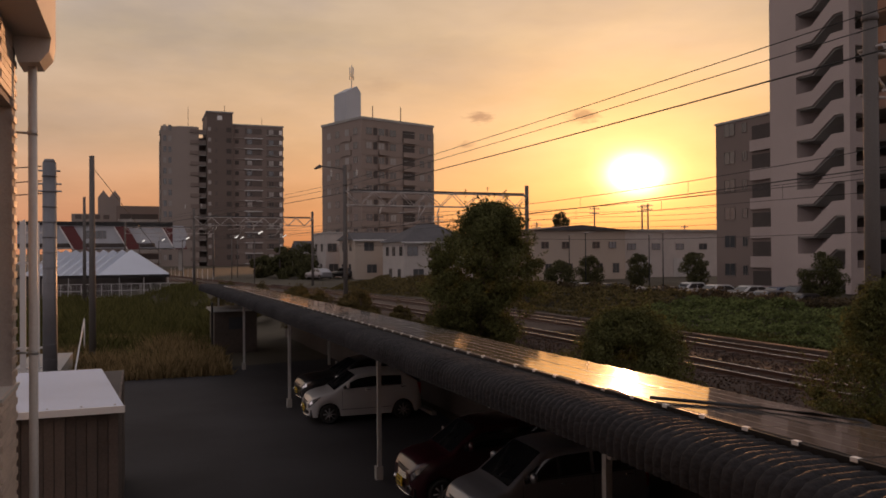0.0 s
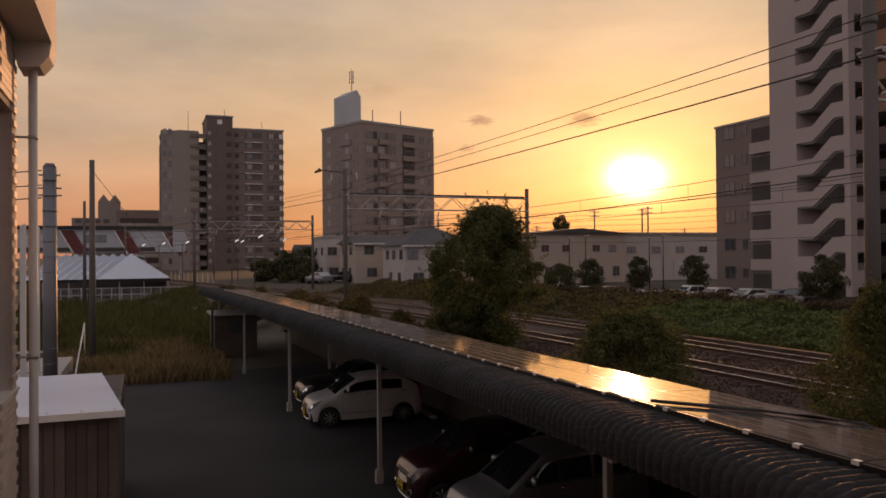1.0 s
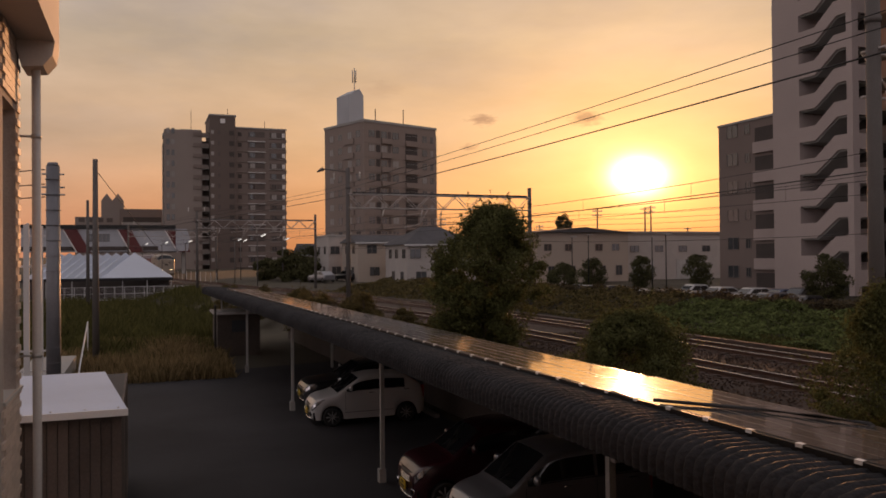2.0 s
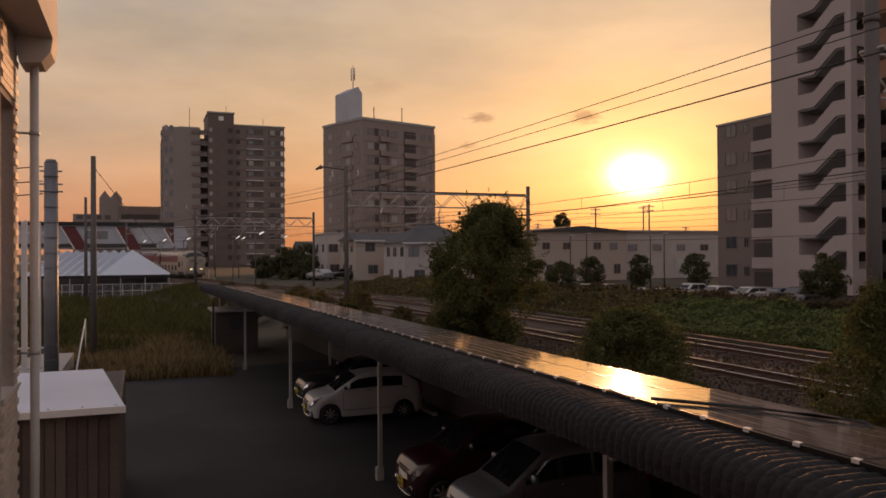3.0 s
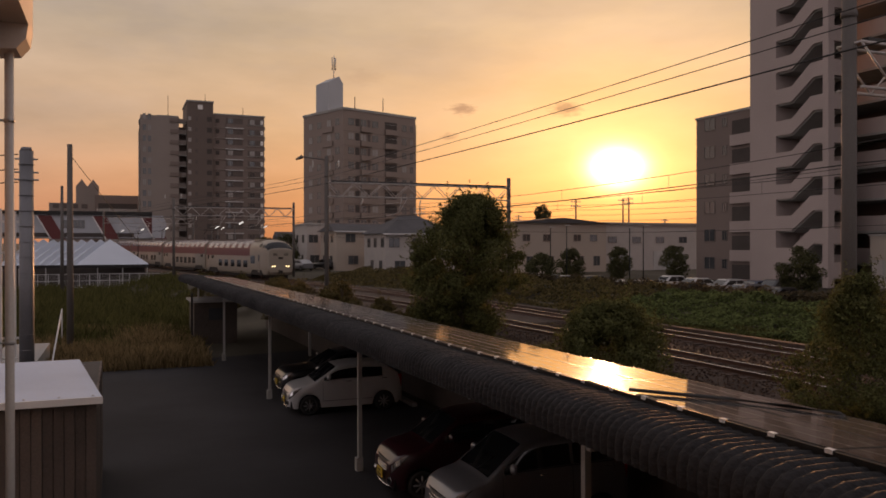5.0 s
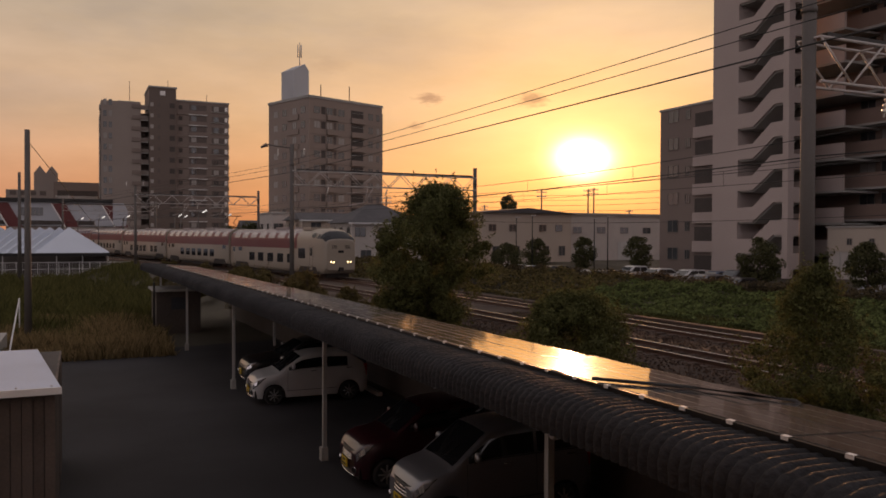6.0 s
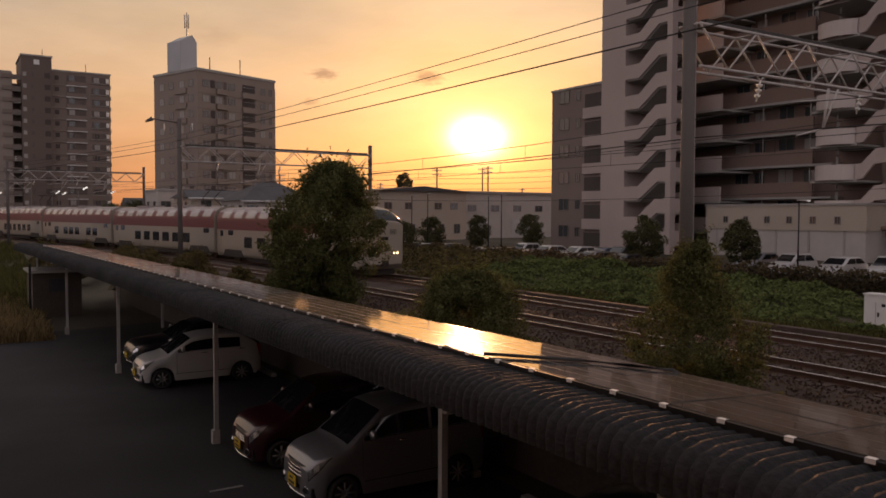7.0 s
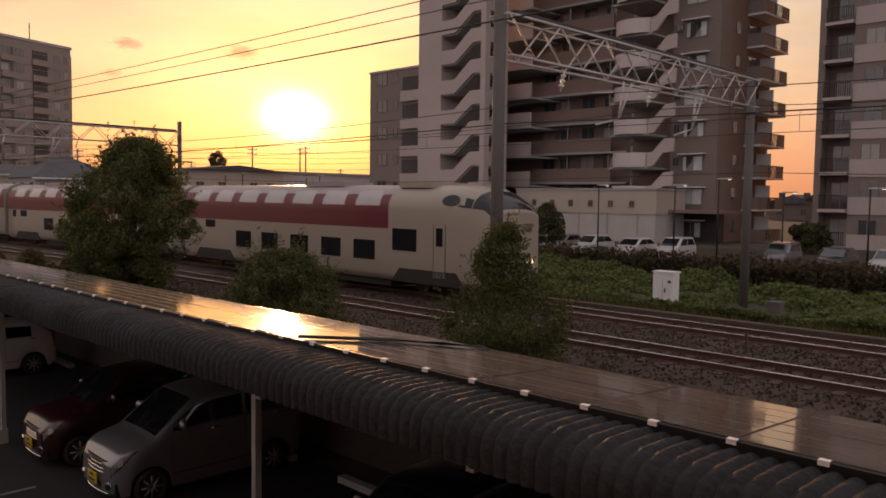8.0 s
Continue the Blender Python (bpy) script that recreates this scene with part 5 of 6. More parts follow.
# ======== the house at the edge and the yard's near things ========
def near_house():
    h = thing("tiled_house", "tile-clad house wall with white downpipe and eave box", "house")
    X = -1.08
    part("wall", boxes((X - 0.2, X - 0.02, -6, 8.5, 0, 3.7)), M_MORTAR, h, "grout behind the tiles")
    part("upper_wall", boxes((X - 0.2, X - 0.02, -6, 7.55, 3.7, 9)), M_MORTAR, h)
    part("corner_wall", boxes((X - 0.2, X - 0.02, 8.28, 8.5, 3.7, 9)), M_MORTAR, h)
    part("niche_wall", boxes((X - 0.5, X - 0.3, 7.5, 8.3, 3.7, 6.3)), M_MORTAR, h)
    part("lintel_wall", boxes((X - 0.2, X - 0.02, 7.55, 8.28, 6.3, 9)), M_MORTAR, h)
    tile = mesh_of("wall_tile", boxes((-0.02, 0, 0.004, 0.223, 0.003, 0.062)), M_TILE)
    n = 0
    for k in range(76):
        z = 2.0 + k * 0.066
        for j in range(4 if n < 300 else 0):
            y = 7.55 + (j * 0.227 if k % 2 else j * 0.227 - 0.113)
            if 7.5 < y + 0.1 < 8.3 and 3.66 < z < 6.3 and y < 8.17:
                continue
            if y + 0.223 > 8.52:
                continue
            t = new("wall_tile", tile); t.parent = h; t.matrix_basis = pose(X + random.uniform(-0.001, 0.001), y, z)
            n += 1
    # House body and roof out of view, lengthened to block skylight behind the camera.
    part("unseen_house_body", boxes((-14, X - 0.52, -40, 8.48, 0, 9.2), (X - 0.52, X - 0.2, -40, 7.4, 0, 9.2)), M_MORTAR, h)
    part("main_roof", boxes((-14.3, X + 0.3, -40, 8.6, 9.2, 9.4)), M_ROOFTILE, h)
    part("ledge", boxes((X - 0.2, X + 0.006, 7.5, 8.53, 3.685, 3.712)), M_PIPEW, h, "weathered ledge")
    part("eave_box", boxes((X - 0.3, X + 0.32, 2, 8.62, 6.95, 9.2)), M_EAVE, h, "painted eave box")
    bm = bmesh.new(); prism(bm, [(X - 0.02, 6.95), (X + 0.32, 6.95), (X + 0.30, 6.82), (X + 0.22, 6.72), (X + 0.04, 6.7)], "y", 8.2, 8.62)
    part("rain_head", bm, M_EAVE, h, "rounded rainwater head")
    bm = bmesh.new(); rod(bm, (X + 0.14, 8.4, 0.2), (X + 0.14, 8.4, 6.75), 0.041, 14)
    p = part("downpipe", bm, M_PIPEW, h, "pale plastic downpipe")
    for z in (6.08, 4.0, 2.4):
        bm = bmesh.new(); rod(bm, (X, 8.4, z), (X + 0.14, 8.4, z), 0.012, 6); rod(bm, (X + 0.14, 8.4, z - 0.02), (X + 0.14, 8.4, z + 0.02), 0.046, 14)
        part("pipe_bracket", bm, M_STEEL, p)


M_MORTAR = mat("grout", (0.42, 0.37, 0.33), 0.9, var=0.15)
M_TILE = mat("beige_wall_tile", (0.55, 0.45, 0.37), 0.45, var=0.12, scale=3, random_obj=0.12)
M_PIPEW = mat("aged_pale_plastic", (0.52, 0.5, 0.47), 0.5, var=0.12)
M_EAVE = mat("pale_eave_paint", (0.5, 0.46, 0.42), 0.6, var=0.1)
M_SHEDROOF = mat("pale_blue_sheet_roof", (0.44, 0.51, 0.64), 0.5, var=0.15, scale=1.5)
M_PLANK = mat("weathered_plank", (0.12, 0.095, 0.08), 0.85, var=0.35, scale=3, fine=30, random_obj=0.3)
M_ZINC = mat("banded_galvanised_pole", (0.17, 0.175, 0.19), 0.5, 0.4, var=0.25, scale=3)


def yard_things():
    # Added wall behind the camera, out of view; it blocks skylight.
    tagged(part("unseen_south_wall", boxes((-1, 14, -32, -31.6, 0, 7.5)), M_PLASTER), "plain unseen wall added to keep skylight out of the yard", "wall", kind="structure")
    s = thing("garden_shed", "plank shed with pale sheet-metal roof", "shed")
    x0, x1, y0, y1 = -2.6, -0.28, 14.0, 18.9
    part("wall", boxes((x0 + 0.08, x1 - 0.08, y0 + 0.08, y1, 0, 2.39)), M_DARK, s)
    bm = bmesh.new()
    n = 14
    for i in range(n):
        a = x0 + 0.05 + i * (x1 - x0 - 0.1) / n
        p = part("plank", boxes((a + 0.006, a + (x1 - x0 - 0.1) / n - 0.006, y0 + 0.05 - 0.01 * (i % 3), y0 + 0.08, 0, 2.42)), M_PLANK, s)
    for i in range(26):
        a = y0 + 0.1 + i * 0.185
        part("plank", boxes((x1 - 0.08, x1 - 0.05 + 0.008 * (i % 3), a, a + 0.175, 0, 2.4)), M_PLANK, s)
    bm.free()
    bm = bmesh.new()
    A = [(x0 - 0.1, y0 - 0.1), (x1 + 0.04, y0 - 0.1), (x1 - 0.5, y1), (x0 - 0.1, y1)]
    lo = [bm.verts.new((x, y, 2.42 if y < 16 else 2.40)) for x, y in A]; hi = [bm.verts.new((x, y, 2.47 if y < 16 else 2.45)) for x, y in A]
    bm.faces.new(lo[::-1]); bm.faces.new(hi)
    for i in range(4):
        bm.faces.new((lo[i], lo[(i + 1) % 4], hi[(i + 1) % 4], hi[i]))
    r = part("roof", bm, M_SHEDROOF, s, "pale sheet-metal roof")
    for i in range(5):
        a = x0 + 0.2 + i * 0.5
        part("roof_screw", boxes((a, a + 0.03, y0 + 0.05, y0 + 0.08, 2.473, 2.485)), M_STEEL, r)
    part("drip_edge", boxes((x0 - 0.1, x1 + 0.05, y0 - 0.125, y0 - 0.102, 2.37, 2.48)), M_WHITE, s, "pale drip edge")
    # thick galvanised pole with bands
    p = thing("steel_pole", "thick banded galvanised steel pole", "pole", pose(-2.3, 24.2, 0))
    bm = bmesh.new(); rod(bm, (0, 0, 0), (0, 0, 7.5), 0.19, 20, 0.175); rod(bm, (0, 0, 7.5), (0, 0, 7.6), 0.175, 20, 0.12)
    part("shaft", bm, M_ZINC, p)
    for i in range(17):
        bm = bmesh.new(); rod(bm, (0, 0, 0.4 + 0.42 * i), (0, 0, 0.42 + 0.42 * i), 0.194, 20)
        part("band", bm, M_ZINC, p)
    for z, l in ((7.28, 0.28), (6.92, 0.3), (6.72, 0.3)):
        bm = bmesh.new(); rod(bm, (-l, 0, z), (l, 0, z), 0.025, 6); part("step_bolt", bm, M_STEEL, p)
    for dz in (7.35, 6.95, 6.6):
        wire([(-9, 27, dz), (-2.5, 24.2, dz + 0.05)], 0.016, "short cable running to the pole", 0.1)
    a = utility_pole(-2.0, 39.3, 0, 9.5, 0.16, 0, "tall concrete utility pole with guy wires")
    utility_pole(-5.2, 88, 0, 11.0, 0.19, 0, "tall concrete utility pole beside the tents")
    wire([(-1.9, 39.3, 8.9), (1.0, 47, 5.2)], 0.015, "slack black wire at the pole")
    # steel frame, low walls and handrail behind the shed
    # Only uprights and crosspieces: an open steel frame without steps.
    f = thing("open_steel_frame", "pale open steel frame at the house corner", "staircase")
    for x, y in ((-3.15, 26), (-3.35, 27), (-3.0, 28)):
        part("upright", boxes((x - 0.04, x + 0.04, y, y + 0.08, 0, 6.0)), M_WHITE2, f)
    for z in (5.6, 4.7, 2.2, 1.6):
        part("crosspiece", boxes((-3.4, -2.6, 26.1, 26.16, z, z + 0.06)), M_WHITE2, f)
    w = thing("block_wall", "low grey concrete block wall with a handrail", "wall")
    for i in range(7):
        part("block", boxes((-4.2 + i * 0.0, -2.62, 31 + i * 0.8, 31.79 + i * 0.8, 0, 0.9)), M_CONC, w)
    bm = bmesh.new(); rod(bm, (-2.1, 30.5, 1.0), (-2.5, 42, 1.9), 0.03, 6); rod(bm, (-2.1, 30.5, 0), (-2.1, 30.5, 1.0), 0.03, 6); rod(bm, (-2.5, 42, 0), (-2.5, 42, 1.9), 0.03, 6)
    part("handrail", bm, M_WHITE2, w, "pale steel handrail")
    # dark hut under the far end of the carport
    h = thing("storage_hut", "small dark storage hut at the end of the yard", "hut")
    part("body", boxes((3.5, 5.6, 41.2, 44, 0, 2.1)), M_REAR, h, "brown board walls")
    part("roof", boxes((3.35, 5.75, 41.0, 44.2, 2.1, 2.2)), M_STEEL, h)
    part("window", boxes((4.2, 5.0, 41.16, 41.2, 1.2, 1.8)), M_GLASS, h)
    part("stand", boxes((3.3, 3.4, 40.6, 40.7, 0, 2.6)), M_FRAME, h)
    # cabinet and stump beyond the tracks
    c = thing("signal_cabinet", "white steel railway cabinet on the bank", "cabinet", pose(26.6, 14.65, 0.9))
    part("body", boxes((0, 0.5, -0.4, 0.4, 0, 1.32)), M_WHITE, c)
    part("lid", boxes((-0.03, 0.54, -0.44, 0.44, 1.32, 1.37)), M_WHITE, c)
    part("door_seam", boxes((-0.006, 0, -0.01, 0.01, 0.08, 1.08)), M_STEEL, c)
    part("handle", boxes((-0.03, 0, -0.12, -0.08, 0.6, 0.75)), M_FRAME, c)
    part("plate", boxes((-0.008, 0, -0.32, -0.2, 0.95, 1.05)), M_FRAME, c)
    t = thing("concrete_stump", "short square concrete post beyond the tracks", "post", pose(26.2, 10.3, 0.95))
    part("block", boxes((-0.2, 0.2, -0.2, 0.2, 0, 0.62)), M_POLE, t)
    part("cap", boxes((-0.22, 0.22, -0.22, 0.22, 0.62, 0.68)), M_POLE, t)
    # thin marker posts between the tracks
    for i, (x, y) in enumerate(((19.4, 8.3), (19.4, 13.6), (19.4, 3.0))):
        m = thing("marker_post", "short rusty marker post between the tracks", "post", pose(x, y, 1.1), "marker posts")
        part("stake", boxes((-0.03, 0.03, -0.03, 0.03, 0, 0.55)), M_RAIL, m)
    bm = bmesh.new()
    loft(bm, [[(23.7 + off(y), y, 1.02 + grade(y)), (23.7 + off(y), y, 1.2 + grade(y)), (24.05 + off(y), y, 1.2 + grade(y)), (24.05 + off(y), y, 1.02 + grade(y))] for y in range(-20, 100, 4)], smooth=False)
    tagged(part("cable_trough", bm, M_SLEEPER), "dark concrete cable trough along the track", "cable trough", kind="structure")
    bays = thing("parking_marks", "worn white bay lines on the asphalt", "road marking", kind="structure")
    for y in (11.3, 13.75):
        part("bay_line", boxes((3.9, 4.5, y - 0.04, y + 0.04, 0.013, 0.018)), M_LINE, bays)
    for y in (12.6, 15.0, 23.3, 26.0, 9.8):
        st = thing("wheel_stop", "low concrete wheel stop in a parking bay", "wheel stop", pose(8.35, y, 0.012), "wheel stops")
        part("block", boxes((-0.08, 0.08, -0.7, 0.7, 0, 0.11)), M_CONC, st)


M_LINE = mat("worn_road_paint", (0.16, 0.155, 0.15), 0.8, var=0.5, scale=8)


# ======== road vehicles ========
M_TYRE = mat("tyre_rubber", (0.02, 0.02, 0.02), 0.85, var=0.2)
M_RIM = mat("alloy", (0.24, 0.24, 0.24), 0.35, 0.8, var=0.1)
M_CHROME = mat("chrome", (0.75, 0.75, 0.75), 0.12, 1.0, var=0.03, bump=0)
M_LENS = mat("headlamp_lens", (0.2, 0.2, 0.21), 0.14, 0.15, var=0.1, bump=0, spec=1.0)
M_PLATE = mat("yellow_plate", (0.6, 0.42, 0.03), 0.5, var=0.05, bump=0)
M_PLATEBAR = mat("plate_mark", (0.03, 0.03, 0.03), 0.6, var=0, bump=0)
M_CARGLASS = glass_mat("car_glass", (0.012, 0.013, 0.015), 0.04)
M_TAIL = mat("tail_lamp", (0.35, 0.02, 0.02), 0.2, var=0.05, bump=0)
PAINT = {}


def paint(name, col, rough=0.28, metal=0.0):
    if name not in PAINT:
        m = mat(name, col, rough, metal, var=0.04, scale=1, bump=0, spec=0.6)
        m.node_tree.nodes["Principled BSDF"].inputs["Coat Weight"].default_value = 0.6
        m.node_tree.nodes["Principled BSDF"].inputs["Coat Roughness"].default_value = 0.06
        PAINT[name] = m
    return PAINT[name]


def near_car(label, m, col, shape, L=3.4, W=1.475, grille=4):
    """A small car shown close by, nose at x = 0: one curved skin with real wheel openings, glass and lamps laid on it."""
    H, hb, belt, xb, xr, xe = shape
    c = thing("car", label, "car", m)
    hw = W / 2
    body = paint(*col)
    wheels = (0.6, L - 0.58)

    def smooth(x, xs, vs):
        return sum(float(np.interp(x + d, xs, vs)) * k for d, k in ((-0.05, 0.25), (0, 0.5), (0.05, 0.25)))

    def section(x):
        t = smooth(x, (-0.1, 0, 0.04, 0.12, 0.3, xb, xr, xr + 0.35, (xr + xe) / 2, xe, L - 0.07, L, L + 0.1),
                   (hb - 0.34, hb - 0.33, hb - 0.25, hb - 0.15, hb - 0.07, hb + 0.01, H - 0.08, H - 0.02, H, H - 0.03, belt + 0.12, belt - 0.1, belt - 0.1))
        w = hw * smooth(x, (-0.1, 0, 0.03, 0.1, 0.25, 0.5, L - 0.3, L - 0.08, L, L + 0.1), (0.66, 0.68, 0.78, 0.89, 0.965, 1, 1, 0.97, 0.88, 0.88))
        z0 = 0.2 if 0.1 < x < L - 0.1 else 0.26
        for xc in wheels:
            d = 0.325 ** 2 - (x - xc) ** 2
            if d > 0:
                z0 = max(z0, 0.275 + d ** 0.5)
        bz = min(belt + 0.04 * x / L, t - 0.05)
        k = max(0.0, min(1.0, (t - bz) / (H - belt)))
        wr = w * (0.95 - 0.13 * k)
        e = 0.02 + 0.06 * k
        zb = bz - z0
        p = [(w * 0.955, z0), (w * 0.995, z0 + zb * 0.3), (w, z0 + zb * 0.55), (w * 0.985, z0 + zb * 0.82), (w * 0.96, bz)]
        p += [(w * 0.96 + (wr - w * 0.96) * f, bz + (t - e - bz) * f) for f in (0.12, 0.5, 0.88, 1.0)]
        p += [(wr * 0.955, t - e * 0.35), (wr * 0.82, t - 0.004), (wr * 0.45, t + 0.008), (0, t + 0.012)]
        return p

    def at(x, v, s, lift=0.0):
        """A place on the skin: v counts the section's points from the sill (0) over the belt (4) to the roof's middle (12)."""
        def raw(x, v):
            p = section(x)
            i = min(11, int(v)); f = v - i
            return Vector((x, s * (p[i][0] + (p[i + 1][0] - p[i][0]) * f), p[i][1] + (p[i + 1][1] - p[i][1]) * f))
        q = raw(x, v)
        if lift:
            n = (raw(x + 0.02, v) - raw(x - 0.02, v)).cross(raw(x, min(12, v + 0.1)) - raw(x, max(0, v - 0.1)))
            n.normalize()
            if n.dot(q - Vector((L * 0.5, 0, 0.5))) < 0:
                n = -n
            q = q + n * lift
        return q

    def patch(name, xs, v0, v1, s, material, parent, lift=0.008, text=""):
        bm = bmesh.new()
        grid = []
        for i, x in enumerate(xs):
            a, b = (v0, v1) if not callable(v0) else (v0(i / (len(xs) - 1)), v1(i / (len(xs) - 1)))
            grid.append([bm.verts.new(at(x, a + (b - a) * j / 6, s, lift)) for j in range(7)])
        for a, b in zip(grid, grid[1:]):
            for j in range(6):
                bm.faces.new((a[j], a[j + 1], b[j + 1], b[j])).smooth = True
        return part(name, bm, material, parent, text)

    def span(a, b, n):
        return [a + (b - a) * i / n for i in range(n + 1)]

    xs = sorted(set([0.0, 0.012, 0.03, 0.06, 0.1] + [round(v, 4) for v in span(0.14, L - 0.1, int(L / 0.045))] + [L - 0.06, L - 0.03, L]))
    bm = bmesh.new()
    rings = []
    for x in xs:
        p = section(x)
        rings.append([(x, -a, b) for a, b in p] + [(x, a, b) for a, b in p[-2::-1]])
    vs = [[bm.verts.new(q) for q in ring] for ring in rings]
    for a, b in zip(vs, vs[1:]):
        for j in range(len(a) - 1):
            bm.faces.new((a[j], b[j], b[j + 1], a[j + 1])).smooth = True
    bm.faces.new(vs[0]); bm.faces.new(vs[-1][::-1])
    b = part("body", bm, body, c)
    part("underbody", boxes((0.06, L - 0.06, -hw * 0.86, hw * 0.86, 0.2, 0.42), (0.3, L - 0.2, -hw * 0.7, hw * 0.7, 0.42, 0.6)), M_FRAME, c, "dark underbody")
    # glass
    bm = bmesh.new()
    grid = [[bm.verts.new(at(x, 12 - abs(j) / 7 * 2.25, 1 if j >= 0 else -1, 0.008)) for j in range(-7, 8)] for x in span(xb + 0.05, xr - 0.02, 8)]
    for a, d in zip(grid, grid[1:]):
        for j in range(14):
            bm.faces.new((a[j], a[j + 1], d[j + 1], d[j])).smooth = True
    g = part("windscreen", bm, M_CARGLASS, c)
    for s in (-1, 1):
        q = at(xb + 0.08, 11.6, s, 0.014); q2 = at(xb + 0.34, 11.2 if s < 0 else 11.9, s, 0.016)
        bm = bmesh.new(); rod(bm, q, q2, 0.008, 5); part("wiper", bm, M_FRAME, c)
        mid = (xr + xe) / 2 + 0.02
        patch("side_window", span(xb + 0.3, mid - 0.03, 14), 5.05, 6.95, s, M_CARGLASS, c, 0.006)
        patch("side_window", span(mid + 0.03, xe - 0.02, 10), 5.05, 6.95, s, M_CARGLASS, c, 0.006)
        patch("window_trim", span(xb + 0.3, xe, 16), 4.7, 5.0, s, M_FRAME, c, 0.005)
        for x in (xb + 0.26, mid, xe - 0.02):
            patch("door_gap", span(x, x + 0.008, 1), 1.0 if x != xe - 0.02 else 3.2, 4.6, s, M_FRAME, c, 0.003)
        patch("sill_gap", span(0.95, L - 0.95, 10), 0.82, 0.88, s, M_FRAME, c, 0.003)
        for x in (xb + 0.95, mid + 0.62):
            q = at(x, 3.7, s, 0.02); q2 = at(x + 0.16, 3.7, s, 0.02)
            bm = bmesh.new(); rod(bm, q, q2, 0.014, 6); part("door_handle", bm, M_CHROME, c)
        # lamps swept round the corner of the nose
        h = patch("headlamp", span(0.03, 0.36, 10), lambda f: 2.5 + 1.6 * f, lambda f: 4.9 - 0.5 * f, s, M_LENS, c, 0.012, "clear swept headlamp with chrome edge")
        patch("lamp_edge", span(0.02, 0.39, 10), lambda f: 2.3 + 1.6 * f, lambda f: 5.1 - 0.5 * f, s, M_FRAME, h, 0.005, "dark lamp surround")
        patch("reflector", span(0.06, 0.17, 4), 3.0, 4.0, s, M_CHROME, h, 0.016)
        q = Vector((0.03, s * hw * 0.66, 0.37))
        bm = bmesh.new(); rod(bm, q, q + Vector((-0.04, s * 0.02, 0)), 0.065, 14); fl = part("fog_lamp", bm, M_CHROME, c, "round chrome-ringed fog lamp")
        bm = bmesh.new(); rod(bm, q + Vector((-0.03, s * 0.015, 0)), q + Vector((-0.046, s * 0.022, 0)), 0.045, 14); part("lens", bm, M_FRAME, fl)
        q = at(xb + 0.42, 4.6, s, 0.1)
        bm = bmesh.new(); bmesh.ops.create_uvsphere(bm, u_segments=14, v_segments=10, radius=1.0, matrix=Matrix.LocRotScale(q + Vector((0, 0, 0.09)), Euler((0, 0, s * radians(12))), (0.06, 0.11, 0.085)))
        for f in bm.faces:
            f.smooth = True
        wm = part("wing_mirror", bm, body, c)
        bm = bmesh.new(); rod(bm, at(xb + 0.42, 4.6, s, -0.02), q + Vector((0, 0, 0.06)), 0.025, 6); part("mirror_stalk", bm, M_FRAME, wm)
        part("tail_lamp", boxes((L - 0.12, L - 0.02, s * hw * 0.86 - 0.05, s * hw * 0.86 + 0.05, belt - 0.25, belt + 0.1)), M_TAIL, c)
    # nose: grille between the lamps, bars, frame, intake, plate
    def nose_bar(name, z, depth, half, thick, material, parent, text=""):
        bm = bmesh.new()
        ring = []
        for j in range(-6, 7):
            y = half * j / 6
            x = 0.085 * (abs(y) / hw) ** 2.4 * 2.2 + max(0.0, z - (hb - 0.36)) * 0.42 - depth
            ring.append([(x, y, z - thick), (x, y, z + thick), (x + 0.05, y, z + thick), (x + 0.05, y, z - thick)])
        loft(bm, ring)
        return part(name, bm, material, parent, text)
    zl, zh = hb - 0.47, hb - 0.26
    gr = nose_bar("grille", (zl + zh) / 2, 0.012, hw * 0.6, (zh - zl) / 2, M_FRAME, c, "dark grille")
    for i in range(grille):
        z = zl + 0.012 + (zh - zl - 0.024) * i / max(1, grille - 1)
        nose_bar("grille_bar", z, 0.024, hw * 0.58, 0.009, M_CHROME, gr)
    nose_bar("bumper_intake", 0.32, 0.012, hw * 0.5, 0.06, M_FRAME, c, "dark bumper intake")
    nose_bar("bumper_lip", 0.232, 0.03, hw * 0.6, 0.012, M_CHROME, c)
    p = part("number_plate", boxes((-0.06, -0.04, -0.17, 0.17, 0.34, 0.51)), M_PLATE, c, "yellow number plate")
    for z, k in ((0.465, 0.08), (0.385, 0.13)):
        part("plate_bar", boxes((-0.064, -0.061, -k, k, z - 0.02, z + 0.02)), M_PLATEBAR, p)
    for x in wheels:
        for s in (-1, 1):
            bm = bmesh.new()
            prof = ((-0.17, 0.2), (-0.165, 0.262), (-0.14, 0.275), (-0.04, 0.275), (-0.015, 0.262), (-0.01, 0.2), (-0.03, 0.19))
            loft(bm, [[(x + rr * math.cos(a), s * (hw + dy), 0.275 + rr * math.sin(a)) for a in [k * math.tau / 24 for k in range(24)]] for dy, rr in prof])
            w = part("wheel", bm, M_TYRE, c)
            bm = bmesh.new(); rod(bm, (x, s * (hw - 0.06), 0.275), (x, s * (hw - 0.035), 0.275), 0.195, 24)
            rim = part("rim", bm, M_RIM, w)
            for a in range(8):
                a = a * math.tau / 8
                bm = bmesh.new(); rod(bm, (x, s * (hw - 0.02), 0.275), (x + 0.18 * math.cos(a), s * (hw - 0.028), 0.275 + 0.18 * math.sin(a)), 0.02, 5)
                part("spoke", bm, M_RIM, rim)
            bm = bmesh.new(); rod(bm, (x, s * (hw - 0.03), 0.275), (x, s * (hw - 0.008), 0.275), 0.04, 12); part("hub_cap", bm, M_CHROME, rim)
    return c


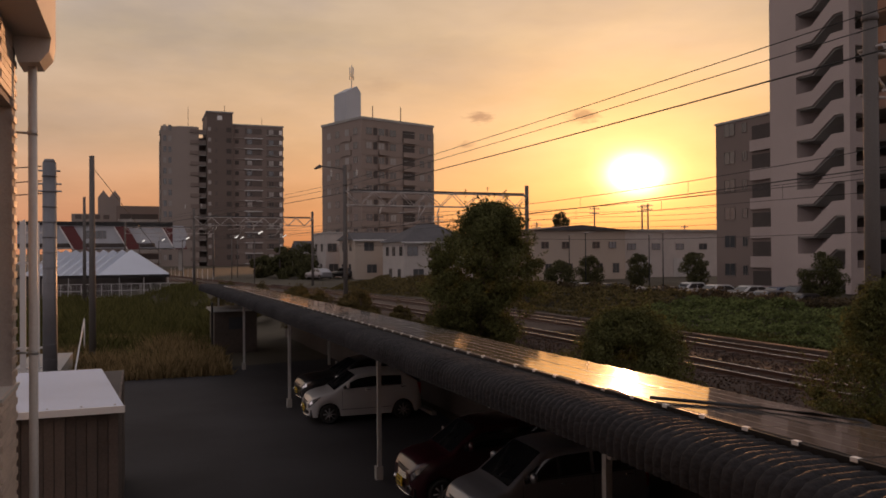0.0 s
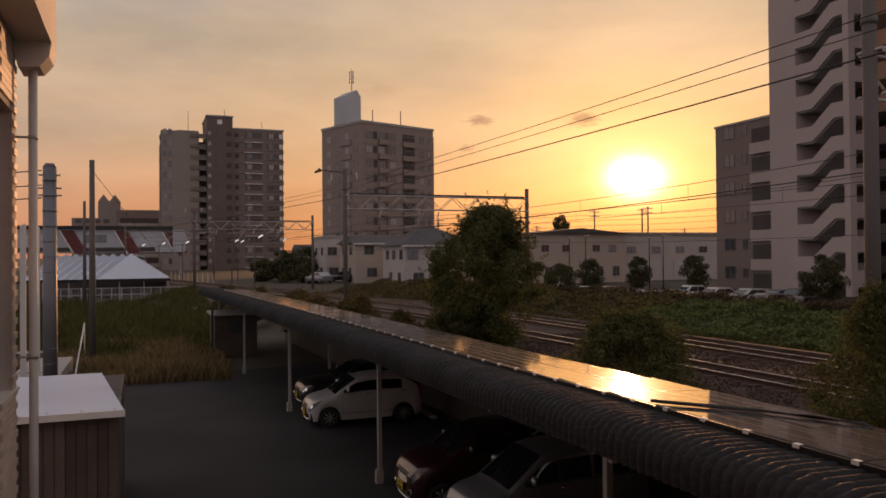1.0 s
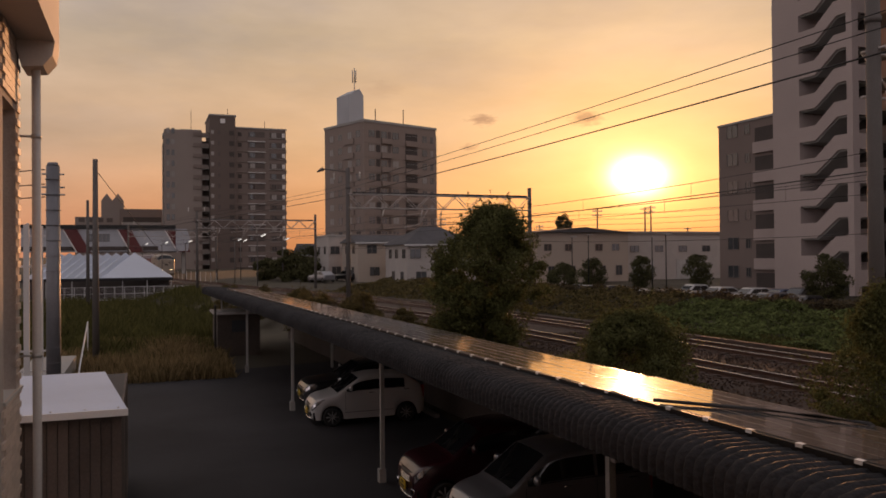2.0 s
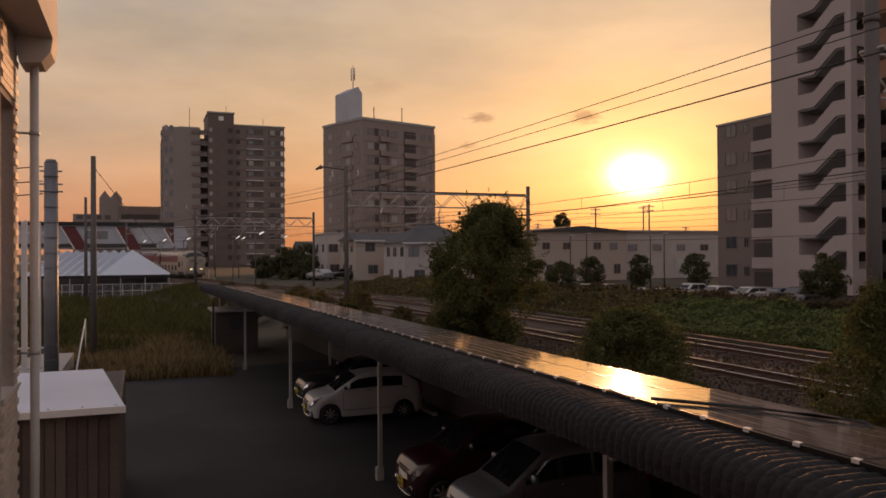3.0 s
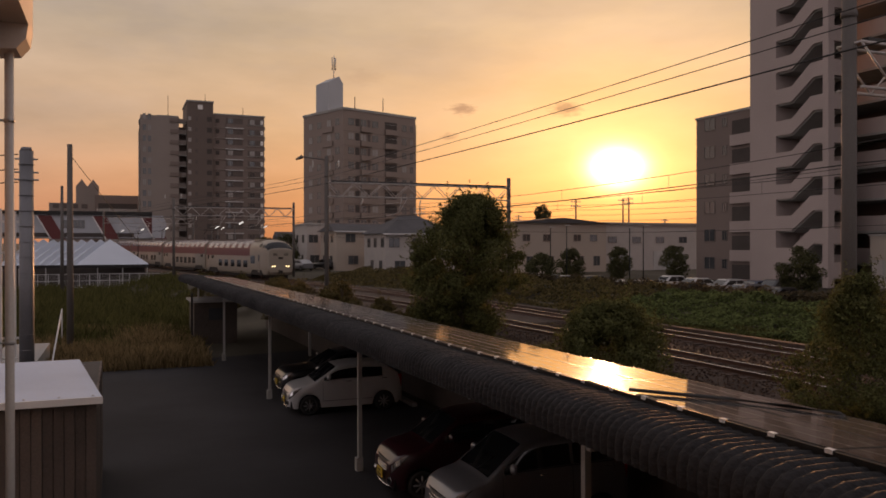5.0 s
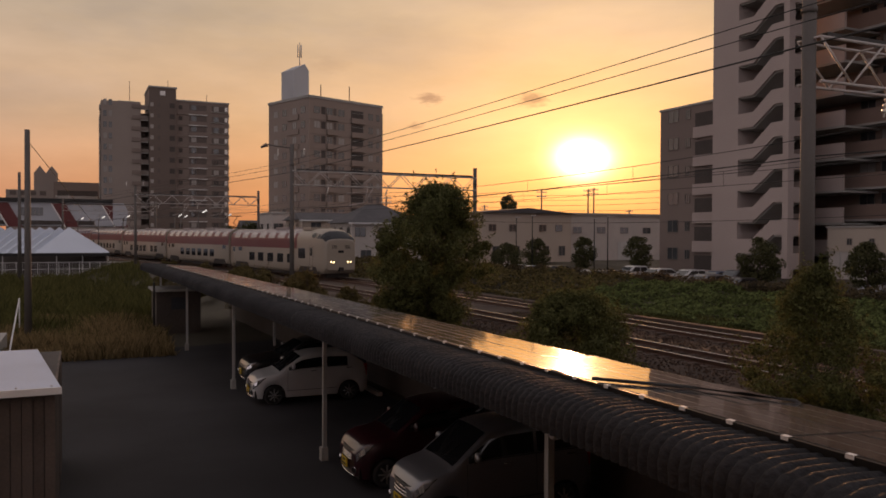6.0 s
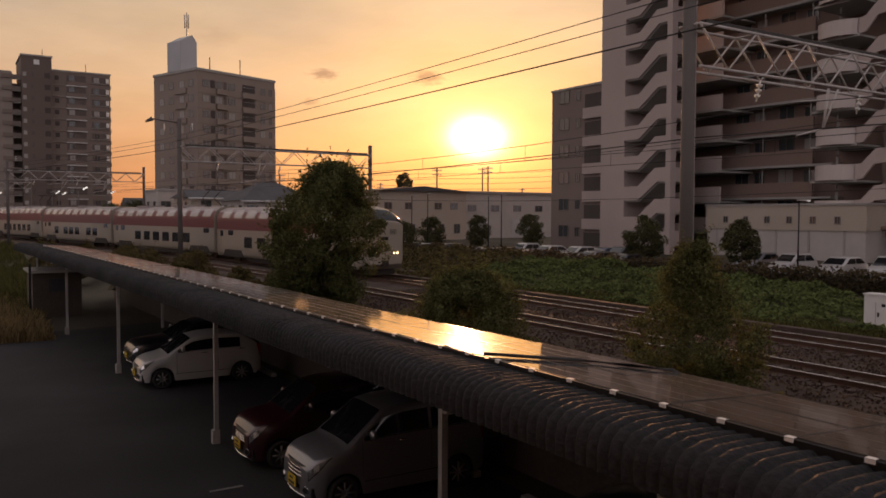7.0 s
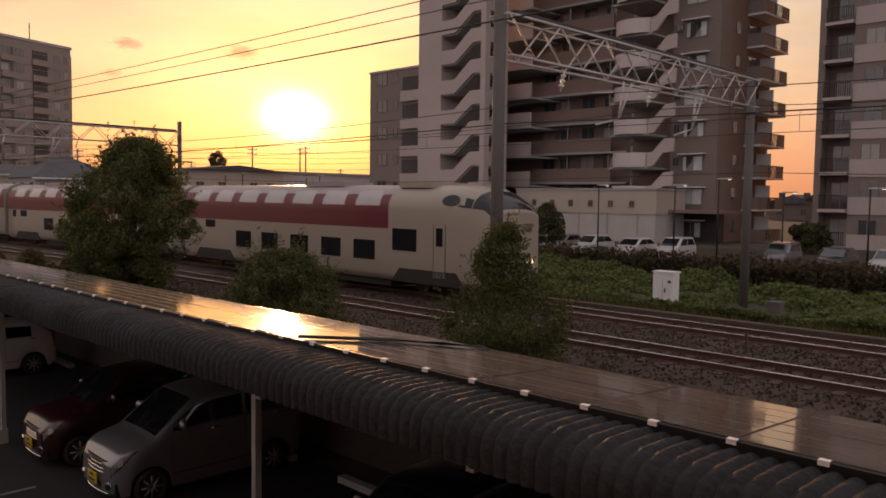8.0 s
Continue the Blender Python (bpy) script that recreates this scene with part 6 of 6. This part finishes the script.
def car(label, m, col, shape, L=3.4, W=1.475, detail=True, group="", grille=4):
    """A small car, nose at x = 0, length along +x. shape: height of roof, bonnet, belt; x of bonnet end, roof start, roof end."""
    if detail:
        return near_car(label, m, col, shape, L, W, grille)
    H, hb, belt, xb, xr, xe = shape
    c = thing("car", label, "car", m, group)
    hw = W / 2
    body = paint(*col)
    # lower body: stations along the length
    st = [(0.0, 0.3, hb - 0.36, 0.74), (0.02, 0.22, hb - 0.26, 0.84), (0.1, 0.19, hb - 0.14, 0.93), (0.3, 0.18, hb - 0.05, 0.985), (xb * 0.7, 0.2, hb, 1.0), (xb, 0.2, belt - 0.02, 1.0),
          (L * 0.5, 0.2, belt, 1.0), (L * 0.8, 0.2, belt + 0.02, 1.0), (L - 0.18, 0.22, belt + 0.03, 0.98), (L - 0.03, 0.28, belt, 0.93), (L, 0.36, belt - 0.1, 0.86)]
    rings = []
    for x, z0, z1, k in st:
        w = hw * k
        r = [(-w * 0.93, z0), (-w, z0 + 0.14), (-w * 1.0, (z0 + z1) / 2), (-w * 0.985, z1 - 0.1), (-w * 0.9, z1 - 0.015), (-w * 0.45, z1 + 0.02), (0, z1 + 0.03)]
        r += [(-a, b) for a, b in r[-2::-1]]
        rings.append([(x, a, b) for a, b in r])
    bm = bmesh.new(); loft(bm, rings)
    b = part("body", bm, body, c)
    # greenhouse
    def ghw(k):
        return hw * (0.965 - 0.11 * k)
    bm = bmesh.new()
    xs0, xs1, xe0, xe1 = xb - 0.02, xr, xe, L - 0.06
    def ring(z, k, a, d, e):
        w = ghw(k)
        return [(a, -w * 0.82, z), (a + 0.14, -w, z), (d - 0.08, -w, z), (d, -w * 0.85, z), (d, w * 0.85, z), (d - 0.08, w, z), (a + 0.14, w, z), (a, w * 0.82, z)]
    zt = H - 0.06
    loft(bm, [ring(belt - 0.05, 0, xs0, xe1, 0), ring(zt, 0.9, xs1, xe0 + 0.12, 0), ring(H, 1.35, xs1 + 0.16, xe0, 0)], smooth=False)
    g = part("cabin", bm, body, c)
    # glass panels set just proud of the cabin
    def lerp(a, d, t):
        return a + (d - a) * t
    e = 0.012
    def pt(t, xa0, xa1, wk0, wk1, s):
        return (lerp(xa0, xa1, t), s * lerp(wk0, wk1, t), lerp(belt - 0.05, zt, t))
    w0, w1 = ghw(0), ghw(0.9)
    bm = bmesh.new()
    bm.faces.new([bm.verts.new(p) for p in (pt(0.1, xs0 - e, xs1 - e, w0 * 0.83, w1 * 0.83, -1), pt(0.1, xs0 - e, xs1 - e, w0 * 0.83, w1 * 0.83, 1), pt(0.95, xs0 - e, xs1 - e, w0 * 0.83, w1 * 0.83, 1), pt(0.95, xs0 - e, xs1 - e, w0 * 0.83, w1 * 0.83, -1))])
    part("windscreen", bm, M_CARGLASS, g)
    for s in (-1, 1):
        for f0, f1 in ((0.04, 0.47), (0.5, 0.93)):
            bm = bmesh.new()
            lo0, lo1 = lerp(xs0 + 0.17, xe1 - 0.1, f0), lerp(xs0 + 0.17, xe1 - 0.1, f1)
            hi0, hi1 = lerp(xs1 + 0.12, xe0, f0), lerp(xs1 + 0.12, xe0, f1)
            bm.faces.new([bm.verts.new(p) for p in ((lerp(lo0, hi0, 0.16), s * (lerp(w0, w1, 0.16) + e), lerp(belt - 0.05, zt, 0.16)), (lerp(lo1, hi1, 0.16), s * (lerp(w0, w1, 0.16) + e), lerp(belt - 0.05, zt, 0.16)),
                                                    (lerp(lo1, hi1, 0.9), s * (lerp(w0, w1, 0.9) + e), lerp(belt - 0.05, zt, 0.9)), (lerp(lo0, hi0, 0.9), s * (lerp(w0, w1, 0.9) + e), lerp(belt - 0.05, zt, 0.9)))])
            part("side_window", bm, M_CARGLASS, g)
    # wheels
    for x in (0.62, L - 0.58):
        for s in (-1, 1):
            bm = bmesh.new(); rod(bm, (x, s * (hw - 0.17), 0.275), (x, s * (hw - 0.005), 0.275), 0.275, 20)
            w = part("wheel", bm, M_TYRE, c)
            bm = bmesh.new(); rod(bm, (x, s * (hw - 0.02), 0.275), (x, s * (hw + 0.004), 0.275), 0.175, 16, 0.15)
            part("rim", bm, M_RIM, w)
            bm = bmesh.new(); rod(bm, (x, s * (hw - 0.12), 0.285), (x, s * (hw - 0.002), 0.285), 0.325, 20)
            part("wheel_arch", bm, M_FRAME, c, "dark wheel arch")
    for s in (-1, 1):
        part("headlamp", boxes((0.05, 0.2, s * hw * 0.75 - 0.14, s * hw * 0.75 + 0.14, hb - 0.32, hb - 0.16)), M_LENS, c)
    return c


def vehicles():
    hatch = (1.44, 0.9, 0.95, 0.72, 1.42, 2.8)
    wagon = (1.64, 1.0, 1.06, 0.66, 1.36, 3.1)
    retro = (1.55, 0.98, 1.02, 0.76, 1.4, 2.9)
    sedan = (1.43, 0.9, 0.96, 1.15, 1.9, 3.4)
    car("white small hatchback parked under the carport", pose(4.55, 23.35, 0.012, 0, 0, -2), ("white_car_paint", (0.44, 0.435, 0.43)), hatch, grille=2)
    car("maroon small car with chrome grille bars under the carport", pose(4.85, 15.0, 0.012, 0, 0, -2), ("maroon_car_paint", (0.03, 0.004, 0.008)), retro, grille=5)
    car("silver boxy small wagon parked under the carport", pose(4.97, 12.45, 0.012, 0, 0, -1), ("silver_car_paint", (0.24, 0.245, 0.265), 0.3, 0.55), wagon, grille=4)
    car("black car parked deep under the carport", pose(4.9, 26.4, 0.012), ("black_car_paint", (0.015, 0.015, 0.017)), sedan, 4.2, 1.68, grille=2)
    car("black car parked under the near end of the carport", pose(4.95, 6.5, 0.012), ("black_car_paint", (0.015, 0.015, 0.017)), retro, 3.4, grille=3)
    rng = random.Random(12)
    kinds = (sedan, wagon, hatch, retro, sedan)
    cols = (("white_car_paint", (0.44, 0.435, 0.43)), ("silver_car_paint", (0.24, 0.245, 0.265), 0.3, 0.55), ("black_car_paint", (0.015, 0.015, 0.017)), ("white_car_paint", (0.44, 0.435, 0.43)), ("white_car_paint", (0.44, 0.435, 0.43)),
            ("grey_car_paint", (0.15, 0.15, 0.16), 0.3, 0.4), ("blue_car_paint", (0.03, 0.05, 0.1), 0.3, 0.3))
    names = {"white_car_paint": "white", "silver_car_paint": "silver", "black_car_paint": "black", "grey_car_paint": "dark grey", "blue_car_paint": "dark blue"}
    i = 0
    for row_x, ys in ((37.0, [46.5 + 2.6 * k for k in range(9)]), (49.5, [10.5, 13.8, 16.8, 20.0, 27.5, 31.0, 34.3, 37.5]), (39.5, [41.0, 43.6]), (46.0, [47, 50, 53, 56, 59])):
        for y in ys:
            k = kinds[rng.randrange(5)]
            cc = cols[rng.randrange(len(cols))]
            big = k is sedan
            car(names[cc[0]] + " car parked in the lot beyond the railway", pose(row_x + rng.uniform(-0.4, 0.4) + off(y) * 0.5, y, 0.67 + (0.15 if y > 60 else 0.0), 0, 0, rng.choice((-3, 2, 4))), cc, k, 4.4 if big else 3.6, 1.7 if big else 1.55, detail=False, group="cars in the far lot")
            i += 1
    for x, y, cc in ((22.5, 118, cols[0]), (26.0, 110.0, cols[2]), (30, 128, cols[0]), (21.5, 106.5, cols[1])):
        car(names[cc[0]] + " car parked by the houses", pose(x, y, 1.75, 0, 0, -70), cc, sedan, 4.4, 1.7, detail=False, group="cars by the houses")


# ======== the train ========
NOSE = 0.42


def shell(y, u, s, out=0.0, tail=False):
    """A place on a coach's skin: y from the nose, u from the skirt (0) over the side to the roof's middle (1), s: side."""
    if tail:
        w, top, zb = 1.47, 4.06, 0.5
    else:
        w = float(np.interp(y, [0, 0.08, 0.2, 0.4, 0.7, 1.0, 1.4, 2.0], [1.2, 1.29, 1.35, 1.41, 1.44, 1.46, 1.47, 1.47]))
        top = float(np.interp(y, [0, 0.08, 0.2, 0.4, 0.7, 1.0, 1.4, 1.8, 2.3, 2.8], [3.12, 3.2, 3.31, 3.48, 3.7, 3.87, 4.0, 4.04, 4.06, 4.06]))
        zb = 0.45 if y > 0.3 else 0.75
    zs = min(3.15, top - 0.3)
    if u < 0.6:
        x, z = w, zb + (zs - zb) * u / 0.6
        if u < 0.06:
            x = w - (0.06 - u) * 1.2
        nx, nz = 1.0, 0.0
    else:
        th = (u - 0.6) / 0.4 * math.pi / 2
        x, z = w * max(0.0, math.cos(th)) ** 0.75, zs + (top - zs) * math.sin(th)
        nx, nz = math.cos(th), math.sin(th)
    if not tail and y < 2.8:
        y = NOSE + y * (2.8 - NOSE) / 2.8
    return (s * (x + nx * out), y, z + nz * out)


def skin(bm, ys, us, s, out, tail):
    grid = [[bm.verts.new(shell(y, u, s, out, tail)) for u in us] for y in ys]
    for a, b in zip(grid, grid[1:]):
        for i in range(len(us) - 1):
            f = bm.faces.new((a[i], a[i + 1], b[i + 1], b[i])); f.smooth = True


def u_of(z, tail=True):
    """u on the straight side or the shoulder for a height over the rail."""
    if z <= 3.15:
        return 0.6 * (z - 0.5) / 2.65
    return 0.6 + 0.4 * math.asin(min(1, (z - 3.15) / 0.91)) / (math.pi / 2)


def bogie_hole(s, a):
    bm = bmesh.new()
    prism(bm, [(a - 1.9, 0.44), (a + 1.9, 0.44), (a + 1.45, 0.95), (a - 1.45, 0.95)], "x", s * 1.47 - 0.01, s * 1.47 + 0.012)
    return bm


def coach(first, variant):
    L = 21.2
    c = thing("train_car", "cream and maroon streamlined double-deck train car" if first else "cream and maroon double-deck train car with silver roof", "train car", group="train cars")
    tail = not first
    ys = ([0, 0.08, 0.2, 0.4, 0.7, 1.0, 1.4, 1.8, 2.3, 2.8, 3.4] if first else [0.25]) + [5.8, 8, 11, 14, 17, 20, L]
    us = [0, 0.06, 0.2, 0.35, 0.5, 0.6, 0.66, 0.72, 0.78, 0.84, 0.9, 0.95, 1.0]
    bm = bmesh.new()
    full = [[shell(y, u, -1, 0, tail) for u in us] + [shell(y, u, 1, 0, tail) for u in us[-2::-1]] for y in ys]
    loft(bm, full)
    b = part("body", bm, M_BODY, c)
    y0 = 5.5 if first else 0.3
    yb = [y0 + (L - y0) * i / 6 for i in range(7)]
    for s in (-1, 1):
        bm = bmesh.new(); skin(bm, yb, [u_of(z) for z in (2.4, 2.7, 3.0, 3.24, 3.4, 3.55, 3.68)], s, 0.006, True)
        part("red_band", bm, M_RED, c, "maroon band")
        bm = bmesh.new(); skin(bm, yb, [u_of(z) for z in (3.685, 3.8, 3.9, 3.98, 4.03)], s, 0.006, True)
        part("roof_side", bm, M_ROOF, c, "silver roof shoulder")
        # upper-deck windows set in the shoulder
        n = 7 if first else 9
        for i in range(n):
            a = y0 + 0.5 + i * (L - y0 - 0.8) / n
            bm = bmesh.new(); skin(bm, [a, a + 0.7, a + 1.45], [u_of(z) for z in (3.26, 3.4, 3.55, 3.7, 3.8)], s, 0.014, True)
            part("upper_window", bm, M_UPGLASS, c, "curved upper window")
        # lower windows
        cs = (6.9, 9.0, 11.2, 13.45, 15.6) if first else ((5.2, 7.2, 9.2, 11.2, 13.2, 15.2) if variant % 2 else (4.6, 6.4, 9.8, 11.6, 13.4, 16.4))
        for a in cs:
            part("lower_window", boxes((s * 1.472 - 0.012, s * 1.472 + 0.012, a - 0.64, a + 0.64, 1.16, 1.92)), M_TGLASS, c, "dark lower window")
        for a, z0, z1, w in (((4.6, 1.6, 2.42, 1.3), (20.3, 1.9, 2.35, 0.5), (18.6, 2.0, 2.36, 0.9)) if first else ((1.6, 2.0, 2.36, 0.9), (18.8, 1.95, 2.36, 0.9), (20.2, 1.9, 2.36, 0.5))):
            part("end_window", boxes((s * 1.474 - 0.014, s * 1.474 + 0.014, a - w / 2, a + w / 2, z0, z1)), M_TGLASS, c)
        if first:
            d = part("cab_door", boxes((s * 1.46 - 0.02, s * 1.46 + 0.02, 2.5, 3.05, 0.7, 2.65)), M_BODY, c)
            part("door_window", boxes((s * 1.475 - 0.012, s * 1.475 + 0.014, 2.61, 2.94, 1.85, 2.5)), M_TGLASS, d)
            part("door_seam", boxes((s * 1.47 - 0.012, s * 1.47 + 0.014, 2.47, 2.5, 0.7, 2.65), (s * 1.47 - 0.012, s * 1.47 + 0.014, 3.05, 3.08, 0.7, 2.65)), M_DARK, d)
            # wrapped windscreen
            bm = bmesh.new()
            skin(bm, [0.1, 0.2, 0.3, 0.4, 0.7, 0.95], [0.63, 0.68, 0.76, 0.84, 0.92, 1.0], s, 0.014, False)
            part("windscreen", bm, M_TGLASS, c, "dark wrapped windscreen")
            bm = bmesh.new(); skin(bm, [1.0, 1.2, 1.4], [0.63, 0.68, 0.74], s, 0.014, False)
            q = shell(1.75, 0.64, s, 0.014, False)
            v = [bm.verts.new(shell(1.4, u, s, 0.014, False)) for u in (0.63, 0.74)] + [bm.verts.new(q)]
            bm.faces.new(v)
            part("quarter_window", bm, M_TGLASS, c)
            bm = bmesh.new()
            bm.faces.new([bm.verts.new(shell(2.2 + 0.5 * math.cos(k * math.tau / 20), 0.7 + 0.06 * math.sin(k * math.tau / 20), s, 0.02, False)) for k in range(20)])
            part("cab_side_window", bm, M_TGLASS, c, "oval cab side window")
            for k in (0.62, 0.86):
                bm = bmesh.new(); rod(bm, (s * k, NOSE - 0.03, 1.38), (s * k, NOSE + 0.2, 1.38), 0.06, 12)
                part("headlamp", bm, M_LAMP, c, "lit warm headlamp")
            vt = part("vent", boxes((s * 0.58 - 0.26, s * 0.58 + 0.26, NOSE - 0.012, NOSE + 0.05, 2.42, 2.74)), M_BODY, c, "slatted vent")
            for k in range(5):
                part("slat", boxes((s * 0.58 - 0.23, s * 0.58 + 0.23, NOSE - 0.016, NOSE, 2.45 + k * 0.058, 2.48 + k * 0.058)), M_UNDER, vt)
        # underframe and bogies
        for a in ((3.4, 18.2) if first else (2.9, 18.2)):
            g = part("bogie_frame", boxes((s * 1.1 - 0.1, s * 1.1 + 0.1, a - 1.6, a + 1.6, 0.4, 0.7)), M_UNDER, c)
            for k in (-1.05, 1.05):
                bm = bmesh.new(); rod(bm, (s * 0.5, a + k, 0.43), (s * 0.64, a + k, 0.43), 0.43, 18)
                part("wheel", bm, M_RAIL, g)
            bay = part("bogie_bay", bogie_hole(s, a), M_UNDER, c, "dark bogie opening")
    part("underframe", boxes((-1.3, 1.3, 5.5, 15.8, 0.2, 0.5)), M_UNDER, c)
    if first:
        part("pilot", boxes((-1.0, 1.0, NOSE + 0.5, NOSE + 0.9, 0.12, 0.5)), M_UNDER, c)
        part("coupler", boxes((-0.18, 0.18, NOSE - 0.15, NOSE + 0.4, 0.65, 0.95)), M_UNDER, c)
        part("destination_panel", boxes((-0.25, 0.25, NOSE - 0.01, NOSE + 0.1, 2.1, 2.3)), M_TGLASS, c)
    if first:
        part("roof_unit", boxes((-1.0, 1.0, 3.7, 5.4, 3.95, 4.16)), M_BODY, c)
    for a in (6.5, 14.5) if variant % 2 else (9.0,):
        part("roof_unit", boxes((-0.8, 0.8, a, a + 2.6, 4.0, 4.2)), M_ROOF, c)
    if variant in (1, 3, 5):
        bm = bmesh.new()
        rod(bm, (-0.6, 3.0, 4.05), (-0.5, 4.2, 4.75), 0.035, 6); rod(bm, (0.6, 3.0, 4.05), (0.5, 4.2, 4.75), 0.035, 6)
        rod(bm, (-0.5, 4.2, 4.75), (-0.5, 2.9, 5.35), 0.03, 6); rod(bm, (0.5, 4.2, 4.75), (0.5, 2.9, 5.35), 0.03, 6); rod(bm, (-0.9, 2.9, 5.38), (0.9, 2.9, 5.38), 0.04, 6)
        part("pantograph", bm, M_UNDER, c)
    bm = bmesh.new(); box(bm, -1.2, 1.2, L - 0.02, L + 0.32, 0.9, 3.7)
    part("gangway", bm, M_UNDER, c)
    return c


# Pale base colour paints the sky's reflection into the upper windows.
M_UPGLASS = mat("upper_glass_with_painted_sky", (0.36, 0.33, 0.34), 0.15, 0.3, var=0.1, bump=0, spec=1.0)

STEP = 0.1
ARC = [0.0]
for i in range(1, 4200):
    y = i * STEP - 60
    ARC.append(ARC[-1] + math.hypot(STEP, off(y) - off(y - STEP)))
ARC = np.array(ARC)


def on_line(s):
    """Place on the far track at arc length s."""
    y = float(np.interp(s, ARC, np.arange(len(ARC)) * STEP - 60))
    return Vector((FAR_X + off(y), y, RAIL_Z + grade(y)))


S6 = float(np.interp(60.8, np.arange(len(ARC)) * STEP - 60, ARC))


def car_pose(t, front, length=21.2):
    """Pose of the car whose front end lies front metres behind the train's headlamps."""
    gone = 20.7 * (t - 6.0) + (0.5 * (t - 6.0) ** 2 if t > 6 else 0.0)
    s = S6 - gone + front
    a, b = on_line(s + 3.2), on_line(s + length - 3.2)
    d = (b - a).normalized()
    c = a - d * 3.2
    return pose(c.x, c.y, c.z, 0, 0, math.degrees(math.atan2(-d.x, d.y)))


COACHES = []


def motions():
    for k, ob in enumerate(COACHES):
        walk(ob, [(i * 0.25, car_pose(i * 0.25, k * 21.5 - 0.5)) for i in range(33)])


# ======== build ========
build_ground()
build_tracks()
build_carport()
build_line()
tower_east()
tower_far_east()
tower_west()
tower_mid()
tower_back()
neighbourhood()
station()
tents()
near_house()
yard_things()
vehicles()
for k in range(7):
    COACHES.append(coach(k == 0, k))
planting()


def sleepers():
    me = mesh_of("sleeper", boxes((-1.0, 1.0, -0.11, 0.11, -0.1, 0.02)), M_SLEEPER)
    for ob in [o for o in scene.objects if o.name.startswith("railway_track")]:
        cx = NEAR_X if ob.name == "railway_track" else FAR_X
        for i in range(140):
            y = -6 + i * 0.62
            q = new("sleeper", me); q.parent = ob
            q.matrix_basis = pose(cx + off(y), y, 1.145 + grade(y), 0, 0, random.uniform(-1, 1))


def stones():
    """Loose stones on the near shoulder of the ballast."""
    rng = np.random.default_rng(77)
    n = 32000
    u, y = rng.uniform(14.0, 24.0, n), rng.uniform(-4, 34, n)
    V, F = [], []
    base = np.array([(1, 0, 0), (-1, 0, 0), (0, 1, 0), (0, -1, 0), (0, 0, 1), (0, 0, -0.6)])
    faces = ((0, 2, 4), (2, 1, 4), (1, 3, 4), (3, 0, 4))
    for k in range(n):
        h = float(np.interp(u[k], [13.6, 15.4, 15.9, 23.0, 23.6, 25.2], [0.9, 1.06, 1.14, 1.14, 1.05, 0.95]))
        p = base * rng.uniform(0.022, 0.05) * rng.uniform(0.7, 1.3, (6, 3))
        o = len(V)
        V.extend((p + np.array([u[k] + off(y[k]), y[k], h + 0.005])).tolist())
        F.extend([tuple(o + i for i in f) for f in faces])
    me = bpy.data.meshes.new("ballast_stones")
    me.from_pydata(V, [], F); me.materials.append(M_STONE)
    tagged(new("ballast_stones", me), "loose brown crushed stones along the track", "stones", kind="stuff")


M_STONE = leaf_mat("crushed_stone", (0.04, 0.027, 0.02), (0.15, 0.1, 0.072))
sleepers()
stones()
motions()
